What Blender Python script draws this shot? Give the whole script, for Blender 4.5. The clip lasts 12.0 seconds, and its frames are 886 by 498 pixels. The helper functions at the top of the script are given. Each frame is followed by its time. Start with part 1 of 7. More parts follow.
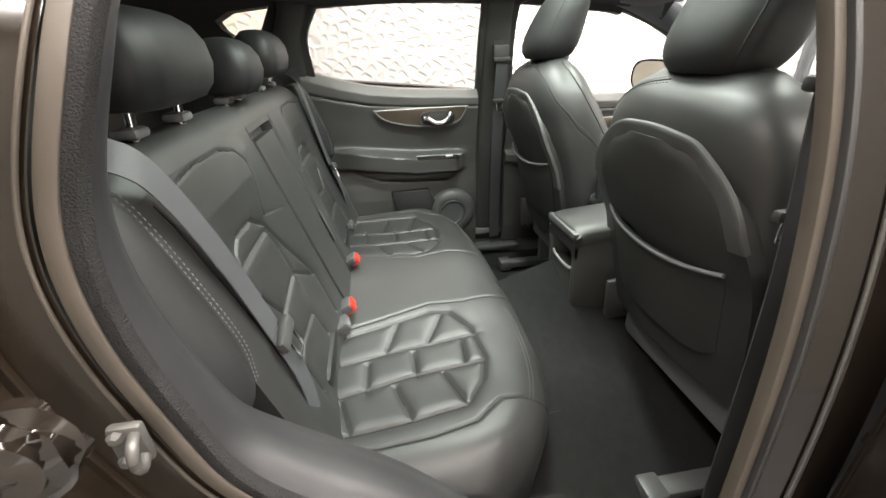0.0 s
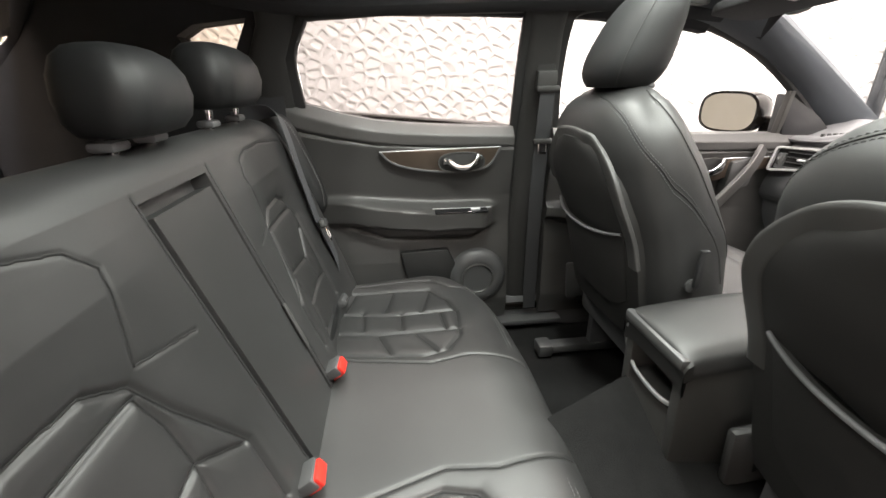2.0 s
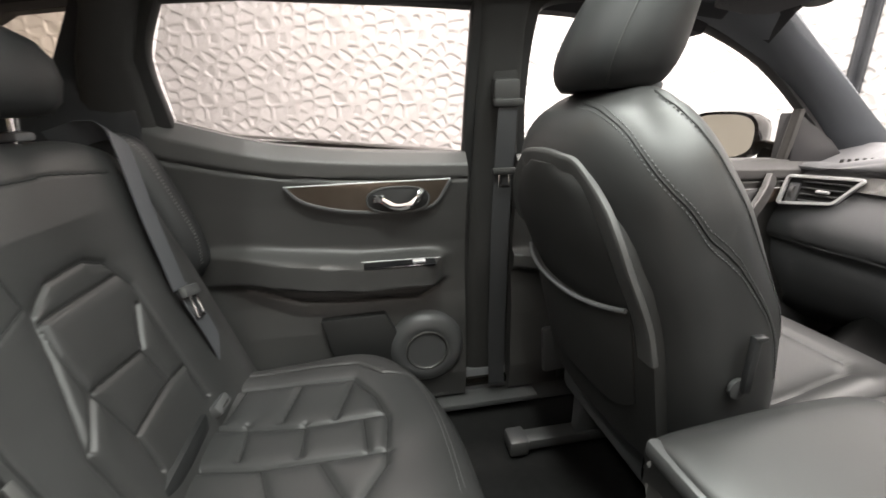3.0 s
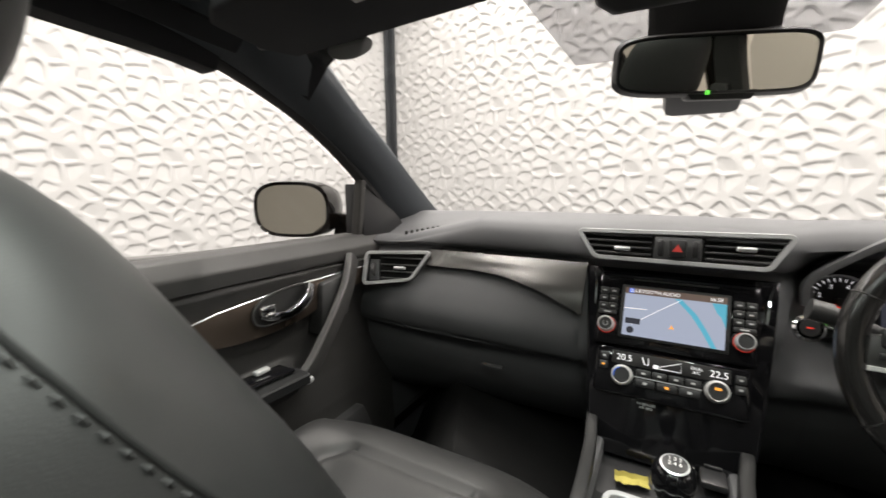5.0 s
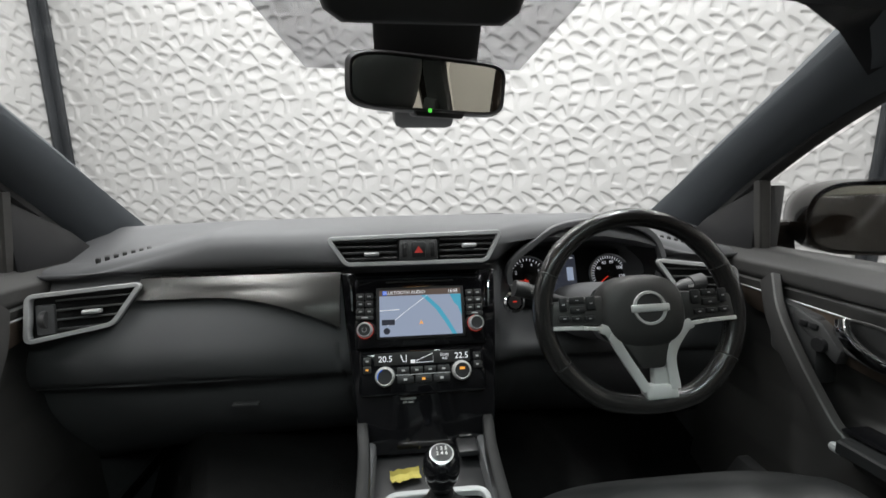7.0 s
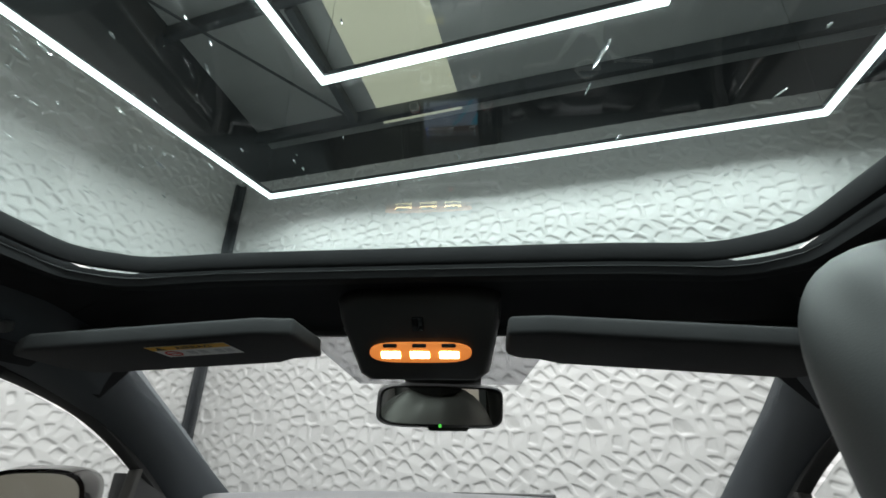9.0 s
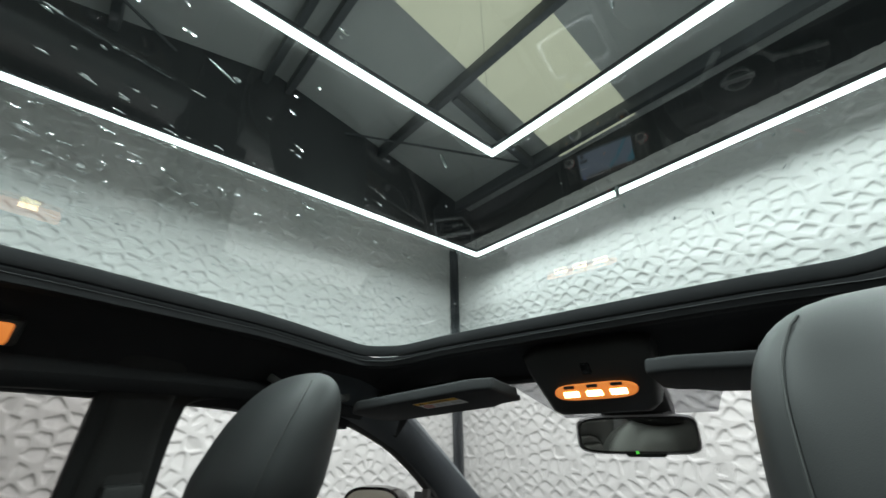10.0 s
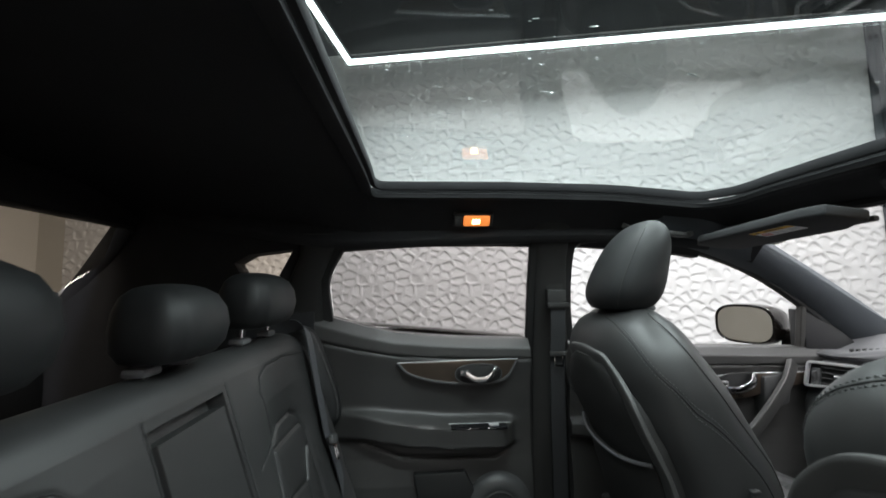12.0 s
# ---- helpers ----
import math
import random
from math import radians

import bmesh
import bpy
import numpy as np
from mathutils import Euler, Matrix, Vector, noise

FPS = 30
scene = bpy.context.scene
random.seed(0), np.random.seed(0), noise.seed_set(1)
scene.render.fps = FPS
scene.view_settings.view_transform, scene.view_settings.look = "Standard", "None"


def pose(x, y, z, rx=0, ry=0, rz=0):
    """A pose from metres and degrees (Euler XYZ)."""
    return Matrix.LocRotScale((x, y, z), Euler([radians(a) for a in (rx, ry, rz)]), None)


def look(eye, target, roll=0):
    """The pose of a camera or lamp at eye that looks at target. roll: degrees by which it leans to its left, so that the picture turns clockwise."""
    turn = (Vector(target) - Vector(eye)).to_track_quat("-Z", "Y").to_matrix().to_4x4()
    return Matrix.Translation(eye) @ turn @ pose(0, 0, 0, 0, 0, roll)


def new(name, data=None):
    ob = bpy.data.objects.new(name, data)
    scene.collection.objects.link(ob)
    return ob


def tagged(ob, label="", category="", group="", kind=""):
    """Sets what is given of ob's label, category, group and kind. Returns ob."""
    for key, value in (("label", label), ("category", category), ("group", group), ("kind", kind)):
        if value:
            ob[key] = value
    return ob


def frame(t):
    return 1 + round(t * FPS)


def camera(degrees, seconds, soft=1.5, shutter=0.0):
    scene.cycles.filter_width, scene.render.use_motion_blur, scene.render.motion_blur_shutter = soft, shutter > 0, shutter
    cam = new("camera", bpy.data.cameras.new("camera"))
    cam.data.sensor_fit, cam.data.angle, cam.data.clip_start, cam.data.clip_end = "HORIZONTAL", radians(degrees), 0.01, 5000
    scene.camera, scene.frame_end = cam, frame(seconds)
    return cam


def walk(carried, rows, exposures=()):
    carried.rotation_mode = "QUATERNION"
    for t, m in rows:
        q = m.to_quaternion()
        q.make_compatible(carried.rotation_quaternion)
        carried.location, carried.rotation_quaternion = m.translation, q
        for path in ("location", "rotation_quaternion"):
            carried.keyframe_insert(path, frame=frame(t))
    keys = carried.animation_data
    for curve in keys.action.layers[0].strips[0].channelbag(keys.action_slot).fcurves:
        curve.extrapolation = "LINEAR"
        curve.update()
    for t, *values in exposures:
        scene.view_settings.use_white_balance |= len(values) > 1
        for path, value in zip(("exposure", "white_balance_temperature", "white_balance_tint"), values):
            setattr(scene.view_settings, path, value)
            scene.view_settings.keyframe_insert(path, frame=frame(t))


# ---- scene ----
cam = camera(94.3, 12.0, 1.5, 0.2)
PATH = [
    (0, (1.028, 0.152, 1.248), (-0.748, 0.428, 0.37), -1.4),
    (0.5, (0.962, 0.146, 1.245), (-0.818, 0.432, 0.379), -1.0),
    (1, (0.884, 0.135, 1.246), (-0.914, 0.39, 0.407), -0.9),
    (1.5, (0.768, 0.156, 1.242), (-1.051, 0.383, 0.442), -1.2),
    (2, (0.61, 0.198, 1.227), (-1.231, 0.408, 0.475), -0.9),
    (2.5, (0.443, 0.25, 1.184), (-1.42, 0.458, 0.486), -0.9),
    (2.7, (0.378, 0.278, 1.173), (-1.492, 0.515, 0.503), -0.9),
    (4.3, (0.03, 0.604, 1.193), (-1.477, 1.875, 0.854), -0.3),
    (4.5, (0.014, 0.633, 1.189), (-1.388, 2.02, 0.858), 0.2),
    (5, (-0.008, 0.705, 1.188), (-0.969, 2.426, 0.847), -0.4),
    (5.5, (-0.032, 0.761, 1.178), (-0.43, 2.683, 0.795), -0.5),
    (6, (-0.031, 0.786, 1.184), (0.019, 2.74, 0.763), -0.6),
    (6.5, (-0.027, 0.785, 1.195), (0.183, 2.722, 0.741), -0.6),
    (7, (-0.024, 0.749, 1.207), (0.17, 2.706, 0.841), -0.7),
    (7.5, (-0.018, 0.726, 1.232), (0.174, 2.717, 1.219), -0.6),
    (7.7, (-0.015, 0.706, 1.244), (0.172, 2.693, 1.383), -0.8),
    (9.3, (0.163, 0.491, 1.326), (-0.301, 2.272, 2.11), 0.8),
    (9.5, (0.199, 0.447, 1.327), (-0.459, 2.153, 2.136), 0.3),
    (10, (0.288, 0.359, 1.312), (-0.826, 1.782, 2.168), -0.7),
    (10.5, (0.354, 0.327, 1.288), (-1.107, 1.402, 2.13), -0.2),
    (11, (0.422, 0.283, 1.288), (-1.243, 1.098, 2.039), -0.7),
    (11.5, (0.502, 0.248, 1.28), (-1.397, 0.582, 1.811), -0.2),
    (12, (0.638, 0.228, 1.272), (-1.351, 0.339, 1.447), -0.8),
]
EXPOSURES = [(0, 1.34, 7000, 14), (1.0, 1.29, 7050, 19), (2.7, 0.92, 7000, 20), (4.3, 0.36, 6900, 18), (5.0, -0.28, 6950, 16), (5.6, -0.62, 6800, 14), (6.2, -0.66, 6500, 13), (7.0, -0.66, 6400, 12), (7.7, -0.60, 6350, 12), (9.3, -0.74, 6300, 8), (11.0, -0.38, 6300, 8), (11.5, -0.18, 6300, 10), (12.0, -0.20, 6300, 14)]
walk(cam, [(t, look(eye, aim, roll)) for t, eye, aim, roll in PATH], EXPOSURES)

# ---- world, lamps, exposure ----
world = bpy.data.worlds.new("world")
scene.world = world
world.use_nodes = True
wn = world.node_tree
sky = wn.nodes.new("ShaderNodeTexSky")
sky.sky_type, sky.sun_disc = "NISHITA", False
sky.sun_elevation, sky.sun_rotation = radians(40), radians(60)
wn.links.new(sky.outputs[0], wn.nodes["Background"].inputs[0])
wn.nodes["Background"].inputs[1].default_value = 0.08

LED_Z = 3.01
LED_OUT = (-2.36, -0.75, 1.60, 3.13)   # x0, y0, x1, y1 of the outer light frame, along the hall
LED_IN = (-1.175, 0.265, 0.55, 2.07)     # the inner light frame
LED_POWER = {LED_OUT: 18.0, LED_IN: 46.0}   # watts for each metre of tube


def tube_lamp(name, a, b, watts, wide=0.05):
    data = bpy.data.lights.new(name, "AREA")
    data.shape, data.size, data.size_y, data.energy = "RECTANGLE", (Vector(b) - Vector(a)).length, wide, watts
    data.color = (1.0, 0.985, 0.96)
    ob = new(name, data)
    d = Vector(b) - Vector(a)
    ob.matrix_world = pose((a[0] + b[0]) / 2, (a[1] + b[1]) / 2, (a[2] + b[2]) / 2, 0, 0, math.degrees(math.atan2(d.y, d.x)))
    return ob


for led in (LED_OUT, LED_IN):
    lx0, ly0, lx1, ly1 = led
    zz = LED_Z - 0.06
    for a, b in (((lx0, ly0, zz), (lx0, ly1, zz)), ((lx1, ly0, zz), (lx1, ly1, zz)), ((lx0, ly0, zz), (lx1, ly0, zz)), ((lx0, ly1, zz), (lx1, ly1, zz))):
        tube_lamp("led_lamp", a, b, LED_POWER[led] * (Vector(b) - Vector(a)).length)


# ---- materials ----
def mat(name, base, rough=0.5, metal=0.0, grain=0.0, grain_scale=300.0, vary=0.0, vary_scale=8.0, kind="noise", spec=0.5, coat=0.0, emit=None, power=0.0, rough_vary=0.06, bump_dist=0.001):
    m = bpy.data.materials.new(name)
    m.use_nodes = True
    nt = m.node_tree
    p = nt.nodes["Principled BSDF"]
    c = (*base, 1.0)
    p.inputs["Base Color"].default_value = c
    p.inputs["Roughness"].default_value = rough
    p.inputs["Metallic"].default_value = metal
    p.inputs["Specular IOR Level"].default_value = spec
    p.inputs["Coat Weight"].default_value = coat
    p.inputs["Coat Roughness"].default_value = 0.08
    co = nt.nodes.new("ShaderNodeTexCoord")
    if vary > 0:
        n = nt.nodes.new("ShaderNodeTexNoise")
        n.inputs["Scale"].default_value, n.inputs["Detail"].default_value = vary_scale, 6
        nt.links.new(co.outputs["Object"], n.inputs["Vector"])
        r = nt.nodes.new("ShaderNodeMix")
        r.data_type = "RGBA"
        lo, hi = [max(0, v * (1 - vary)) for v in base], [min(1, v * (1 + vary)) for v in base]
        r.inputs[6].default_value, r.inputs[7].default_value = (*lo, 1), (*hi, 1)
        nt.links.new(n.outputs["Fac"], r.inputs[0])
        nt.links.new(r.outputs[2], p.inputs["Base Color"])
        q = nt.nodes.new("ShaderNodeMapRange")
        q.inputs[3].default_value, q.inputs[4].default_value = max(0.02, rough - rough_vary), min(1, rough + rough_vary)
        nt.links.new(n.outputs["Fac"], q.inputs[0])
        nt.links.new(q.outputs[0], p.inputs["Roughness"])
    if grain > 0:
        if kind == "leather":
            g = nt.nodes.new("ShaderNodeTexVoronoi")
            g.feature = "DISTANCE_TO_EDGE"
            out = g.outputs["Distance"]
        else:
            g = nt.nodes.new("ShaderNodeTexNoise")
            g.inputs["Detail"].default_value = 4
            out = g.outputs["Fac"]
        g.inputs["Scale"].default_value = grain_scale
        mp = nt.nodes.new("ShaderNodeMapping")
        if kind == "brushed":
            mp.inputs["Scale"].default_value = (1, 0.03, 1)
        nt.links.new(co.outputs["Object"], mp.inputs["Vector"])
        nt.links.new(mp.outputs[0], g.inputs["Vector"])
        b = nt.nodes.new("ShaderNodeBump")
        b.inputs["Strength"].default_value, b.inputs["Distance"].default_value = grain, bump_dist
        nt.links.new(out, b.inputs["Height"])
        nt.links.new(b.outputs[0], p.inputs["Normal"])
    if emit:
        p.inputs["Emission Color"].default_value, p.inputs["Emission Strength"].default_value = (*emit, 1), power
    return m


def glass_mat(name, tint, rough=0.0, mirror=0.022):
    m = bpy.data.materials.new(name)
    m.use_nodes = True
    nt = m.node_tree
    nt.nodes.remove(nt.nodes["Principled BSDF"])
    t, g, mix, lw, pw, ml = (nt.nodes.new(k) for k in ("ShaderNodeBsdfTransparent", "ShaderNodeBsdfGlossy", "ShaderNodeMixShader", "ShaderNodeLayerWeight", "ShaderNodeMath", "ShaderNodeMath"))
    t.inputs[0].default_value = (*[v ** 0.5 for v in tint], 1)
    g.inputs["Roughness"].default_value = rough
    lw.inputs[0].default_value = 0.5
    pw.operation, pw.inputs[1].default_value = "POWER", 5.0
    ml.operation, ml.inputs[1].default_value, ml.inputs[2].default_value = "MULTIPLY_ADD", 0.90, mirror
    nt.links.new(lw.outputs["Facing"], pw.inputs[0])
    nt.links.new(pw.outputs[0], ml.inputs[0])
    f = ml
    nt.links.new(f.outputs[0], mix.inputs[0])
    nt.links.new(t.outputs[0], mix.inputs[1])
    nt.links.new(g.outputs[0], mix.inputs[2])
    nt.links.new(mix.outputs[0], nt.nodes["Material Output"].inputs[0])
    return m


LEATHER = mat("black_leather", (0.0275, 0.0275, 0.0275), 0.44, spec=0.44, grain=0.13, grain_scale=650, vary=0.25, vary_scale=9, kind="leather", bump_dist=0.0006)
LEATHER2 = mat("smooth_black_leather", (0.0145, 0.015, 0.0155), 0.54, spec=0.28, grain=0.11, grain_scale=650, vary=0.2, vary_scale=7, kind="leather", bump_dist=0.0005)
THREAD = mat("grey_thread", (0.16, 0.16, 0.157), 0.8)
SOFTTHREAD = mat("soft_grey_thread", (0.085, 0.086, 0.086), 0.8)
DARKTHREAD = mat("dark_thread", (0.05, 0.05, 0.05), 0.7)
PLASTIC = mat("soft_black_plastic", (0.105, 0.106, 0.110), 0.6, spec=0.35, grain=0.35, grain_scale=900, vary=0.2, vary_scale=5, bump_dist=0.0006)
PLASTIC_HARD = mat("hard_grey_black_plastic", (0.060, 0.060, 0.061), 0.42, grain=0.3, grain_scale=1200, vary=0.2, vary_scale=6, bump_dist=0.0005)
PILLAR = mat("grey_pillar_trim", (0.043, 0.050, 0.058), 0.62, grain=0.4, grain_scale=1500, vary=0.15, vary_scale=6, bump_dist=0.0005)
HEADLINER = mat("black_headliner_cloth", (0.032, 0.032, 0.034), 0.95, grain=0.6, grain_scale=1400, vary=0.25, vary_scale=10, spec=0.2)
CARPET = mat("black_carpet", (0.016, 0.016, 0.016), 0.98, grain=1.0, grain_scale=700, vary=0.35, vary_scale=40, spec=0.1, bump_dist=0.004)
BACKPANEL = mat("seat_back_board", (0.021, 0.0205, 0.020), 0.62, spec=0.4, grain=0.4, grain_scale=1200, vary=0.2, bump_dist=0.0006)
BACKFRAME = mat("grey_seat_back_frame", (0.054, 0.053, 0.052), 0.45, grain=0.25, grain_scale=1400, vary=0.15)
GLOSS = mat("piano_black", (0.006, 0.006, 0.007), 0.07, vary=0.2, coat=0.6, rough_vary=0.03)
BODY = mat("black_car_paint", (0.006, 0.0045, 0.0035), 0.09, spec=0.36, coat=0.08, vary=0.3, vary_scale=4, rough_vary=0.05)
CHROME = mat("chrome", (0.82, 0.82, 0.83), 0.08, 1.0, vary=0.04, rough_vary=0.03)
SATIN = mat("satin_silver", (0.80, 0.81, 0.815), 0.22, 0.5, vary=0.08, grain=0.1, grain_scale=900)
STEEL = mat("worn_steel", (0.055, 0.053, 0.05), 0.45, 0.3, vary=0.3, vary_scale=60)
DECOR = mat("bronze_grey_decor", (0.16, 0.125, 0.10), 0.30, 0.75, vary=0.25, vary_scale=14, grain=0.12, grain_scale=500, kind="brushed")
DECOR2 = mat("graphite_decor", (0.075, 0.074, 0.070), 0.26, 0.55, vary=0.15, vary_scale=10, grain=0.1, grain_scale=600, kind="brushed")
RUBBER = mat("grey_brown_door_seal", (0.042, 0.035, 0.028), 0.64, spec=0.3, grain=0.12, grain_scale=900, vary=0.3, vary_scale=14)
BLACK_RUBBER = mat("black_rubber", (0.012, 0.012, 0.012), 0.6, grain=0.3, grain_scale=600, vary=0.2)
# Belt webbing lightened for the light that falls on the rear belts.
WEBBING_LIT = mat("lit_belt_webbing", (0.062, 0.064, 0.070), 0.55, grain=0.4, grain_scale=900, vary=0.15, kind="brushed")
RED = mat("red_plastic", (0.62, 0.03, 0.02), 0.35, vary=0.1)
WHITE_PLASTIC = mat("white_print", (0.75, 0.75, 0.73), 0.6)
YELLOW = mat("yellow_print", (0.80, 0.45, 0.03), 0.6)
REDPRINT = mat("red_print", (0.65, 0.05, 0.04), 0.6)
# Black print; also colours parts that stand in for shaded hollows.
BLACK_PRINT_SHADE = mat("black_print_and_shade", (0.01, 0.01, 0.01), 0.6)
SILVERPRINT = mat("silver_print", (0.5, 0.5, 0.5), 0.4)
BUTTON = mat("button_plastic", (0.02, 0.02, 0.021), 0.4, vary=0.15)
VISOR = mat("visor_cloth", (0.045, 0.045, 0.047), 0.9, grain=0.5, grain_scale=1300, vary=0.15, spec=0.2)
MIRROR = mat("mirror_glass", (0.78, 0.76, 0.70), 0.015, 1.0)
GLASS = glass_mat("clear_window_glass", (0.69, 0.712, 0.703))
GLASS_ROOF = glass_mat("tinted_roof_glass", (0.57, 0.67, 0.655), 0.0, 0.10)
GLASS_REAR = glass_mat("privacy_glass", (0.62, 0.56, 0.47))
GLASS_DOOR = glass_mat("light_privacy_glass", (0.39, 0.385, 0.375))
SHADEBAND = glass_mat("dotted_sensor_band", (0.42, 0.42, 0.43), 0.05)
WALLPAINT = mat("white_wall_paint", (0.53, 0.523, 0.517), 0.55, grain=0.15, grain_scale=160, vary=0.03, vary_scale=2)
WALLPLAIN = mat("warm_upper_wall_paint", (0.42, 0.40, 0.36), 0.75, grain=0.15, grain_scale=90, vary=0.06, vary_scale=1.2)
CLADDING = mat("charcoal_cladding", (0.072, 0.076, 0.081), 0.7, grain=0.3, grain_scale=60, vary=0.2, vary_scale=1.5)
ROOFSHEET = mat("grey_roof_sheet", (0.60, 0.61, 0.61), 0.7, grain=0.2, grain_scale=20, vary=0.12, vary_scale=0.8)
BEAM = mat("painted_steel_beam", (0.12, 0.13, 0.14), 0.5, vary=0.2, vary_scale=3)
CONCRETE = mat("grey_floor_paint", (0.20, 0.20, 0.20), 0.35, grain=0.3, grain_scale=60, vary=0.15, vary_scale=2)
CORNER = mat("dark_corner_strip", (0.03, 0.033, 0.037), 0.5, grain=0.2, grain_scale=80, vary=0.2)
SKYLIGHT = mat("translucent_skylight", (0.6, 0.56, 0.42), 0.6, vary=0.08, vary_scale=1.5, emit=(1.0, 0.93, 0.70), power=0.9)
LED = mat("led_tube", (0.9, 0.9, 0.9), 0.5, emit=(1.0, 0.99, 0.97), power=9.0)
AMBER = mat("amber_lamp_lens", (0.8, 0.35, 0.12), 0.25, emit=(1.0, 0.28, 0.05), power=1.0)
BULB = mat("warm_bulb", (1.0, 0.8, 0.5), 0.4, emit=(1.0, 0.72, 0.34), power=14.0)
GREEN = mat("green_led", (0.1, 0.6, 0.1), 0.4, emit=(0.15, 1.0, 0.1), power=1.2)
REDLED = mat("red_led", (0.6, 0.05, 0.03), 0.4, emit=(1.0, 0.06, 0.03), power=0.6)
ORANGELED = mat("orange_led", (0.7, 0.3, 0.05), 0.4, emit=(1.0, 0.40, 0.05), power=0.9)
WHITELED = mat("white_lit_print", (0.8, 0.8, 0.8), 0.4, emit=(0.9, 0.93, 1.0), power=0.75)
SCREEN = mat("map_screen", (0.05, 0.05, 0.06), 0.12, emit=(0.50, 0.60, 0.78), power=0.80)
SCREEN_BAR = mat("screen_title_bar", (0.05, 0.05, 0.05), 0.12, emit=(0.20, 0.13, 0.10), power=0.6)
WATER = mat("screen_river", (0.05, 0.1, 0.1), 0.12, emit=(0.08, 0.50, 0.72), power=0.9)
SCREENBLUE = mat("screen_icon", (0.05, 0.1, 0.3), 0.12, emit=(0.05, 0.2, 0.9), power=0.8)
SCREENDARK = mat("screen_dark", (0.01, 0.01, 0.012), 0.1, emit=(0.08, 0.09, 0.12), power=0.5)
PALE = mat("pale_metal_spoke", (0.74, 0.74, 0.73), 0.28, 0.35, vary=0.06)
PAPER = mat("yellow_paper", (0.40, 0.34, 0.08), 0.8, vary=0.15, vary_scale=40)
RIMLEATHER = mat("worn_rim_leather", (0.016, 0.015, 0.0145), 0.22, grain=0.2, grain_scale=500, vary=0.12, vary_scale=18, kind="leather", bump_dist=0.0004, spec=0.7)
WALLGREY = mat("dull_grey_wall", (0.30, 0.285, 0.255), 0.8, grain=0.15, grain_scale=60, vary=0.12, vary_scale=1.2)
PLASTIC_DOOR = mat("black_door_trim", (0.043, 0.042, 0.041), 0.44, grain=0.35, grain_scale=900, vary=0.2, vary_scale=5, bump_dist=0.0006)
LEATHER3 = mat("console_pad_leather", (0.022, 0.022, 0.022), 0.42, grain=0.2, grain_scale=420, vary=0.2, vary_scale=7, kind="leather", bump_dist=0.0005)
# The same webbing again, kept darker for the less lit pillar belts.
WEBBING_SHADED = mat("shaded_belt_webbing", (0.030, 0.031, 0.033), 0.6, grain=0.4, grain_scale=900, vary=0.15, kind="brushed")
JAMBPAINT = mat("brown_black_jamb_paint", (0.009, 0.0065, 0.0045), 0.16, spec=0.34, grain=0.05, grain_scale=300, vary=0.5, vary_scale=22, rough_vary=0.12)
# Near black for seam lines: the grooves' shade put into colour.
SEAM_SHADE = mat("sewn_seam_shade", (0.008, 0.008, 0.008), 0.8)
ARCHTRIM = mat("black_arch_trim", (0.013, 0.013, 0.014), 0.42, grain=0.3, grain_scale=900, vary=0.25, vary_scale=8, bump_dist=0.0005)


# ---- modelling tools ----
def finish(me, smooth_angle=38):
    bm = bmesh.new()
    bm.from_mesh(me)
    bmesh.ops.recalc_face_normals(bm, faces=bm.faces)
    for f in bm.faces:
        f.smooth = True
    lim = radians(smooth_angle)
    for e in bm.edges:
        if len(e.link_faces) == 2 and e.calc_face_angle(0) > lim:
            e.smooth = False
    bm.to_mesh(me)
    bm.free()


def part(name, bm, material, parent=None, label="", angle=38):
    """Links a bmesh as one mesh object under its thing."""
    me = bpy.data.meshes.new(name)
    bm.to_mesh(me)
    bm.free()
    me.materials.append(material)
    finish(me, angle)
    ob = new(name, me)
    if parent is not None:
        ob.parent = parent
        ob.matrix_parent_inverse = Matrix.Translation(-parent.location)
    if label:
        ob["label"] = label
    return ob


def empty(name, label, category, group="", kind="", at=(0, 0, 0)):
    ob = new(name)
    ob.empty_display_size = 0.05
    ob.location = at
    return tagged(ob, label, category, group, kind)


def thing(name, bm, material, label, category, group="", kind="", angle=38):
    return tagged(part(name, bm, material, None, "", angle), label, category, group, kind)


def raw(V, F):
    bm = bmesh.new()
    vs = [bm.verts.new(v) for v in V]
    for f in F:
        bm.faces.new([vs[i] for i in f])
    return bm


def join(*bms):
    out = bmesh.new()
    for b in bms:
        me = bpy.data.meshes.new("t")
        b.to_mesh(me)
        b.free()
        out.from_mesh(me)
        bpy.data.meshes.remove(me)
    return out


def moved(bm, m):
    bmesh.ops.transform(bm, matrix=m, verts=bm.verts)
    return bm


def mirrored(bm):
    bmesh.ops.transform(bm, matrix=Matrix.Diagonal((-1, 1, 1, 1)), verts=bm.verts)
    bmesh.ops.reverse_faces(bm, faces=bm.faces)
    return bm


def rbox(c, s, bev=0.004, seg=2, m=None):
    """A box with rounded edges: centre, size, edge radius."""
    bm = bmesh.new()
    bmesh.ops.create_cube(bm, size=1)
    bmesh.ops.scale(bm, vec=s, verts=bm.verts)
    if bev > 0:
        bmesh.ops.bevel(bm, geom=list(bm.edges), offset=min(bev, min(s) * 0.49), segments=seg, profile=0.5, affect="EDGES")
    bmesh.ops.translate(bm, vec=c, verts=bm.verts)
    if m is not None:
        moved(bm, m)
    return bm


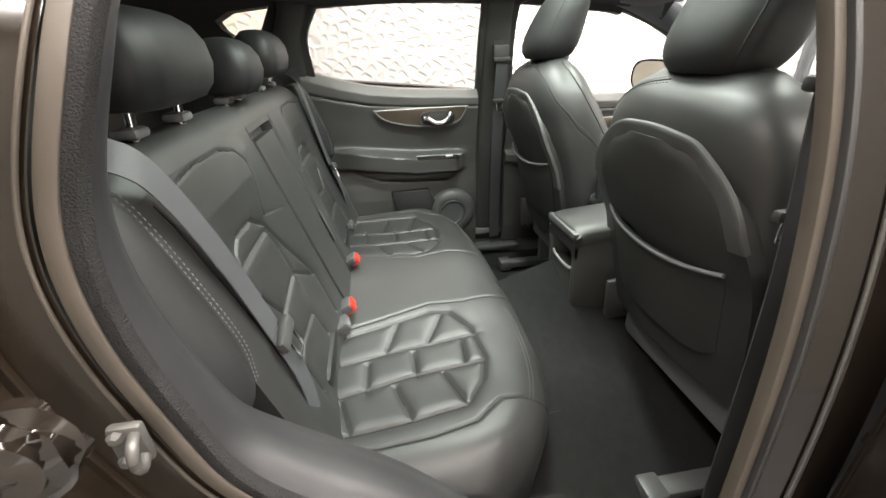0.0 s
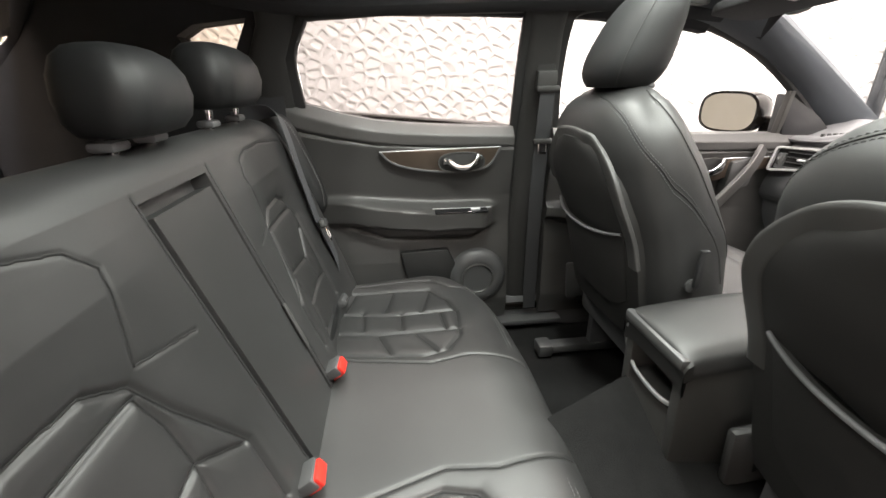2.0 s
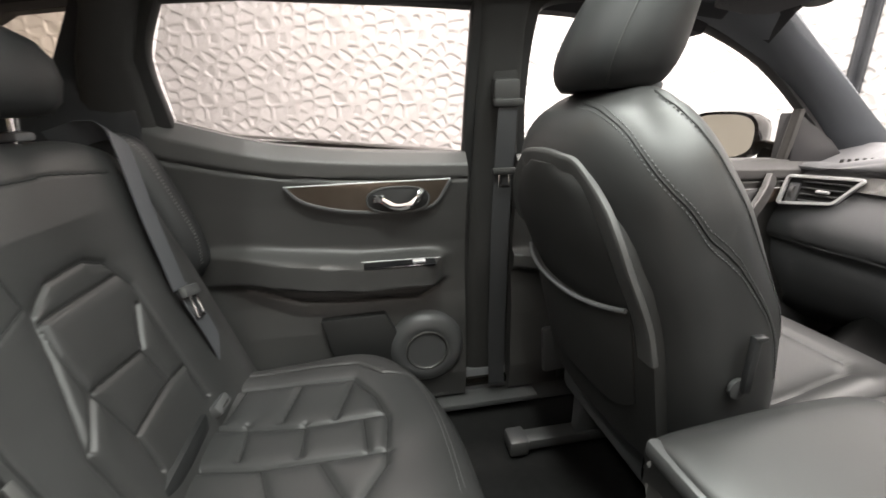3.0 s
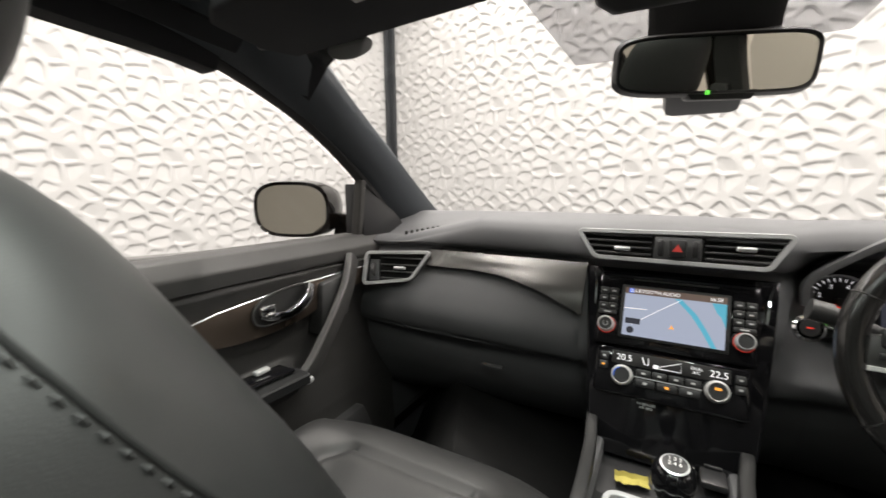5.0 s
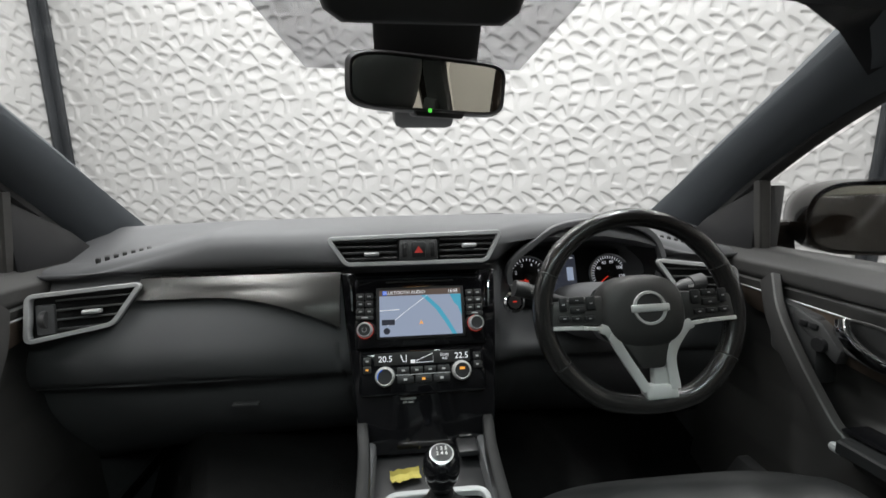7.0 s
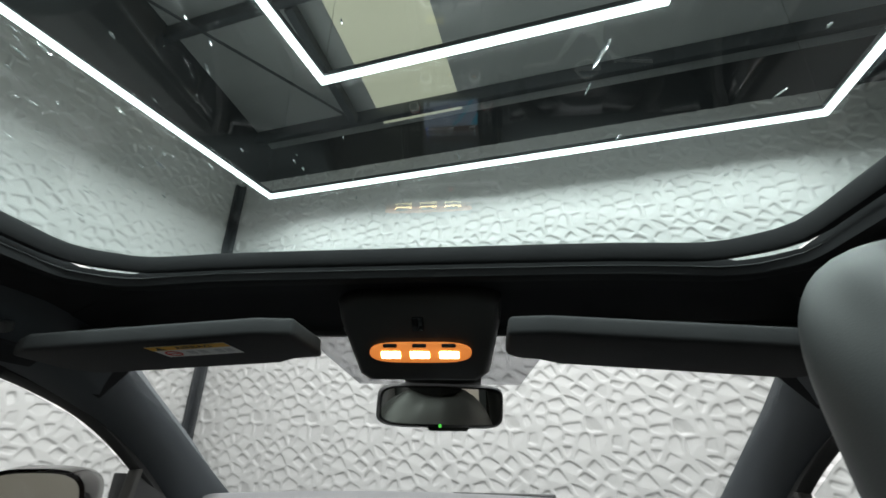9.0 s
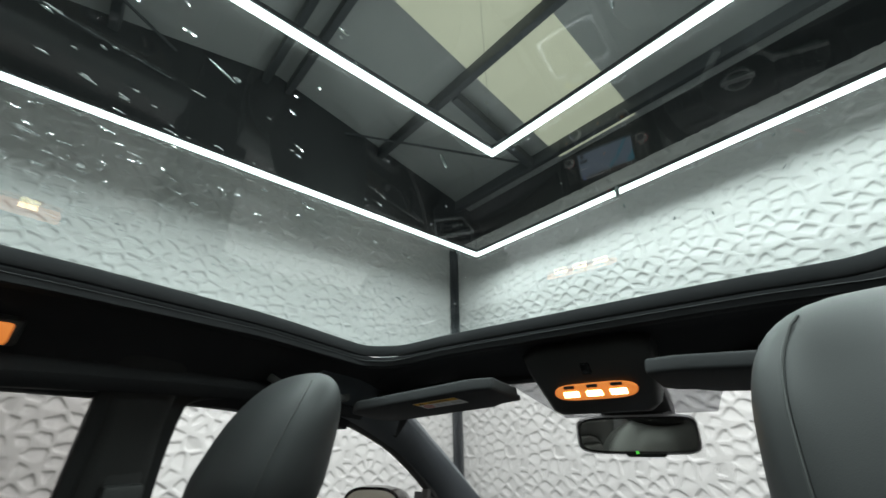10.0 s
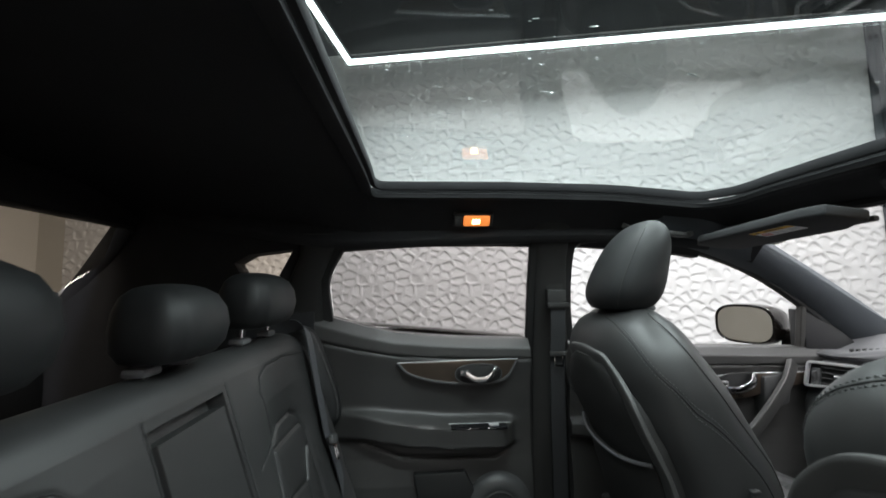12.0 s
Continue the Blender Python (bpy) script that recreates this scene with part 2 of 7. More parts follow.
def prism(poly, lo, hi, axis="z", bev=0.0, seg=2):
    """A polygon drawn in the plane across the axis, given thickness from lo to hi."""
    def p3(a, b, h):
        return {"z": (a, b, h), "y": (a, h, b), "x": (h, a, b)}[axis]
    n = len(poly)
    V = [p3(a, b, lo) for a, b in poly] + [p3(a, b, hi) for a, b in poly]
    F = [tuple(range(n))[::-1], tuple(range(n, 2 * n))] + [(i, (i + 1) % n, n + (i + 1) % n, n + i) for i in range(n)]
    bm = raw(V, F)
    bmesh.ops.recalc_face_normals(bm, faces=bm.faces)
    if bev > 0:
        bmesh.ops.bevel(bm, geom=list(bm.edges), offset=bev, segments=seg, profile=0.5, affect="EDGES")
    return bm


def loft(rings, closed=True, caps=True):
    n, V, F = len(rings[0]), [], []
    for r in rings:
        V += [tuple(p) for p in r]
    for i in range(len(rings) - 1):
        for j in range(n if closed else n - 1):
            k = (j + 1) % n
            F.append((i * n + j, i * n + k, (i + 1) * n + k, (i + 1) * n + j))
    if caps and closed:
        F.append(tuple(range(n))[::-1])
        F.append(tuple(range((len(rings) - 1) * n, len(rings) * n)))
    return raw(V, F)


def smooth_path(pts, n=40, closed=False):
    """A rounded curve through points (Catmull-Rom)."""
    P = [np.array(p, float) for p in pts]
    out, m = [], len(P)
    segs = m if closed else m - 1
    per = max(2, n // segs)
    for i in range(segs):
        a = P[i - 1] if (i > 0 or closed) else 2 * P[0] - P[1]
        b, c = P[i], P[(i + 1) % m]
        d = P[(i + 2) % m] if (i + 2 < m or closed) else 2 * P[-1] - P[-2]
        for k in range(per):
            t = k / per
            out.append(0.5 * ((2 * b) + (c - a) * t + (2 * a - 5 * b + 4 * c - d) * t * t + (3 * b - a - 3 * c + d) * t ** 3))
    if not closed:
        out.append(P[-1])
    return out


def tube(pts, r, n=8, closed=False, flat=None, up=(0, 0, 1)):
    """A bar along points; r is a radius, or flat=(half width, half thickness) with rounded corners, wide across 'up'."""
    P = [Vector(p) for p in pts]
    rings = []
    m = len(P)
    for i, p in enumerate(P):
        a = P[i - 1] if (i > 0 or closed) else p
        b = P[(i + 1) % m] if (i + 1 < m or closed) else p
        t = (b - a).normalized()
        s = t.cross(Vector(up))
        if s.length < 1e-4:
            s = t.cross(Vector((0.3, 1, 0.1)))
        s.normalize()
        u = s.cross(t)
        ring = []
        for k in range(n):
            ang = 2 * math.pi * (k + 0.5) / n
            ca, sa = math.cos(ang), math.sin(ang)
            if flat:
                w, h = flat
                e = 0.35
                ring.append(p + s * w * math.copysign(abs(ca) ** e, ca) + u * h * math.copysign(abs(sa) ** e, sa))
            else:
                rr = r[i] if isinstance(r, (list, tuple)) else r
                ring.append(p + s * rr * ca + u * rr * sa)
        rings.append(ring)
    if closed:
        rings.append(rings[0])
        bm = loft(rings, True, False)
        bmesh.ops.remove_doubles(bm, verts=bm.verts, dist=1e-6)
        return bm
    return loft(rings)


def lathe(profile, n=24, m=None):
    """A turned form about z: (radius, height) pairs."""
    rings = [[(r * math.cos(2 * math.pi * k / n), r * math.sin(2 * math.pi * k / n), z) for k in range(n)] for r, z in profile]
    if profile[0][0] > 0 and profile[-1][0] > 0:      # a ring with an open middle
        bm = loft(rings + [rings[0]], True, False)
    else:
        bm = loft(rings, True, False)
    bmesh.ops.remove_doubles(bm, verts=bm.verts, dist=1e-6)
    return moved(bm, m) if m is not None else bm


def pane_sheet(X, Y, Z, back):
    """A curved pane of even thickness: two skins joined round the rim."""
    nu, nv = X.shape
    N = nu * nv
    V = [(X[i, j], Y[i, j], Z[i, j]) for i in range(nu) for j in range(nv)]
    V += [tuple(np.array(v) + np.array(back)) for v in V]
    F = [(i * nv + j, (i + 1) * nv + j, (i + 1) * nv + j + 1, i * nv + j + 1) for i in range(nu - 1) for j in range(nv - 1)]
    F += [tuple(N + q for q in f[::-1]) for f in F]
    rim = [i * nv for i in range(nu)] + [(nu - 1) * nv + j for j in range(1, nv)] + [i * nv + nv - 1 for i in range(nu - 2, -1, -1)] + [j for j in range(nv - 2, 0, -1)]
    F += [(rim[i], rim[(i + 1) % len(rim)], N + rim[(i + 1) % len(rim)], N + rim[i]) for i in range(len(rim))]
    return raw(V, F)


def sheet(X, Y, Z, back):
    """A skin from grids of points, closed behind by its outline moved along the vector back."""
    nu, nv = X.shape
    V = [(X[i, j], Y[i, j], Z[i, j]) for i in range(nu) for j in range(nv)]
    F = [(i * nv + j, (i + 1) * nv + j, (i + 1) * nv + j + 1, i * nv + j + 1) for i in range(nu - 1) for j in range(nv - 1)]
    rim = [i * nv for i in range(nu)] + [(nu - 1) * nv + j for j in range(1, nv)] + [i * nv + nv - 1 for i in range(nu - 2, -1, -1)] + [j for j in range(nv - 2, 0, -1)]
    k = len(V)
    V += [tuple(np.array(V[i]) + np.array(back)) for i in rim]
    n = len(rim)
    F += [(rim[i], rim[(i + 1) % n], k + (i + 1) % n, k + i) for i in range(n)]
    F.append(tuple(range(k, k + n))[::-1])
    return raw(V, F)


def superring(cx, cy, z, a, b, n=28, e=0.6, flat_front=0.0):
    out = []
    for k in range(n):
        t = 2 * math.pi * k / n
        c, s = math.cos(t), math.sin(t)
        out.append((cx + a * math.copysign(abs(c) ** e, c), cy + b * math.copysign(abs(s) ** e, s) * (1 - (flat_front if s > 0 else 0)), z))
    return out


def seg_dist(U, V, a, b):
    ax, ay, bx, by = *a, *b
    L = (bx - ax) ** 2 + (by - ay) ** 2
    t = np.clip(((U - ax) * (bx - ax) + (V - ay) * (by - ay)) / L, 0, 1)
    return np.hypot(U - ax - t * (bx - ax), V - ay - t * (by - ay))


def grooves(U, V, lines, width=0.006, depth=0.006, puff=0.0, puff_width=0.04):
    """Depth of sewn seams at each place of a skin; lines are polylines."""
    D = np.full(U.shape, 9.0)
    for ln in lines:
        for a, b in zip(ln[:-1], ln[1:]):
            D = np.minimum(D, seg_dist(U, V, a, b))
    g = -depth * np.exp(-(D / width) ** 2)
    if puff:
        g += puff * (1 - np.exp(-(D / puff_width) ** 2))
    return g


def interp(x, xs, ys):
    return np.interp(x, xs, ys)


def stitches(pts, material, name, parent, step=0.007, long=0.0042, r=0.0007, off=(0, 0, 0), up=(0, 0, 1)):
    """A row of separate sewn threads along a curve."""
    P = [Vector(p) + Vector(off) for p in pts]
    bms, carry = [], 0.0
    L = [0.0]
    for a, b in zip(P[:-1], P[1:]):
        L.append(L[-1] + (b - a).length)
    def at(d):
        for i in range(len(P) - 1):
            if L[i + 1] >= d:
                f = (d - L[i]) / max(1e-9, L[i + 1] - L[i])
                return P[i].lerp(P[i + 1], f)
        return P[-1]
    d = 0.0
    V, F = [], []
    while d + long < L[-1]:
        a, b = at(d), at(d + long)
        t = (b - a).normalized()
        s = t.cross(Vector(up)).normalized()
        u = s.cross(t)
        base = len(V)
        for q, w in ((a, 0.4), ((a + b) / 2, 1.0), (b, 0.4)):
            lift = u * (r * 0.6 if w == 1.0 else -r * 0.3)
            V += [tuple(q + lift + s * r * w), tuple(q + lift + u * r * w), tuple(q + lift - s * r * w), tuple(q + lift - u * r * w)]
        for i in (0, 4):
            for j in range(4):
                F.append((base + i + j, base + i + (j + 1) % 4, base + i + 4 + (j + 1) % 4, base + i + 4 + j))
        F.append((base, base + 1, base + 2, base + 3))
        F.append((base + 8, base + 11, base + 10, base + 9))
        d += step
    return tagged(part(name, raw(V, F), material, parent), kind="stuff")


def text(body, size, m, material, name, parent, depth=0.0004):
    """Raised lettering in the built-in font, as a mesh."""
    cu = bpy.data.curves.new(name, "FONT")
    cu.body, cu.size, cu.extrude, cu.align_x, cu.align_y = body, size, depth, "CENTER", "CENTER"
    tmp = bpy.data.objects.new(name, cu)
    scene.collection.objects.link(tmp)
    me = bpy.data.meshes.new_from_object(tmp)
    bpy.data.objects.remove(tmp)
    bpy.data.curves.remove(cu)
    me.transform(m)
    me.materials.append(material)
    ob = new(name, me)
    if parent is not None:
        ob.parent = parent
        ob.matrix_parent_inverse = Matrix.Translation(-parent.location)
    return ob


# ---- the hall round the car ----
WX0, WX1, WY0, WY1 = -3.06, 2.28, -4.35, 3.47
HALL = pose(0, 0, 0, 0, 0, -10.5)     # the car stands askew in the hall

floor_bm = rbox((0.5, 0, -0.05), (16, 16, 0.1), 0)
thing("ground", floor_bm, CONCRETE, "grey painted concrete floor of the hall", "floor", kind="structure")


def wall_slab(name, c, s, material, label):
    return thing(name, rbox(c, s, 0), material, label, "wall", kind="structure")


wall_left = wall_slab("wall_left", (WX0 - 0.08, (WY0 + WY1) / 2, 1.75), (0.12, WY1 - WY0 + 0.3, 3.5), WALLPLAIN, "hall wall covered in white relief panels")
wall_front = wall_slab("wall_front", ((WX0 + WX1) / 2, WY1 + 0.08, 1.71), (WX1 - WX0 + 0.3, 0.12, 3.42), WALLPLAIN, "hall wall covered in white relief panels")
wall_right = wall_slab("wall_right", (WX1 + 0.08, (WY0 + WY1) / 2, 1.555), (0.12, WY1 - WY0 + 0.3, 3.11), WALLGREY, "plain dull grey side wall of the hall")
wall_rear = wall_slab("wall_rear", ((WX0 + WX1) / 2, WY0 - 0.08, 1.555), (WX1 - WX0 + 0.3, 0.12, 3.11), WALLPLAIN, "beige end wall of the hall behind the car")

# corner strips
for cx, cy in ((WX0, WY1), (WX1, WY1)):
    sx = 1 if cx < 0 else -1
    thing("corner_trim", join(rbox((cx + sx * 0.043, cy - 0.012, 1.7), (0.062, 0.022, 3.38), 0.004), rbox((cx + sx * 0.012, cy - 0.043, 1.7), (0.022, 0.062, 3.38), 0.004)), CORNER, "dark grey corner strip between two relief walls", "trim", kind="structure")

# building above: charcoal gable and eaves walls, sloping sheet roof
RIDGE_Y, RIDGE_Z, SLOPE = 1.2, 4.87, 0.21
gab = [(-6.5, 2.9), (6.5, 2.9), (6.5, RIDGE_Z - SLOPE * (6.5 - RIDGE_Y)), (RIDGE_Y, RIDGE_Z), (-6.5, RIDGE_Z - SLOPE * (6.5 + RIDGE_Y))]
thing("wall_gable_west", prism(gab, -3.45, -3.30, "x"), CLADDING, "charcoal clad gable wall under the roof", "wall", kind="structure")
thing("wall_gable_east", prism(gab, 5.8, 5.95, "x"), CLADDING, "charcoal clad gable wall under the roof", "wall", kind="structure")
thing("wall_eaves_north", rbox((1.25, 4.10, 3.55), (9.4, 0.15, 1.5), 0), CLADDING, "charcoal clad upper wall below the eaves", "wall", kind="structure")
thing("wall_eaves_south", rbox((1.25, -5.2, 2.9), (9.4, 0.15, 2.4), 0), CLADDING, "charcoal clad upper wall below the eaves", "wall", kind="structure")


def roof_z(y):
    return RIDGE_Z - SLOPE * abs(y - RIDGE_Y)


SKY_X = (-1.76, -0.86)
SKY_Y = (1.40, 3.97)


def roof_slab(x0, x1, y0, y1):
    V = [(x, y, roof_z(y) + h) for h in (0, 0.06) for x, y in ((x0, y0), (x1, y0), (x1, y1), (x0, y1))]
    return raw(V, [(3, 2, 1, 0), (4, 5, 6, 7), (0, 1, 5, 4), (1, 2, 6, 5), (2, 3, 7, 6), (3, 0, 4, 7)])


roof_parts = [roof_slab(-3.45, 5.95, -5.3, RIDGE_Y), roof_slab(-3.45, SKY_X[0], RIDGE_Y, 4.2), roof_slab(SKY_X[1], 5.95, RIDGE_Y, 4.2),
              roof_slab(*SKY_X, RIDGE_Y, SKY_Y[0]), roof_slab(*SKY_X, SKY_Y[1], 4.2)]
thing("ceiling", join(*roof_parts), ROOFSHEET, "grey lined sheet roof of the hall", "ceiling", kind="structure")
thing("roof_window", roof_slab(*SKY_X, *SKY_Y), SKYLIGHT, "pale translucent rooflight sheet in the roof", "skylight", kind="structure")

for y in (-3.6, -2.4, -1.22, -0.12, 1.09, 1.33, 2.51, 3.78):
    thing("roof_purlin", rbox((1.25, y, roof_z(y) - 0.075), (9.2, 0.07, 0.14), 0.005), BEAM, "grey steel purlin under the sheet roof", "beam", "purlins of the roof", "structure")
for x, y0, y1 in ((-2.0, 2.55, 3.74), (4.0, RIDGE_Y + 0.2, 4.0), (4.0, -5.1, RIDGE_Y - 0.2)):
    a, b = Vector((x, y0, roof_z(y0) - 0.12)), Vector((x, y1, roof_z(y1) - 0.12))
    thing("roof_rafter", tube([a, b], 0, 4, flat=(0.045, 0.06), up=(0, 0, 1)), BEAM, "grey steel rafter of the hall roof", "beam", "rafters of the roof", "structure")
for x0, y0, x1, y1 in ((-2.15, -1.0, -3.28, 0.32), (-3.28, 2.02, -2.0, 3.70)):
    thing("roof_brace", tube([(x0, y0, roof_z(y0) - 0.15), (x1, y1, roof_z(y1) - 0.15)], 0.014, 8), BEAM, "thin steel bracing rod under the roof", "beam", "bracing rods", "structure")


def light_frame(box, label):
    x0, y0, x1, y1 = box
    e = empty("light_frame", label, "ceiling light", "light frames", at=((x0 + x1) / 2, (y0 + y1) / 2, LED_Z))
    for a, b in (((x0, y0), (x1, y0)), ((x1, y0), (x1, y1)), ((x1, y1), (x0, y1)), ((x0, y1), (x0, y0))):
        d = (Vector(b) - Vector(a)).normalized() * 0.022
        c = ((a[0] + b[0]) / 2, (a[1] + b[1]) / 2, LED_Z)
        horiz = abs(b[0] - a[0]) > abs(b[1] - a[1])
        L = abs(b[0] - a[0]) + abs(b[1] - a[1]) + 0.05
        part("tube", rbox(c, (L - 0.02, 0.032, 0.032) if horiz else (0.032, L - 0.082, 0.032), 0.006), LED, e, "glowing white tube")
        part("housing", rbox((c[0], c[1], LED_Z + 0.030), (L - 0.01, 0.042, 0.028) if horiz else (0.042, L - 0.094, 0.028), 0.004), CLADDING, e, "dark aluminium rail")
    for x, y in ((x0, y0), (x1, y0), (x1, y1), (x0, y1)):
        part("hanger_wire", tube([(x, y, LED_Z + 0.04), (x, y, roof_z(y) - 0.01)], 0.0012, 6), STEEL, e)
    return e


light_frame(LED_OUT, "large rectangular frame of glowing white light tubes")
light_frame(LED_IN, "smaller rectangular frame of glowing white light tubes")
for ob in scene.collection.objects:     # all of the hall turns as one
    if ob is not cam:
        ob.matrix_basis = ob.matrix_basis if ob.parent else HALL @ ob.matrix_basis

# ---- car shell ----
def side(f, s):
    """Builds a form drawn for the car's left side; s is -1 for left, 1 for right."""
    bm = f()
    return bm if s < 0 else mirrored(bm)


FLOOR_Z = 0.33


def floor_pan():
    xs_ = np.linspace(-0.72, 0.72, 61)
    ys_ = np.linspace(-1.05, 2.15, 81)
    X, Y = np.meshgrid(xs_, ys_, indexing="ij")
    Z = FLOOR_Z + 0.09 * np.exp(-(X / 0.13) ** 4) + 0.012 * np.exp(-((np.abs(X) - 0.66) / 0.05) ** 2) * 3
    Z += np.clip((Y - 1.75) * 0.9, 0, 0.5) + np.clip((-0.25 - Y) * 3, 0, 0.28)
    return sheet(X, Y, Z, (0, 0, -0.03))


thing("floor", floor_pan(), CARPET, "black carpeted car floor with a low centre tunnel", "floor", kind="structure")
thing("floor_mat", join(rbox((0.34, 0.60, FLOOR_Z + 0.022), (0.44, 0.46, 0.008), 0.003)), CARPET, "black carpet mat lying on the rear footwell floor", "floor mat", "floor mats")
thing("floor_mat", join(rbox((-0.37, 0.60, FLOOR_Z + 0.022), (0.40, 0.46, 0.008), 0.003)), CARPET, "black carpet mat lying on the rear footwell floor", "floor mat", "floor mats")

# headliner ring round the roof glass
GX, GY0, GY1 = 0.492, 0.082, 1.112


def roofline(x, y):
    """Height of the headliner."""
    along = interp(y, [-0.95, -0.5, 0.0, 0.46, 0.77, 1.06, 1.15, 1.30], [1.555, 1.557, 1.541, 1.539, 1.531, 1.505, 1.488, 1.425])
    ax = np.abs(x)
    soft = 0.06 * np.clip(ax / 0.62, 0, 1.2) ** 4
    steep = 0.0216 * np.clip(ax / 0.48, 0, 1.30) ** 7.3       # over the doors it turns down to the window heads
    f = np.clip((y + 0.15) / 0.2, 0, 1)
    return along - soft * (1 - f) - steep * f


def liner_patch(x0, x1, y0, y1, nx=24, ny=24):
    X, Y = np.meshgrid(np.linspace(x0, x1, nx), np.linspace(y0, y1, ny), indexing="ij")
    return pane_sheet(X, Y, roofline(X, Y), (0, 0, 0.03))


hl = [liner_patch(-0.67, 0.67, -0.67, GY0), liner_patch(-0.60, 0.60, GY1, 1.27), liner_patch(-0.66, -GX, GY0, GY1), liner_patch(GX, 0.66, GY0, GY1)]
for cx, cy in ((-1, GY0), (1, GY0), (-1, GY1), (1, GY1)):
    # rounded corner of the roof opening
    x0, sy, r = cx * GX, 1 if cy == GY0 else -1, 0.035 if cy == GY0 else 0.11
    fan = [(x0, cy)] + [(x0 - cx * r * (1 - math.cos(a)), cy + sy * r * (1 - math.sin(a))) for a in np.linspace(0, math.pi / 2, 9)]
    hl.append(raw([(px, py, float(roofline(px, py)) + h) for h in (0.0, 0.02) for px, py in fan], [(0, i, i + 1) for i in range(1, 9)] + [(10, 11 + i, 10 + i) for i in range(1, 9)] + [(i, i + 1, i + 11, i + 10) for i in range(1, 9)]))
for piece in hl:
    thing("headliner", piece, HEADLINER, "black cloth headliner beside the glass roof", "ceiling", kind="structure")


def ring_path(z_off, inset):
    pts = []
    x, y0, y1 = GX - inset, GY0 + inset, GY1 - inset
    for sx, sy, a0, r in ((1, 1, 0, 0.10), (-1, 1, 90, 0.10), (-1, -1, 180, 0.03), (1, -1, 270, 0.03)):
        cx, cy = sx * (x - r), (y1 - r if sy > 0 else y0 + r)
        for k in range(7):
            a = radians(a0 + 15 * k)
            px, py = cx + r * math.cos(a), cy + r * math.sin(a)
            pts.append((px, py, float(roofline(px, py)) + z_off))
    # add points along the straights so the ring follows the roof
    out = []
    for i, p in enumerate(pts):
        q = pts[(i + 1) % len(pts)]
        n = max(1, int((Vector(q) - Vector(p)).length / 0.08))
        for k in range(n):
            f = k / n
            px, py = p[0] + (q[0] - p[0]) * f, p[1] + (q[1] - p[1]) * f
            out.append((px, py, float(roofline(px, py)) + z_off))
    return out


roof_glass = empty("panoramic_roof", "wide tinted fixed glass roof with rain drops on it", "glass roof", at=(0, 0.6, 1.55))
part("surround", tube(ring_path(0.002, 0.004), 0, 8, True, flat=(0.014, 0.008)), HEADLINER, roof_glass, "black rubber edge")
part("inner_lip", tube(ring_path(0.022, 0.022), 0, 8, True, flat=(0.007, 0.012)), HEADLINER, roof_glass)
Xg, Yg = np.meshgrid(np.linspace(-GX - 0.012, GX + 0.012, 25), np.linspace(GY0 - 0.02, GY1 + 0.02, 33), indexing="ij")
Zg = interp(Yg, [-0.95, 0.0, 0.5, 0.9, 1.15], [1.47, 1.555, 1.555, 1.540, 1.512]) + 0.022 - 0.025 * (np.abs(Xg) / 0.5) ** 3
part("glass_pane", pane_sheet(Xg, Yg, Zg, (0, 0, 0.004)), GLASS_ROOF, roof_glass, "tinted glass")
# rain drops on the pane
rng = np.random.RandomState(4)


def pane_z(x, y):
    return float(interp(y, [-0.95, 0.0, 0.5, 0.9, 1.15], [1.47, 1.555, 1.555, 1.540, 1.512]) + 0.026 - 0.025 * (abs(x) / 0.5) ** 3)


V, F = [], []
for i in range(560):
    x = rng.uniform(-0.44, 0.40) if i < 60 else -0.43 + abs(rng.normal(0, 0.24))
    y = rng.uniform(0.16, 1.0) if i < 200 else 0.17 + abs(rng.normal(0, 0.25))
    if abs(x) > 0.45 or y > 1.07:
        continue
    a, b, h = rng.uniform(0.0006, 0.0013), 0.0018 + 0.0065 * rng.rand() ** 2, 0.0010
    if rng.rand() < 0.05:
        a, b = a * 2, b * 1.8
    yaw, z0 = rng.normal(0.12, 0.16), pane_z(x, y)
    k = len(V)
    for rr, hh in ((1, 0), (0.72, 0.75)):
        for j in range(8):
            t = 2 * math.pi * j / 8
            u, v = a * rr * math.cos(t), b * rr * math.sin(t)
            V.append((x + u * math.cos(yaw) - v * math.sin(yaw), y + u * math.sin(yaw) + v * math.cos(yaw), z0 + h * hh))
    V.append((x, y, z0 + h))
    for j in range(8):
        F.append((k + j, k + (j + 1) % 8, k + 8 + (j + 1) % 8, k + 8 + j))
        F.append((k + 8 + j, k + 8 + (j + 1) % 8, k + 16))
# Partly white, not fully clear: the base colour stands for refracted tube light.
DROP = mat("rain_drop", (0.8, 0.83, 0.83), 0.05, spec=0.8)
DROP.node_tree.nodes["Principled BSDF"].inputs["Transmission Weight"].default_value = 0.6
DROP.node_tree.nodes["Principled BSDF"].inputs["IOR"].default_value = 1.33
tagged(part("rain_drops", raw(V, F), DROP, roof_glass, "rain drops whitened for refracted light"), kind="stuff")


# pillars and sides, drawn for the left
def sx_at(z):
    """Inner face of the side, which leans in above the sill."""
    return -float(interp(z, [0.3, 0.9, 1.05, 1.25, 1.45, 1.52], [0.74, 0.74, 0.725, 0.675, 0.605, 0.56]))


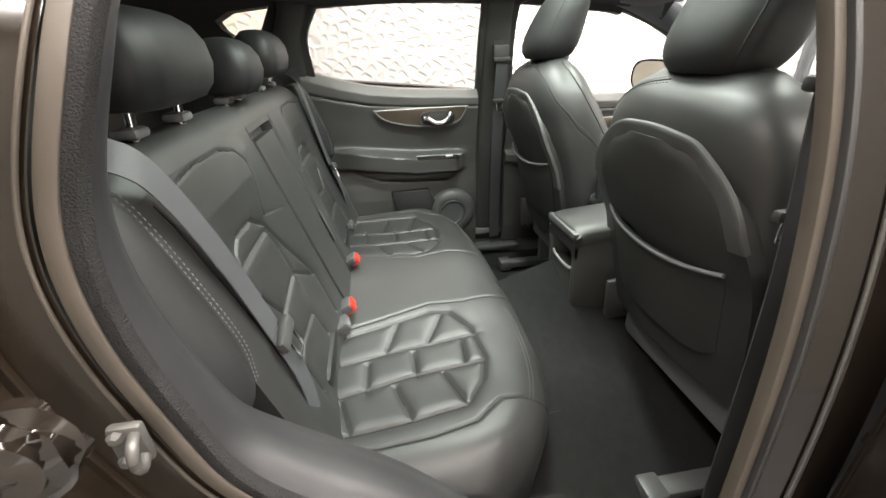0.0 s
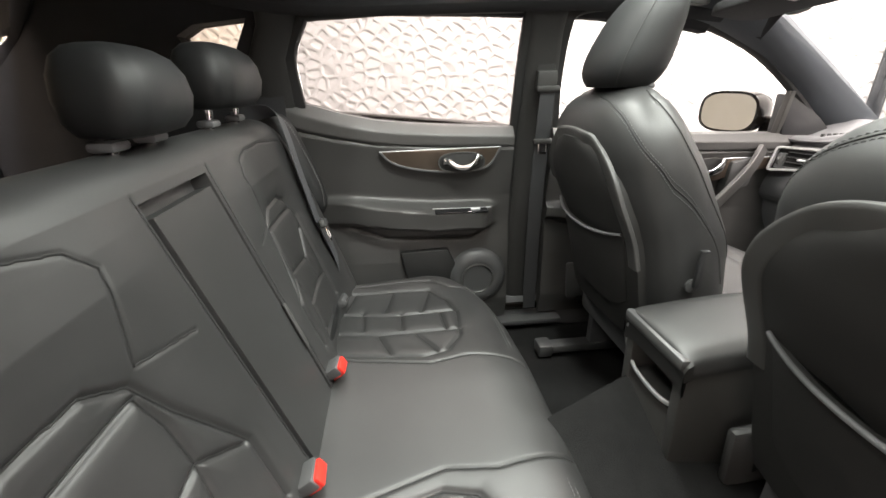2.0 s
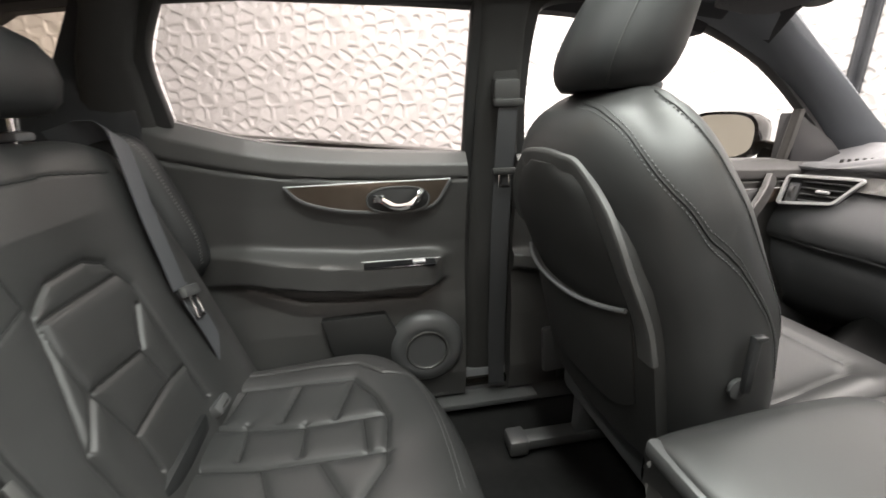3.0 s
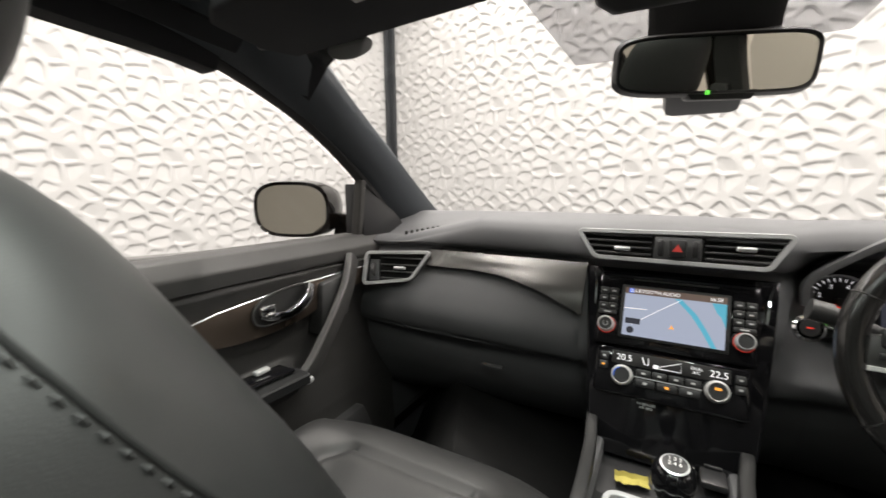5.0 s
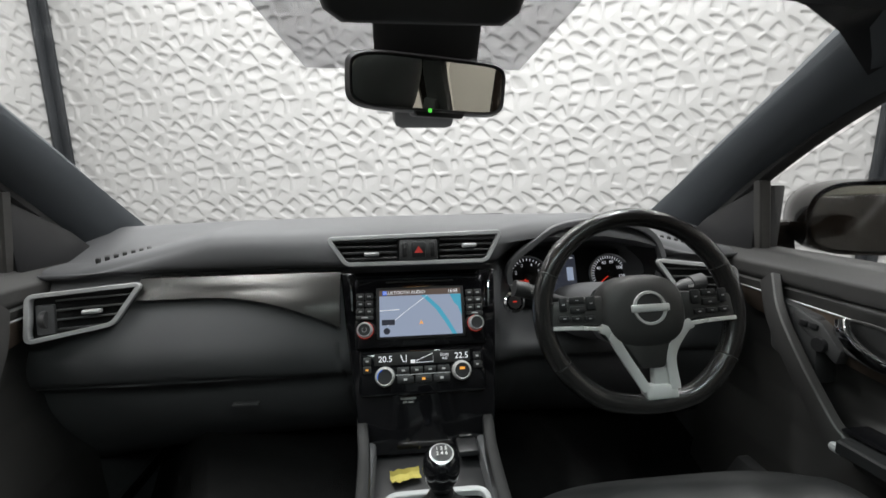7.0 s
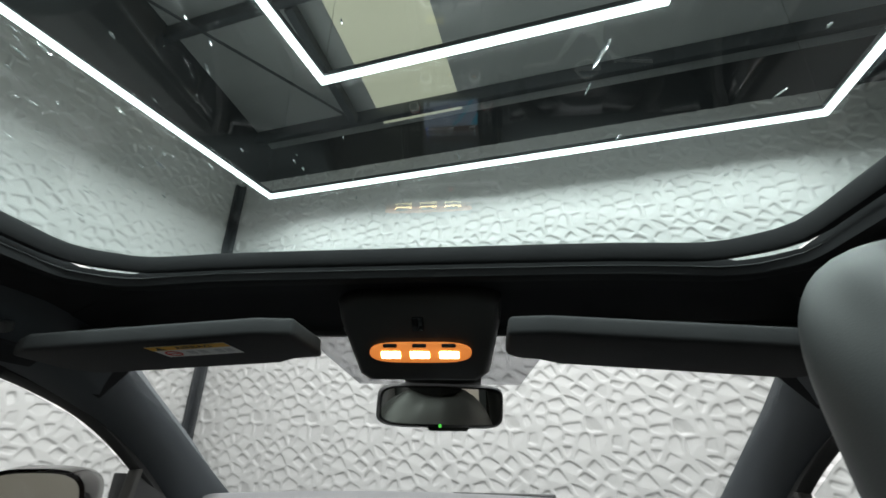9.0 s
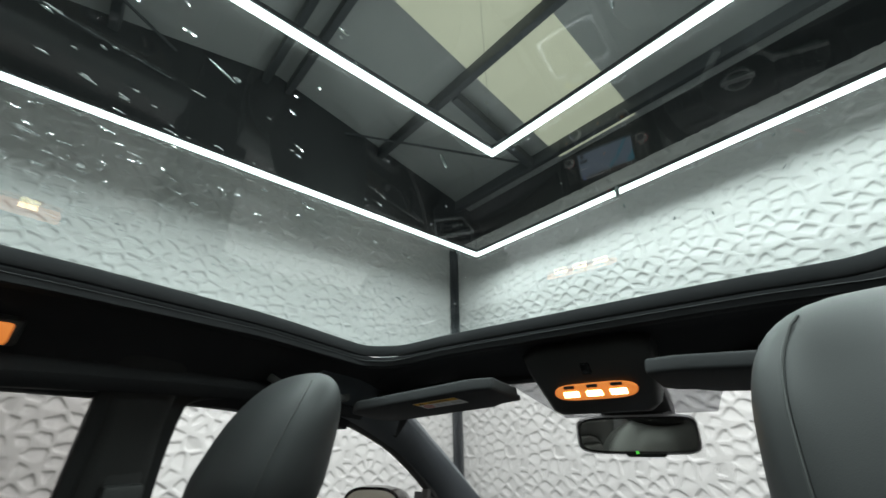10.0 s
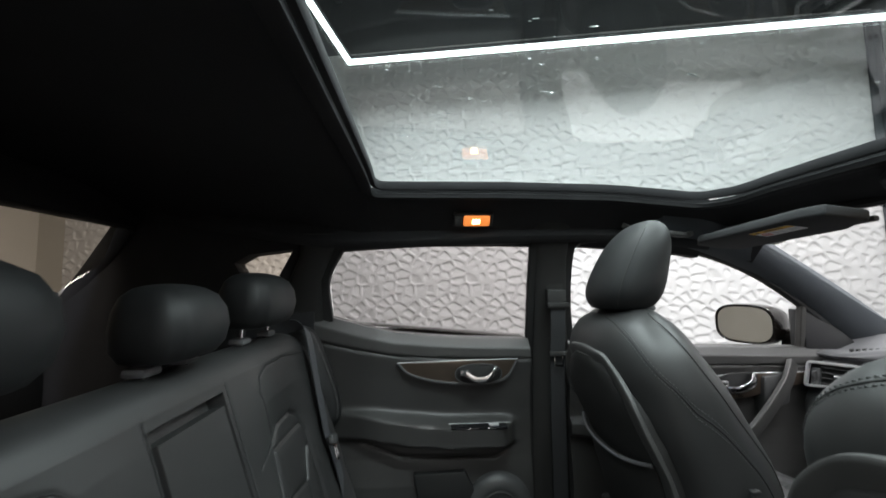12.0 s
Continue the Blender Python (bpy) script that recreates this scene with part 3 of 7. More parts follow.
def pillar(pts, label, s, name, deep=0.07, material=PILLAR, dy=0.0, dx=-0.012):
    """A trim post along (y, z, half width) in the side's surface."""
    rings = []
    for y, z, w, lean in pts:
        x = sx_at(z)
        ring = []
        for k in range(16):
            t = 2 * math.pi * k / 16
            c, sn = math.cos(t), math.sin(t)
            e = 0.55
            ring.append((x + dx + deep / 2 * math.copysign(abs(sn) ** e, sn), y + dy + w * math.copysign(abs(c) ** e, c), z))
        rings.append(ring)
    bm = loft(rings)
    if s > 0:
        mirrored(bm)
    return thing(name, bm, material, label, "trim", kind="structure")


def a_pillar(s):
    """Lofted between its windscreen edge and its door edge."""
    W = [(-0.695, 1.93, 1.058), (-0.642, 1.65, 1.200), (-0.604, 1.425, 1.323), (-0.545, 1.21, 1.412), (-0.530, 1.08, 1.455), (-0.530, 0.96, 1.475)]
    D = [(-0.735, 1.73, 1.020), (-0.700, 1.52, 1.182), (-0.672, 1.36, 1.272), (-0.645, 1.20, 1.338), (-0.622, 1.06, 1.380), (-0.605, 0.88, 1.408)]
    W, D = smooth_path(W, 40), smooth_path(D, 40)
    rings = []
    for w, d in zip(W, D):
        w, d = np.array(w), np.array(d)
        n = np.cross(d - w, (0.2, -0.85, 0.5))
        n = n / np.linalg.norm(n)
        if n[0] < 0:
            n = -n
        mid = (w + d) / 2
        rings.append([tuple(q) for q in (w - n * 0.045, w - n * 0.004, w * 0.86 + d * 0.14 + n * 0.012, mid + n * 0.022, w * 0.14 + d * 0.86 + n * 0.014, d - n * 0.002, d - n * 0.045)])
    return loft(rings)


def roof_rail():
    path = smooth_path([(-0.594, 1.12, 1.402), (-0.600, 0.85, 1.428), (-0.604, 0.5, 1.428), (-0.606, 0.0, 1.418), (-0.640, -0.35, 1.470), (-0.66, -0.66, 1.53)], 40)
    return tube(path, 0, 16, flat=(0.034, 0.018), up=(0.7, 0.0, 0.7))


for s in (-1, 1):
    thing("pillar_front", side(lambda: a_pillar(s), s), PILLAR, "slate grey windscreen pillar trim with a fine grain", "trim", kind="structure")
    thing("roof_rail", side(roof_rail, s), HEADLINER, "black cloth side rail of the car roof", "trim", kind="structure")
    pillar([(0.66, 0.42, 0.075, 0), (0.655, 0.75, 0.07, 0), (0.65, 1.02, 0.062, 0), (0.643, 1.20, 0.053, 0), (0.636, 1.35, 0.050, 0), (0.634, 1.43, 0.058, 0), (0.634, 1.482, 0.07, 0)], "black plastic centre pillar trim between the doors", s, "pillar_centre", 0.042, BACKPANEL, 0.022 if s > 0 else 0.0, 0.0045)
    pillar([(-0.30, 0.75, 0.10, 0), (-0.20, 0.95, 0.11, 0), (-0.145, 1.15, 0.080, 0), (-0.125, 1.29, 0.052, 0), (-0.085, 1.37, 0.050, 0), (-0.07, 1.43, 0.06, 0)], "black plastic rear pillar trim behind the door window", s, "pillar_rear", 0.08, BACKPANEL)

# side wall behind the rear seat with the small quarter window
def quarter():
    bms = [prism([(-0.66, 1.58), (-0.345, 1.58), (-0.345, 1.348), (-0.33, 1.322), (-0.272, 1.272), (-0.237, 1.250), (-0.237, 0.6), (-1.02, 0.6), (-0.98, 1.14), (-0.80, 1.27)], -0.74, -0.66, "x")]
    bms.append(prism([(-0.237, 0.6), (-0.237, 1.250), (-0.165, 1.390), (-0.30, 1.374), (-0.345, 1.348), (-0.345, 1.58), (-0.10, 1.53), (-0.10, 0.6)], -0.74, -0.66, "x"))
    return join(*bms)


for s in (-1, 1):
    thing("side_wall_rear", side(quarter, s), HEADLINER, "black trim of the load space side round a small quarter window", "trim", kind="structure")
    q = side(lambda: prism([(-0.355, 1.345), (-0.30, 1.385), (-0.155, 1.40), (-0.232, 1.240), (-0.28, 1.262)], -0.712, -0.708, "x"), s)
    thing("quarter_window", q, GLASS_REAR, "small privacy glass quarter window", "window", kind="structure")

# tailgate: glass with a black frame and lower trim
tg = empty("tailgate", "black tailgate trim with a tinted rear window", "tailgate", kind="structure")
part("window_pane", moved(prism([(-0.52, -0.17), (-0.655, 0.02), (-0.60, 0.15), (0.60, 0.15), (0.655, 0.02), (0.52, -0.17)], -0.003, 0.003, "y"), Matrix.Translation((0, -0.745, 1.335)) @ pose(0, 0, 0, -36, 0, 0)), GLASS_REAR, tg)
tgb = join(prism([(-0.70, 0.55), (-0.70, 1.27), (-0.64, 1.26), (-0.50, 1.19), (0.50, 1.19), (0.64, 1.26), (0.70, 1.27), (0.70, 0.55)], -0.95, -0.88, "y", 0.01), rbox((0, -0.655, 1.505), (1.3, 0.06, 0.10), 0.015))
part("lower_trim", tgb, BACKPANEL, tg)
for sx in (-1, 1):
    part("window_frame", tube([(sx * 0.70, -0.90, 1.15), (sx * 0.69, -0.77, 1.33), (sx * 0.66, -0.66, 1.47)], 0, 10, flat=(0.035, 0.03), up=(0, 1, 0.4)), HEADLINER, tg)

# outer skin: sills, roof skin, bonnet and bulkhead
def outer_sill():
    return join(rbox((-0.80, 0.75, 0.36), (0.12, 2.9, 0.16), 0.03), rbox((-0.735, 0.75, 0.44), (0.07, 2.3, 0.03), 0.01))


for s in (-1, 1):
    thing("sill", side(outer_sill, s), BODY, "glossy black painted door sill", "car body", kind="structure")
def kick():
    return join(rbox((-0.735, 1.86, 0.60), (0.05, 0.62, 0.66), 0.01), rbox((-0.745, 1.62, 0.90), (0.05, 0.20, 0.20), 0.01), rbox((-0.76, 1.10, 0.40), (0.10, 1.9, 0.16), 0.01))


for s in (-1, 1):
    thing("kick_panel", side(kick, s), PLASTIC, "black plastic kick panel beside the footwell", "trim", kind="structure")
thing("bulkhead", rbox((0, 2.16, 0.64), (1.5, 0.05, 0.68), 0.02), CARPET, "black lined bulkhead behind the dashboard", "car body", kind="structure")
thing("load_floor", rbox((0, -0.59, 0.63), (1.32, 0.62, 0.03), 0.006), CARPET, "black carpeted load space floor", "floor", kind="structure")
Xb, Yb = np.meshgrid(np.linspace(-0.74, 0.74, 25), np.linspace(2.12, 3.05, 17), indexing="ij")
thing("bonnet", sheet(Xb, Yb, 1.00 - 0.12 * (Yb - 2.12) ** 2 - 0.05 * (Xb / 0.74) ** 4 - 0.10 * (Yb - 2.12), (0, 0, -0.02)), BODY, "glossy black painted bonnet of the car", "car body", kind="structure")
Xr, Yr = np.meshgrid(np.linspace(-0.63, 0.63, 31), np.linspace(-0.72, GY0 - 0.03, 17), indexing="ij")
thing("roof_skin", pane_sheet(Xr, Yr, roofline(Xr, Yr) + 0.05, (0, 0, 0.01)), BODY, "glossy black painted rear roof panel", "car body", kind="structure")

# windscreen
ws = empty("windscreen", "large clear windscreen with a grey dotted sensor band", "windscreen", kind="structure", at=(0, 1.65, 1.25))


def ws_point(u, v):
    """u across -1..1, v from the base 0 to the top 1."""
    x = u * (0.72 - 0.15 * v)
    y = 2.06 - 0.80 * v - (0.15 - 0.02 * v) * np.abs(u) ** 2.2
    z = 1.062 + 0.386 * v + 0.02 * np.sin(np.pi * v) - 0.03 * v * np.abs(u) ** 3
    return x, y, z


U, W = np.meshgrid(np.linspace(-1, 1, 33), np.linspace(0, 1, 17), indexing="ij")
part("pane", pane_sheet(*ws_point(U, W), (0, 0.004, 0.005)), GLASS, ws)


def ws_patch(poly_top, poly_bot, off=-0.006):
    n = 16
    V, F = [], []
    for i in range(n + 1):
        f = i / n
        u0, u1 = poly_top[0] + (poly_top[1] - poly_top[0]) * f, poly_bot[0] + (poly_bot[1] - poly_bot[0]) * f
        for u, v in ((u0, 1.0), (u1, 0.77)):
            x, y, z = ws_point(u, v)
            V.append((float(x), float(y) + off, float(z) + off))
    F = [(2 * i, 2 * i + 1, 2 * i + 3, 2 * i + 2) for i in range(n)]
    V += [(x, y + 0.001, z + 0.001) for x, y, z in V]
    k = 2 * (n + 1)
    F += [(k + 2 * i + 2, k + 2 * i + 3, k + 2 * i + 1, k + 2 * i) for i in range(n)]
    return raw(V, F)


part("sensor_band", ws_patch((-0.385, 0.40), (-0.270, 0.280)), SHADEBAND, ws, "grey dotted shade band behind the mirror")
part("base_trim", tube([tuple(float(c) for c in ws_point(u, -0.07)) for u in np.linspace(-1, 1, 30)], 0.006, 8), BLACK_RUBBER, ws)
part("top_trim", tube([tuple(float(c) for c in ws_point(u, 1.0)) for u in np.linspace(-1, 1, 30)], 0.012, 8), BLACK_RUBBER, ws)


# ---- rear bench ----
BENCH_G = "seats of the car"


def bench_front(x):
    return 0.502 * (1 - 0.5 * (np.abs(x) / 0.665) ** 5)


CUSH_RIGHT = [
    [(0.20, 0.0), (0.175, 0.10), (0.135, 0.25), (0.148, 0.335), (0.125, 0.47)],
    [(0.545, 0.0), (0.54, 0.20), (0.527, 0.285), (0.482, 0.34), (0.476, 0.47)],
    [(0.216, 0.022), (0.19, 0.13), (0.168, 0.229), (0.182, 0.281), (0.244, 0.321), (0.352, 0.330), (0.419, 0.310), (0.480, 0.266), (0.494, 0.16), (0.504, 0.02)],
    [(0.307, 0.02), (0.289, 0.112), (0.273, 0.329)],
    [(0.401, 0.02), (0.372, 0.165), (0.364, 0.328)],
    [(0.194, 0.152), (0.286, 0.119)], [(0.182, 0.261), (0.276, 0.215)],
    [(0.317, 0.078), (0.403, 0.074)], [(0.299, 0.179), (0.380, 0.180)], [(0.276, 0.293), (0.361, 0.286)],
    [(0.395, 0.133), (0.494, 0.160)], [(0.377, 0.234), (0.480, 0.266)], [(0.416, 0.025), (0.504, 0.048)],
]


CUSH_RIGHT = CUSH_RIGHT[:2] + [[(x, y + 0.013) for x, y in ln] for ln in CUSH_RIGHT[2:]]


def flip(lines):
    return [[(-x, y) for x, y in ln] for ln in lines]


bench = empty("rear_bench_seat", "black quilted leather rear bench seat with three headrests", "car seat", at=(0, 0.2, FLOOR_Z))


CUSH_GRID, BACK_GRID = [], []


def bench_cushion():
    xs_ = np.linspace(-0.625, 0.625, 561)
    prof = np.array(smooth_path([(-0.09, 0.600), (0.0, 0.634), (0.12, 0.640), (0.26, 0.648), (0.37, 0.654), (0.435, 0.642), (0.475, 0.610), (0.49, 0.56), (0.478, 0.47), (0.46, 0.36)], 216))
    X, I = np.meshgrid(xs_, np.arange(len(prof)), indexing="ij")
    Y, Z = prof[I, 0], prof[I, 1]
    fr = bench_front(X) / 0.502
    Yn = np.where(Y > 0, Y * fr, Y)
    g = grooves(X, Yn, CUSH_RIGHT[2:] + flip(CUSH_RIGHT[2:]), 0.0040, 0.0055, 0.0034, 0.015)
    g += grooves(X, Yn, CUSH_RIGHT[:2] + flip(CUSH_RIGHT[:2]), 0.0035, 0.0035)
    fade = np.clip((np.arange(len(prof)) < 157).astype(float), 0, 1)[I]
    Z = Z + g * fade - 0.05 * np.clip((np.abs(X) - 0.54) / 0.085, 0, 1) ** 2 - 0.010 * np.exp(-((np.abs(X) - 0.33) / 0.14) ** 4) * fade + 0.004 * fade
    CUSH_GRID.extend((Yn, Z))
    return sheet(X, Yn, Z, (0, 0, -0.10))


cushion = part("seat_cushion", bench_cushion(), LEATHER, bench, "quilted black leather", 60)


def cush_z(x, y):
    return float(interp(y, [0.0, 0.12, 0.26, 0.37, 0.42], [0.634, 0.640, 0.648, 0.654, 0.648])) + 0.006 - 0.05 * max(0, (abs(x) - 0.54) / 0.085) ** 2


def seam_tubes(lines, at, r):
    """Dark tubes along a skin's sewn grooves, their colour standing for the shade inside."""
    bms = []
    for ln in lines:
        pts = []
        for (x0, y0), (x1, y1) in zip(ln[:-1], ln[1:]):
            k = max(2, int(math.hypot(x1 - x0, y1 - y0) / 0.006))
            pts += [at(x0 + (x1 - x0) * i / k, y0 + (y1 - y0) * i / k) for i in range(k)]
        pts.append(at(*ln[-1]))
        bms.append(tube(pts, r, 6))
    return join(*bms)


def on_cushion(x, y):
    i = min(560, max(0, round((x + 0.625) / 1.25 * 560)))
    j = int(np.argmin(np.abs(CUSH_GRID[0][i, :157] - y)))
    return (x, y, float(CUSH_GRID[1][i, j]) + 0.0006)


tagged(part("seams", seam_tubes(CUSH_RIGHT + flip(CUSH_RIGHT), on_cushion, 0.0012), SEAM_SHADE, cushion), kind="stuff")
for sg in (1, -1):
    ln = smooth_path([(0.553 * sg, 0.03), (0.549 * sg, 0.20), (0.535 * sg, 0.29), (0.490 * sg, 0.345)], 40)
    stitches([(p[0], p[1], cush_z(p[0], p[1]) + 0.002) for p in ln], THREAD, "stitching", cushion, off=(0, 0, 0))

prof_ = np.array(smooth_path([(0.37, 0.654), (0.435, 0.642), (0.475, 0.610)], 20))
for sg in (1, -1):
    for row in (11, 13):
        ln = []
        for x in np.linspace(0.12, 0.612, 60):
            f = float(bench_front(x)) / 0.502
            ln.append((sg * x, prof_[row][0] * f, prof_[row][1] + 0.0052 - 0.05 * max(0, (x - 0.54) / 0.085) ** 2))
        stitches(ln, THREAD, "stitching", cushion, r=0.0006)

BT, BN, BB = np.array((-0.313, 0.950)), np.array((0.950, 0.313)), np.array((0.035, 0.66))
BACK_RIGHT = [
    [(0.52, 0.455), (0.40, 0.468), (0.29, 0.466), (0.235, 0.452), (0.213, 0.425), (0.224, 0.375), (0.236, 0.325), (0.145, 0.304)],
    [(0.105, 0.47), (0.105, 0.02)],
    [(0.545, 0.46), (0.535, 0.38), (0.515, 0.26), (0.51, 0.10)],
]
QUILT = [
    [(0.500, 0.04), (0.500, 0.33), (0.478, 0.388), (0.440, 0.408), (0.360, 0.404), (0.315, 0.372), (0.292, 0.30), (0.240, 0.17), (0.245, 0.04)],
    [(0.318, 0.357), (0.484, 0.358)], [(0.318, 0.357), (0.310, 0.300), (0.312, 0.230), (0.250, 0.176)], [(0.312, 0.230), (0.330, 0.120), (0.325, 0.04)],
    [(0.312, 0.230), (0.440, 0.214)], [(0.440, 0.214), (0.484, 0.290)], [(0.440, 0.214), (0.450, 0.130), (0.330, 0.120)], [(0.450, 0.130), (0.498, 0.128)],
]
BACK_QUILT = [[(x - 0.066, 0.84 * s_) for x, s_ in ln] for ln in QUILT]


def back_profile():
    P = [BB + BT * v for v in np.linspace(-0.06, 0.475, 250)]
    c = BB + BT * 0.475 - BN * 0.055
    for a in np.linspace(6, 165, 24):
        P.append(c + 0.055 * (BN * math.cos(radians(a)) + BT * math.sin(radians(a))))
    return np.array(P)


def back_skin(x, s, w=0.0):
    """World place on the backrest at x, s up its face, w proud of it."""
    p = BB + BT * s + BN * w
    return (x, float(p[0]), float(p[1]))


def bench_back():
    prof = back_profile()
    svals = np.concatenate([np.linspace(-0.06, 0.475, 250), 0.48 + np.linspace(0.01, 0.12, 24)])
    xs_ = np.linspace(-0.60, 0.60, 541)
    X, I = np.meshgrid(xs_, np.arange(len(prof)), indexing="ij")
    S = svals[I]
    g = grooves(X, S, BACK_QUILT + flip(BACK_QUILT), 0.0040, 0.0055, 0.0034, 0.014)
    g += grooves(X, S, BACK_RIGHT + flip(BACK_RIGHT), 0.0028, 0.0020)
    slot = (np.abs(X - 0.005) < 0.095) & (S > 0.440) & (S < 0.459)
    g = np.where(slot, -0.022, g)
    side_gap = (np.abs(np.abs(X - 0.005) - 0.092) < 0.004) & (S < 0.455)
    g = np.where(side_gap, g - 0.010, g)
    g += 0.011 * np.exp(-((np.abs(X) - 0.56) / 0.05) ** 2) * np.clip((0.53 - S) / 0.1, 0, 1) - 0.016 * np.exp(-((np.abs(X) - 0.33) / 0.12) ** 4) * np.clip((0.40 - S) / 0.08, 0, 1)
    g += 0.006 * np.exp(-((np.abs(X) - 0.20) / 0.06) ** 2) * (S > 0.3) * np.clip((S - 0.3) / 0.1, 0, 1) * np.clip((0.50 - S) / 0.06, 0, 1)
    fade = np.clip((0.53 - S) / 0.05, 0, 1)
    g = g * fade
    nrm_y = np.where(I < 250, BN[0], 0.5)
    nrm_z = np.where(I < 250, BN[1], 0.8)
    Y, Z = prof[I, 0] + g * nrm_y, prof[I, 1] + g * nrm_z
    Z = Z - 0.02 * np.clip((np.abs(X) - 0.5) / 0.1, 0, 1) ** 2 * np.clip((S - 0.25) / 0.2, 0, 1)
    BACK_GRID.extend((Y, Z))
    return sheet(X, Y, Z, (0, -0.06, -0.05))


rear_back = part("backrest", bench_back(), LEATHER, bench, "black leather backrest with a folded centre armrest", 60)


def on_back(x, s_):
    i = min(540, max(0, round((x + 0.60) / 1.20 * 540)))
    j = min(249, max(0, round((s_ + 0.06) / 0.535 * 249)))
    return (x, float(BACK_GRID[0][i, j]) + 0.0006, float(BACK_GRID[1][i, j]) + 0.0002)


back_lines = [[(x, min(s_, 0.47)) for x, s_ in ln] for ln in BACK_RIGHT + BACK_QUILT]
tagged(part("seams", seam_tubes(back_lines + flip(back_lines), on_back, 0.0012), SEAM_SHADE, rear_back), kind="stuff")
part("backrest_board", rbox((0, -0.20, 0.88), (1.18, 0.03, 0.48), 0.01, m=None), CARPET, bench)
part("armrest_loop", rbox((0, 0, 0), (0.012, 0.004, 0.10), 0.002, m=Matrix.Translation(back_skin(-0.085, 0.15, 0.008)) @ pose(0, 0, 0, 18, 0, 0)), BACKFRAME, bench, "grey pull strap of the armrest")


def bolster():
    """Smooth pad between backrest and door."""
    rings = []
    for s_, w, hw in smooth_path(((0.535, -0.055, 0.03), (0.520, -0.005, 0.055), (0.48, 0.022, 0.060), (0.37, 0.030, 0.060), (0.29, 0.030, 0.058), (0.235, 0.018, 0.052), (0.205, -0.012, 0.03)), 36):
        c = np.array(back_skin(0.650, s_, w - 0.050))
        ring = []
        for k in range(32):
            t = 2 * math.pi * k / 32
            cs, sn = math.cos(t), math.sin(t)
            dx = hw * math.copysign(abs(cs) ** 0.85, cs)
            dn = 0.06 * math.copysign(abs(sn) ** 0.85, sn) - 9 * max(0.0, dx + 0.012) ** 2
            ring.append((c[0] + dx, c[1] + dn * BN[0], c[2] + dn * BN[1]))
        rings.append(ring)
    return loft(rings)


for sg in (1, -1):
    b = part("side_bolster", bolster() if sg > 0 else mirrored(bolster()), LEATHER2, bench, "smooth leather side pad with double stitching", 60)
    for dx in (-0.004, 0.004):
        pth = smooth_path([(0.618 + dx, 0.518, 0.0113), (0.615 + dx, 0.47, 0.0303), (0.615 + dx, 0.37, 0.0373), (0.615 + dx, 0.29, 0.0373), (0.612 + dx, 0.228, 0.0200)], 40)
        stitches([back_skin(sg * p[0], p[1], p[2]) for p in pth], THREAD, "stitching", b, r=0.0006, up=(0, 0.95, 0.31))


def rear_headrest():
    rings = []
    for z, a, b, cy in ((1.205, 0.085, 0.030, 0.0), (1.212, 0.115, 0.045, 0.0), (1.235, 0.130, 0.056, 0.002), (1.275, 0.136, 0.060, 0.004), (1.315, 0.132, 0.056, 0.003), (1.345, 0.118, 0.046, 0.0), (1.362, 0.092, 0.032, -0.004), (1.368, 0.066, 0.021, -0.005), (1.371, 0.036, 0.011, -0.006), (1.372, 0.012, 0.004, -0.006)):
        ring = superring(0, cy, z, a, b, 40, 0.62)
        # sewn seams down both sides
        for k in (5, 15):
            x, y, zz = ring[k]
            ring[k] = (x * 0.975, y * 0.95, zz)
        rings.append(ring)
    return loft(rings)


for hx in (0.350, -0.018, -0.355):
    slim = 0.66 if abs(hx) < 0.1 else 1.0
    drop = -0.092 if slim < 1 else -0.065
    m = Matrix.Translation((hx, -0.150, drop)) @ Matrix.Translation((0, 0, 1.372)) @ Matrix.Diagonal((slim, 1, 0.74 if slim == 1 else 0.68, 1)) @ Matrix.Translation((0, 0, -1.372))
    h = part("headrest", moved(rear_headrest(), m), LEATHER2, bench, "smooth black leather headrest", 50)
    for px in (-0.075 * slim, 0.075 * slim):
        part("headrest_post", tube([(hx + px, -0.165, 1.08), (hx + px, -0.150, 1.225)], 0.0065, 12), CHROME, h, "chrome post")
        part("post_guide", rbox((hx + px, -0.160, 1.158), (0.042, 0.034, 0.014), 0.006), PLASTIC, h)


def buckle(x, y, z, yaw, red=True):
    """A belt buckle on its short stalk."""
    m = Matrix.Translation((x, y, z)) @ pose(0, 0, 0, -58, 0, yaw)
    e = empty("seat_belt_buckle", "black belt buckle with a red release button on the seat" if red else "black belt buckle stalk tucked in the seat gap", "seat belt", "rear belt buckles", at=(x, y, z))
    part("stalk", moved(rbox((0, -0.005, -0.055), (0.042, 0.014, 0.09), 0.006), m), PLASTIC, e)
    part("housing", moved(rbox((0, 0, 0), (0.048, 0.024, 0.05), 0.006), m), PLASTIC_HARD, e)
    if red:
        part("release_button", moved(join(rbox((0, 0.004, 0.024), (0.040, 0.022, 0.013), 0.004), rbox((0, 0.013, 0.012), (0.040, 0.006, 0.022), 0.002)), m), RED, e, "red button")
    else:
        part("slot", moved(rbox((0, 0.003, 0.025), (0.026, 0.004, 0.004), 0.001), m), CHROME, e)
    return e


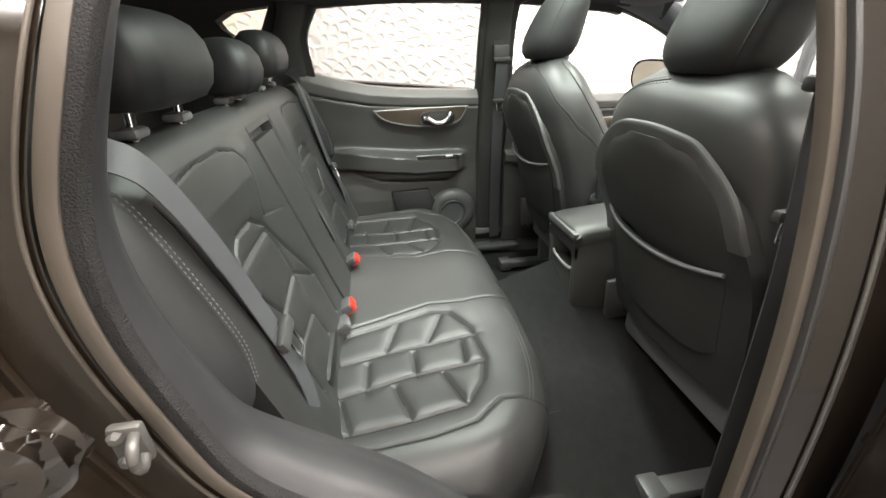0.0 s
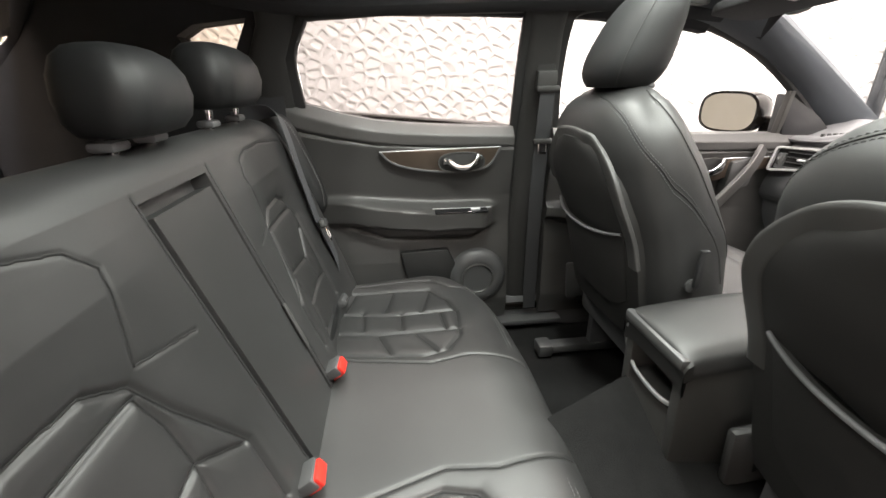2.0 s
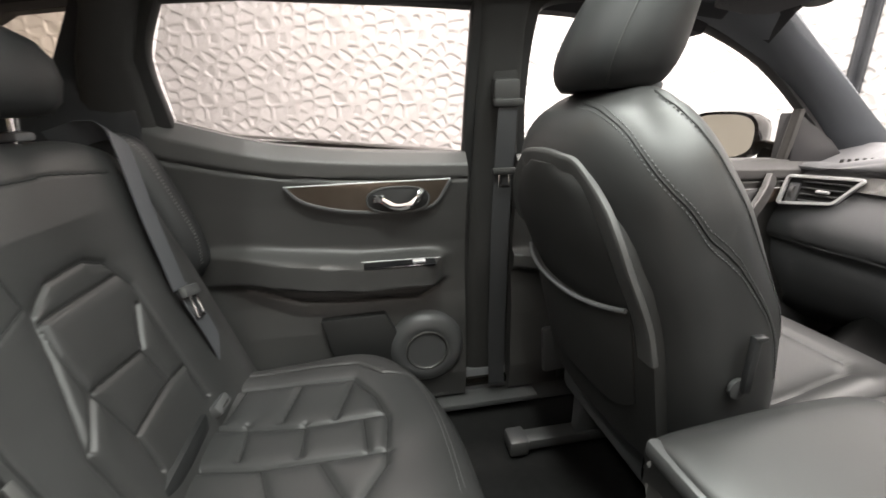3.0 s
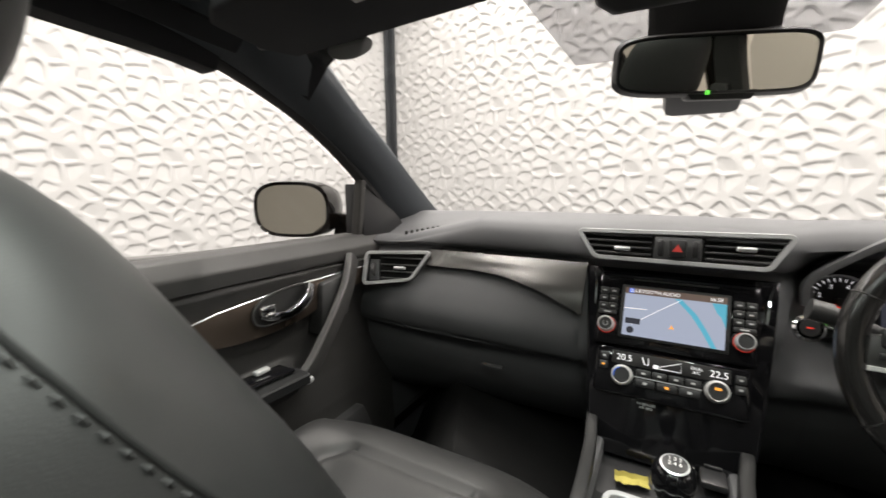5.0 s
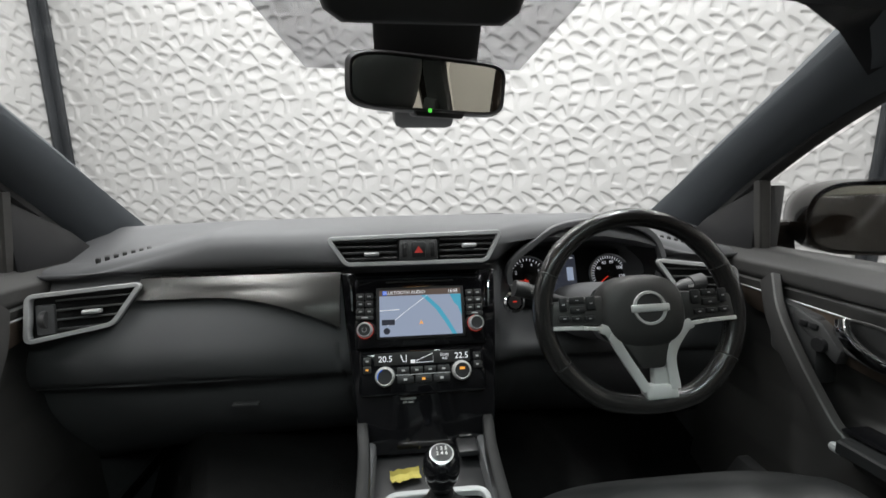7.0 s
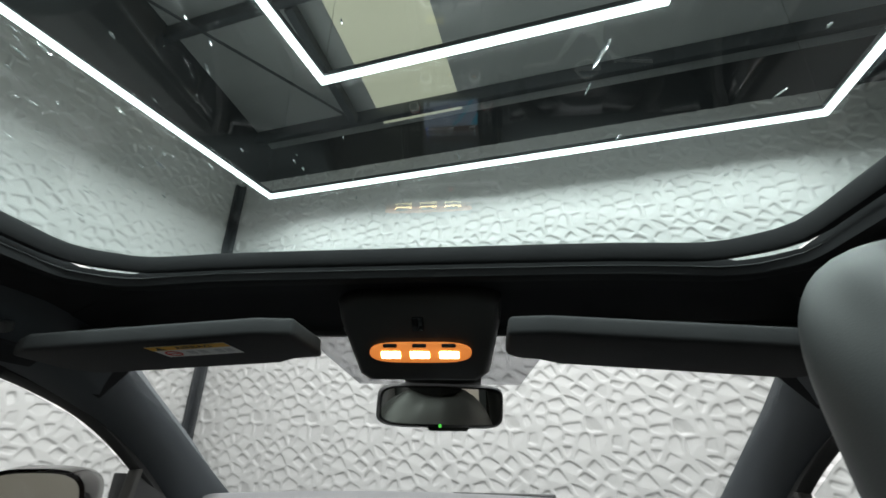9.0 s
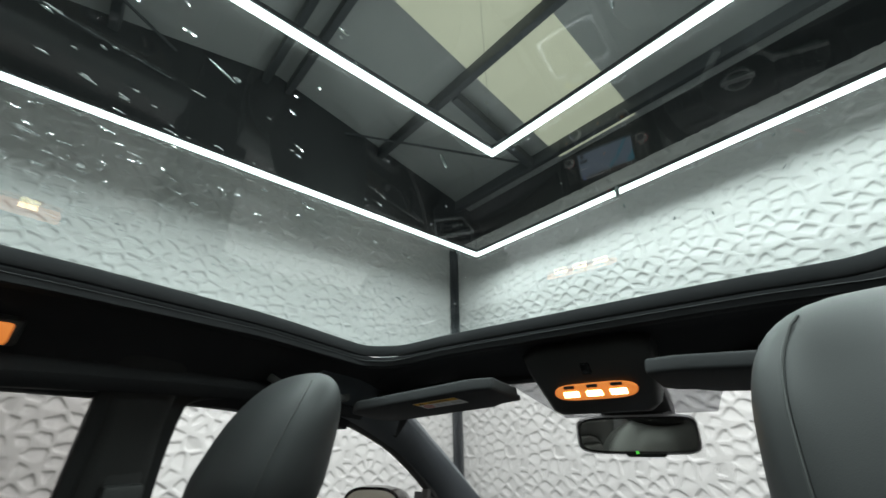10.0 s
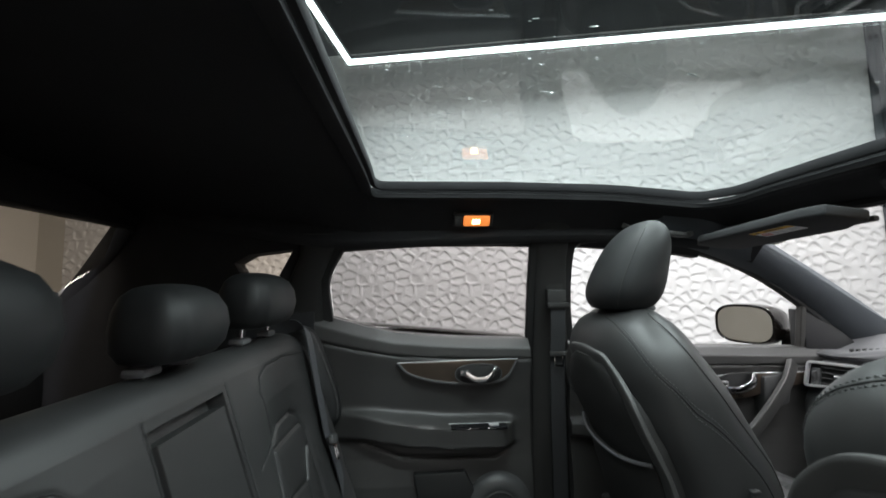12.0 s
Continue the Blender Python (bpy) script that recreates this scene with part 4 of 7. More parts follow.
buckle(0.142, 0.035, 0.672, 3)
buckle(-0.122, 0.040, 0.668, -3)
buckle(0.205, 0.030, 0.662, 6, False)
buckle(-0.435, 0.02, 0.655, -6, False)
thing("belt_stalk_cover", rbox((0.30, 0.012, 0.655), (0.20, 0.028, 0.05), 0.012), LEATHER2, "padded black strip in the gap of the seat", "seat trim", "seat gap strips")
thing("belt_stalk_cover", rbox((-0.30, 0.012, 0.655), (0.20, 0.028, 0.05), 0.012), LEATHER2, "padded black strip in the gap of the seat", "seat trim", "seat gap strips")


def rear_belt(sg):
    e = empty("rear_seat_belt", "grey-black webbing seat belt over the outer rear seat", "seat belt", "rear seat belts", at=(sg * 0.55, -0.1, 0.9))
    up = [back_skin(sg * 0.595, 0.535, -0.09), back_skin(sg * 0.585, 0.532, -0.01), back_skin(sg * 0.572, 0.515, 0.024), back_skin(sg * 0.550, 0.47, 0.032), back_skin(sg * 0.520, 0.36, 0.026), back_skin(sg * 0.500, 0.225, 0.016)]
    part("shoulder_strap", tube(smooth_path(up, 40), 0, 8, flat=(0.024, 0.0012), up=(0, 0.95, 0.31)), WEBBING_LIT, e)
    lo = [back_skin(sg * 0.503, 0.225, 0.018), back_skin(sg * 0.510, 0.13, 0.016), (sg * 0.530, 0.020, 0.70), (sg * 0.560, 0.010, 0.60)]
    part("lap_strap", tube(smooth_path(lo, 30), 0, 8, flat=(0.024, 0.0012), up=(0, 0.95, 0.31)), WEBBING_LIT, e)
    m = Matrix.Translation(back_skin(sg * 0.502, 0.215, 0.028)) @ pose(0, 0, 0, 18, sg * 14, 0)
    part("tongue_grip", moved(rbox((0, 0, 0), (0.062, 0.014, 0.022), 0.005), m), PLASTIC_HARD, e)
    part("tongue", moved(join(rbox((-0.016, 0, -0.03), (0.006, 0.003, 0.045), 0.001), rbox((0.010, 0, -0.03), (0.006, 0.003, 0.045), 0.001), rbox((-0.003, 0, -0.05), (0.032, 0.003, 0.008), 0.001)), m), CHROME, e, "bare metal tongue")


rear_belt(1)
rear_belt(-1)


# ---- front seats ----
SEAT_Z = [0.62, 0.66, 0.75, 0.88, 1.00, 1.08, 1.14, 1.18, 1.205, 1.215]
SEAT_A = [0.19, 0.215, 0.228, 0.232, 0.229, 0.226, 0.203, 0.162, 0.130, 0.075]


def eased(z, xs, ys, w=0.022):
    """A value along the backrest's height, its corners rounded off."""
    w = min(w, max(0.0, 1.215 - z))
    return float(np.mean(np.interp(np.linspace(z - w, z + w, 9), xs, ys)))


def seat_front(z):
    return eased(z, [0.62, 0.75, 0.90, 1.05, 1.12, 1.18, 1.215], [0.935, 0.935, 0.908, 0.870, 0.837, 0.803, 0.760])


def seat_back(z):
    return eased(z, [0.62, 0.70, 0.89, 1.0, 1.10, 1.16, 1.195, 1.215], [0.755, 0.738, 0.694, 0.644, 0.622, 0.628, 0.656, 0.700])


def seat_y(z):
    return (seat_front(z) + seat_back(z)) / 2


def seat_dim(z):
    return eased(z, SEAT_Z, SEAT_A), (seat_front(z) - seat_back(z)) / 2


def seat_rear(z):
    return seat_y(z) - seat_dim(z)[1]


def seat_ring(x0, z, n=96):
    a, b = seat_dim(z)
    cy = seat_y(z)
    e = eased(z, [0.88, 1.10, 1.215], [0.62, 0.66, 0.80])
    fall = eased(z, [0.88, 1.05, 1.10, 1.15, 1.20], [0.0, 0.036, 0.040, 0.032, 0.022]) / b   # the shoulders fall away beside the headrest
    ring = []
    for k in range(n):
        ring.append(seat_skin(x0, z, 2 * math.pi * k / n, a, b, cy, e, fall))
    return ring


def seat_skin(x0, z, t, a, b, cy, e, fall):
    c, s = math.cos(t), math.sin(t)
    x = a * math.copysign(abs(c) ** e, c)
    y = b * math.copysign(abs(s) ** e, s)
    if s > 0:   # bolsters stand forward of the middle
        u = abs(x) / a
        y *= 1 - fall * u * u
        y += min(1.0, 4 * s) * (0.030 * math.exp(-((u - 0.80) / 0.16) ** 2) * min(1, max(0, (1.12 - z) / 0.2)) - 0.012 * math.exp(-(u / 0.5) ** 4))
    return (x0 + x, cy + y, z)


def front_seat(x0, inboard, who, lift=0.0, head=(1.0, 0.0, 0.0)):
    e = empty("bucket_seat", who, "car seat", BENCH_G, at=(x0, 0.95, FLOOR_Z))
    zs = list(np.linspace(0.62, 1.12, 26)) + [1.135, 1.15, 1.163, 1.175, 1.185, 1.193, 1.20, 1.206, 1.211, 1.215]
    rings = [seat_ring(x0, z) for z in zs]
    back = part("backrest", loft(rings), LEATHER, e, "stitched black leather backrest", 65)

    def on_flank(ang, z, out=0.0006):
        """A place on the backrest's skin, by its angle round the middle and its height."""
        n = 96
        r = seat_ring(x0, z, n)
        t = (ang if inboard > 0 else 180 - ang) % 360 * n / 360
        q = Vector(r[int(t) % n]).lerp(Vector(r[(int(t) + 1) % n]), t - int(t))
        return q + (q - Vector((x0, seat_y(z), z))).normalized() * out

    # a felled seam from the top over the rear corner and down the flank, and a plain one along the shoulder
    fell = smooth_path([(278, 1.192), (297, 1.183), (312, 1.167), (321, 1.150), (327, 1.130), (334, 1.107), (341, 1.087), (348, 1.067), (355, 1.035), (364, 0.990), (378, 0.905), (390, 0.800)], 110)
    plain = smooth_path([(352, 1.206), (357, 1.192), (362, 1.172), (366, 1.147), (370, 1.118), (373, 1.095), (378, 1.060), (384, 1.022), (390, 0.985), (396, 0.935), (402, 0.86)], 90)
    # Each seam gets a dark tube that paints in the shade of its groove.
    for line in (fell, plain):
        part("piping", tube([on_flank(p[0], p[1], 0.0) for p in line], 0.0013, 8), SEAM_SHADE, back, "seam line with its groove's shade in its colour")
    for d in (-1, 1):
        stitches([on_flank(p[0] + d * 1.6, p[1] + d * 0.0045) for p in fell], SOFTTHREAD, "stitching", back, step=0.0075, long=0.005, r=0.0009, up=(inboard * 0.7, -0.5, 0.5))
    stitches([on_flank(p[0] - 1.5, p[1] - 0.003) for p in plain], DARKTHREAD, "stitching", back, step=0.0075, long=0.005, r=0.0009, up=(inboard * 0.8, 0, 0.6))

    # seat cushion
    xs_ = np.linspace(-0.245, 0.245, 81)
    prof = np.array(smooth_path([(0.80, 0.66), (0.86, 0.672), (0.98, 0.682), (1.12, 0.715), (1.21, 0.738), (1.265, 0.730), (1.29, 0.695), (1.285, 0.62), (1.26, 0.55)], 72)) + np.array((0.0, lift))
    X, I = np.meshgrid(xs_, np.arange(len(prof)), indexing="ij")
    Y, Z = prof[I, 0], prof[I, 1]
    Y = 0.8 + (Y - 0.8) * (1 - 0.10 * (np.abs(X) / 0.25) ** 4)
    bol = 0.045 * np.exp(-((np.abs(X) - 0.195) / 0.045) ** 2) * np.clip((1.24 - Y) / 0.12, 0, 1)
    lines = [[(sx * 0.15, 0.84), (sx * 0.155, 1.0), (sx * 0.15, 1.15), (sx * 0.12, 1.19)] for sx in (-1, 1)] + [[(-0.12, 1.19), (0.12, 1.19)]]
    Z = Z + bol + grooves(X, Y, lines, 0.006, 0.008) - 0.06 * np.clip((np.abs(X) - 0.215) / 0.03, 0, 1) ** 2
    part("seat_cushion", sheet(X + x0, Y, Z, (0, 0, -0.10)), LEATHER, e, "black leather seat cushion", 60)
    part("seat_base", join(rbox((x0, 1.03, 0.555), (0.40, 0.42, 0.10), 0.02), rbox((x0, 0.84, 0.60), (0.40, 0.10, 0.16), 0.02)), PLASTIC, e)
    for sx in (-1, 1):
        part("side_shield", moved(rbox((0, 0, 0), (0.022, 0.46, 0.13), 0.010), Matrix.Translation((x0 + sx * 0.238, 0.98, 0.615)) @ pose(0, 0, 0, 4, 0, 0)), PLASTIC_HARD, e)
        part("slide_rail", join(rbox((x0 + sx * 0.17, 0.95, 0.385), (0.045, 0.62, 0.03), 0.006), rbox((x0 + sx * 0.17, 0.665, 0.385), (0.06, 0.05, 0.045), 0.008)), PLASTIC_HARD, e, "black covered slide rail")
        part("rail_leg", rbox((x0 + sx * 0.17, 1.0, 0.45), (0.03, 0.36, 0.12), 0.006), PLASTIC, e)
    # shell on the back
    def hw(z):
        return (1.07 if inboard < 0 else 1.0) * float(interp(z, [0.63, 0.70, 0.836, 0.95, 1.008, 1.034, 1.06, 1.085, 1.10, 1.112], [0.180, 0.190, 0.196, 0.195, 0.186, 0.174, 0.153, 0.122, 0.092, 0.055]))
    zz = np.linspace(0.64, 1.106, 40)
    U, I = np.meshgrid(np.linspace(-1, 1, 33), np.arange(len(zz)), indexing="ij")
    Z = zz[I]
    HW = np.vectorize(hw)(Z)
    RY = np.vectorize(seat_rear)(Z)
    shell_y = RY - 0.014 + 0.020 * np.abs(U) ** 3
    part("back_board", sheet(x0 + U * HW, shell_y, Z, (0, 0.03, 0)), BACKPANEL, e, "matt black board on the seat back")
    arch = []
    for z in np.linspace(0.84 if inboard < 0 else 0.97, 1.098, 20):
        arch.append((x0 - hw(z) * 0.95, seat_rear(z) + 0.004, float(z)))
    for u in np.linspace(-0.9, 0.9, 13):
        arch.append((x0 + u * hw(1.098), seat_rear(1.10) - 0.004, 1.100 + 0.010 * (1 - u * u)))
    for z in np.linspace(1.098, 0.84 if inboard > 0 else 0.97, 20):
        arch.append((x0 + hw(z) * 0.95, seat_rear(z) + 0.004, float(z)))
    part("back_frame", tube(smooth_path(arch[::3] + [arch[-1]], 90), 0, 12, flat=(0.017, 0.006), up=(0, 1, 0.2)), BACKFRAME, e, "satin grey arched frame on the seat back")
    pz = np.linspace(0, 1, 20)
    U, I = np.meshgrid(np.linspace(-1, 1, 29), np.arange(20), indexing="ij")
    Zt = 0.914 - 0.022 * (1 - U ** 2)
    Zb = 0.712 + 0.03 * np.abs(U) ** 6
    Z = Zb + (Zt - Zb) * pz[I]
    X = x0 + U * 0.168 * (0.93 + 0.08 * pz[I])
    Y = np.vectorize(seat_rear)(Z) - 0.026 + 0.020 * np.abs(U) ** 3 - 0.012 * pz[I] * (1 - U ** 2)
    pocket = part("map_pocket", sheet(X, Y, Z, (0, 0.012, 0)), BACKPANEL, e, "black seat-back pocket")
    hem = [(float(X[i, -1]), float(Y[i, -1]) - 0.001, float(Z[i, -1])) for i in range(29)]
    part("pocket_hem", tube(hem, 0.004, 8), PLASTIC, pocket)
    # headrest, leaning forward
    rings = []
    for k in range(27):
        t = 0.5 - 0.5 * math.cos(math.pi * (0.03 + 0.965 * k / 26))
        fall = max(0.0, 1 - abs(2 * t - 0.92) ** 3.0 / 1.08 ** 3.0)
        a, b, cy = 0.130 * fall ** 0.36 * (1.0 - 0.10 * t), 0.086 * fall ** 0.5 * (1.06 - 0.42 * t), 0.075 * t ** 1.3
        ring = superring(x0, 0.735 + cy, 1.232 + 0.212 * t, a * head[0], b, 48, 0.92)
        for q in ((29, 43) if k < 20 else ()):
            x, y, z = ring[q]
            ring[q] = (x0 + (x - x0) * 0.985, 0.735 + cy + (y - 0.735 - cy) * 0.965, z)
        rings.append(ring)
    h = part("headrest", moved(loft(rings), Matrix.Translation((0, head[1], head[2]))), LEATHER2, e, "black leather headrest with a piped seam", 50)
    for k in (29, 43):
        part("piping", tube([Vector(r[k]) + Vector((0, head[1], head[2])) for r in rings[2:-5]], 0.0016, 8), BLACK_PRINT_SHADE, h, "dark piped seam")
    for px in (-0.062, 0.062):
        part("headrest_post", tube([(x0 + px, 0.742, 1.16), (x0 + px, 0.738 + head[1], 1.245)], 0.0065, 12), CHROME, h, "chrome post")
        part("post_guide", rbox((x0 + px, 0.741, 1.214), (0.036, 0.032, 0.012), 0.005), PLASTIC, h)
    # recline lever on the inboard flank
    lx = x0 + inboard * 0.232
    part("lever_plate", lathe([(0.0, 0), (0.014, 0), (0.016, 0.004), (0.016, 0.008), (0.0, 0.010)], 16, Matrix.Translation((lx, 0.815, 0.815)) @ pose(0, 0, 0, 0, 90 * inboard, 0)), PLASTIC_HARD, e)
    part("fold_lever", join(rbox((lx + inboard * 0.012, 0.818, 0.855), (0.010, 0.014, 0.085), 0.004), rbox((lx + inboard * 0.012, 0.822, 0.895), (0.012, 0.020, 0.008), 0.003)), BUTTON, e, "black folding lever")
    return e


front_seat(-0.345, 1, "black leather front passenger seat with stitched seams", -0.006, (0.88, -0.024, -0.022))
front_seat(0.372, -1, "black leather driver seat with a pocketed back", 0.016, (0.88, -0.018, -0.030))


# ---- dashboard ----
CX = 0.008   # middle of the centre stack


def dash_skin():
    """Upper pad and lower panel as one moulding, drawn in slices across the car."""
    xs_ = np.linspace(-0.715, 0.715, 241)
    # slice: from the windscreen base over the top, round the lip, down the face
    keys = [(2.03, 1.042), (1.90, 1.060), (1.75, 1.069), (1.62, 1.074), (1.545, 1.072), (1.520, 1.056), (1.512, 1.030), (1.516, 1.008), (1.535, 1.000), (1.532, 0.988), (1.508, 0.960), (1.494, 0.935), (1.484, 0.905), (1.475, 0.870), (1.480, 0.835), (1.500, 0.815), (1.515, 0.760), (1.56, 0.690), (1.66, 0.600), (1.85, 0.52)]
    keys = [(y + 0.02, z + 0.028 * min(1.0, max(0.0, (z - 0.84) / 0.12))) for y, z in keys]
    prof = np.array(smooth_path(keys, 114))
    X, I = np.meshgrid(xs_, np.arange(len(prof)), indexing="ij")
    Y, Z = prof[I, 0].copy(), prof[I, 1].copy()
    Y0, Z0 = Y.copy(), Z.copy()
    ax = np.abs(X)
    # ends sweep forward at the windscreen and settle at the doors
    top = np.clip((Y - 1.52) / 0.5, 0, 1)
    Y -= top * 0.17 * (ax / 0.715) ** 2.4
    Z -= 0.056 * np.clip((ax - 0.38) / 0.22, 0, 1.1) * np.clip((Z0 - 1.035) / 0.05, 0, 1) * np.clip((1.88 - Y0) / 0.22, 0, 1)
    # the lip swells forward round the middle vent
    mid = np.exp(-((X - CX) / 0.20) ** 4)
    lip = np.exp(-((Z - 1.03) / 0.035) ** 2) * (Y < 1.6)
    Y -= 0.012 * mid * lip
    # driver side: no glovebox bulge, a hood over the dials
    drv = np.clip((X - 0.15) / 0.06, 0, 1)
    Y += drv * 0.02 * np.clip((0.985 - Z0) / 0.03, 0, 1)
    hood = np.exp(-((X - 0.345) / 0.155) ** 6)
    Z += hood * 0.014 * np.exp(-((Y0 - 1.60) / 0.13) ** 2) * np.clip((Z0 - 0.995) / 0.035, 0, 1)
    under = I > np.argmin(np.abs(prof[:, 0] - 1.535) + 9 * (prof[:, 1] < 1.05))
    Y += np.where(under, hood * 0.125 * np.clip((1.066 - Z0) / 0.03, 0, 1) * np.clip((Z0 - 0.86) / 0.05, 0, 1), 0)
    # passenger bulge flattens toward the stack
    bulge = np.exp(-((X + 0.40) / 0.26) ** 4)
    Y = np.where((Z < 0.97) & (Z > 0.80) & (X < 0), Y - 0.02 * bulge * np.sin(np.pi * np.clip((0.97 - Z) / 0.17, 0, 1)), Y)
    g = grooves(X, Z, [[(-0.70, 0.832), (-0.45, 0.838), (-0.16, 0.828)], [(-0.16, 0.985), (-0.13, 0.70)], [(0.16, 0.985), (0.14, 0.70)]], 0.003, 0.006)
    Y = np.where(Y < 1.6, Y - g, Y)
    return sheet(X, Y, Z, (0, 0.10, -0.03))


dash = empty("dashboard", "black soft-touch dashboard with silver trimmed air vents", "dashboard", at=(0, 1.6, 0.7))
part("dash_panel", dash_skin(), PLASTIC, dash, "grained black plastic", 50)


def ring_of(corners, r=0.010, n=5):
    """Outline points of a polygon with rounded corners."""
    out, m = [], len(corners)
    for i in range(m):
        p, a, b = Vector(corners[i]), Vector(corners[i - 1]), Vector(corners[(i + 1) % m])
        u, v = (a - p).normalized(), (b - p).normalized()
        for k in range(n + 1):
            f = k / n
            q = p + u * r * (1 - f) ** 2 + v * r * f ** 2
            out.append((q.x, q.y))
    # straights between
    res = []
    for i, p in enumerate(out):
        q = out[(i + 1) % len(out)]
        d = math.hypot(q[0] - p[0], q[1] - p[1])
        k = max(1, int(d / 0.02))
        for j in range(k):
            res.append((p[0] + (q[0] - p[0]) * j / k, p[1] + (q[1] - p[1]) * j / k))
    return res


def ring_bar(outline, r_w, r_d, m):
    return moved(tube([(x, 0, z) for x, z in outline], 0, 8, True, flat=(r_w, r_d), up=(0, 1, 0)), m)


def air_vent(corners, m, slats, split=None, knob_at=(), side_wheel=None):
    e = part("air_vent", moved(prism([(x, z) for x, z in corners], 0.010, 0.045, "y"), m), BLACK_PRINT_SHADE, dash, "black slatted air vent in a silver frame")
    part("vent_frame", ring_bar(ring_of(corners, 0.010), 0.0042, 0.008, m), SATIN, e, "satin silver frame")
    lo, hi = min(z for _, z in corners), max(z for _, z in corners)

    def span(z):
        xs2 = []
        for (x0, z0), (x1, z1) in zip(corners, corners[1:] + corners[:1]):
            if (z0 - z) * (z1 - z) < 0:
                xs2.append(x0 + (x1 - x0) * (z - z0) / (z1 - z0))
        return min(xs2), max(xs2)
    for i in range(slats):
        z = lo + (hi - lo) * (i + 1) / (slats + 1)
        a, b = span(z)
        parts_x = [(a, b)] if split is None else [(a, split[0]), (split[1], b)]
        if side_wheel:
            parts_x = [(max(a, side_wheel[1]), b)]
        for p, q in parts_x:
            if q - p > 0.02:
                part("slat", moved(rbox(((p + q) / 2, 0.006, z), (q - p - 0.006, 0.018, 0.0035), 0.0012, 1), m @ pose(0, 0, 0, 0, 0, 0)), PLASTIC_HARD, e)
    for x, z in knob_at:
        part("vent_knob", moved(join(rbox((x, -0.004, z), (0.028, 0.014, 0.008), 0.003), rbox((x, -0.010, z), (0.022, 0.004, 0.003), 0.001)), m), SATIN, e)
    if side_wheel:
        x0, x1 = side_wheel
        part("wheel_plate", moved(rbox(((x0 + x1) / 2, 0.008, (lo + hi) / 2 - 0.006), (x1 - x0 - 0.004, 0.010, (hi - lo) * 0.62), 0.003), m), PLASTIC, e)
        part("thumb_wheel", moved(lathe([(0, -0.004), (0.015, -0.004), (0.016, 0.0), (0.015, 0.004), (0, 0.004)], 20, Matrix.Translation(((x0 + x1) / 2, 0.004, (lo + hi) / 2 - 0.006)) @ pose(0, 0, 0, 0, 90, 0)), m), PLASTIC_HARD, e)
    return e


mv = Matrix.Translation((CX - 0.007, 1.512, 1.064)) @ pose(0, 0, 0, -14, 0, 0)
cv = air_vent([(-0.162, 0.024), (0.162, 0.030), (0.132, -0.024), (-0.130, -0.024)], mv, 4, (-0.034, 0.042), ((-0.083, -0.006), (0.100, 0.006)))
part("switch_plate", moved(rbox((0.004, 0.0, 0.0), (0.072, 0.014, 0.040), 0.004), mv), PLASTIC_HARD, cv)
part("hazard_switch", moved(join(rbox((0.004, -0.008, 0.0), (0.026, 0.008, 0.030), 0.003)), mv), BUTTON, cv)
part("hazard_mark", moved(prism([(-0.004, -0.006), (0.012, -0.006), (0.004, 0.007)], -0.0128, -0.0122, "y"), mv), REDPRINT, cv, "red triangle")
for x in (-0.022, 0.030):
    part("thumb_wheel", moved(rbox((x, -0.004, 0.0), (0.011, 0.014, 0.030), 0.005), mv), BUTTON, cv)

ml_ = Matrix.Translation((-0.578, 1.492, 0.976)) @ pose(0, 0, 0, -12, 0, 14)
air_vent([(-0.080, -0.042), (0.040, -0.026), (0.085, 0.040), (-0.075, 0.034)], ml_, 4, None, ((0.012, 0.0),), (-0.072, -0.042))
mr_ = Matrix.Translation((0.564, 1.478, 0.994)) @ pose(0, 0, 0, -12, 0, -14)
air_vent([(-0.088, 0.036), (0.054, 0.024), (0.060, -0.042), (-0.042, -0.030)], mr_, 4, None, ((-0.012, -0.004),), None)

# demister slots at both ends of the dash top
for sx in (-1, 1):
    for k in range(7):
        f = k / 6
        part("demister_slot", moved(rbox((0, 0, 0), (0.0075, 0.024, 0.010), 0.002), Matrix.Translation((sx * (0.600 - 0.056 * f), 1.574 + 0.066 * f, 1.051 + 0.008 * f)) @ pose(0, 0, 0, 0, 0, sx * -32)), BLACK_PRINT_SHADE, dash, "dark demister slot")

# graphite decor strip over the glovebox
xs_ = np.linspace(-0.505, -0.145, 40)
X, T = np.meshgrid(xs_, np.linspace(0, 1, 9), indexing="ij")
lowz = 0.960 - 0.060 * np.clip((X + 0.40) / 0.26, 0, 1) ** 2.2
Zd = lowz + (0.994 - lowz) * T
Yd = interp(Zd, [0.895, 0.92, 0.945, 0.965, 0.994], [1.474, 1.483, 1.494, 1.506, 1.524]) - 0.006 - 0.003 * np.sin(np.pi * T) - 0.02 * np.exp(-((X + 0.40) / 0.26) ** 4) * np.sin(np.pi * np.clip((0.97 - Zd) / 0.17, 0, 1))
part("decor_strip", sheet(X, Yd + 0.018, Zd + 0.027, (0, 0.02, 0)), DECOR2, dash, "glossy graphite strip")
part("glovebox_catch", rbox((-0.33, 1.50, 0.778), (0.05, 0.012, 0.006), 0.002), PLASTIC_HARD, dash)

# long demister slots under the windscreen
for x0, x1 in ((-0.45, -0.18), (-0.13, 0.13), (0.18, 0.42)):
    part("demister_slot", rbox(((x0 + x1) / 2, 1.905, 1.0795), (x1 - x0, 0.02, 0.004), 0.001), BLACK_PRINT_SHADE, dash)

# ---- centre stack ----
ST = Matrix.Translation((CX - 0.002, 1.525, 0.980)) @ pose(0, 0, 0, -25, 0, 0)   # x across, z up its face, -y out of it


def on_stack(bm):
    return moved(bm, ST)


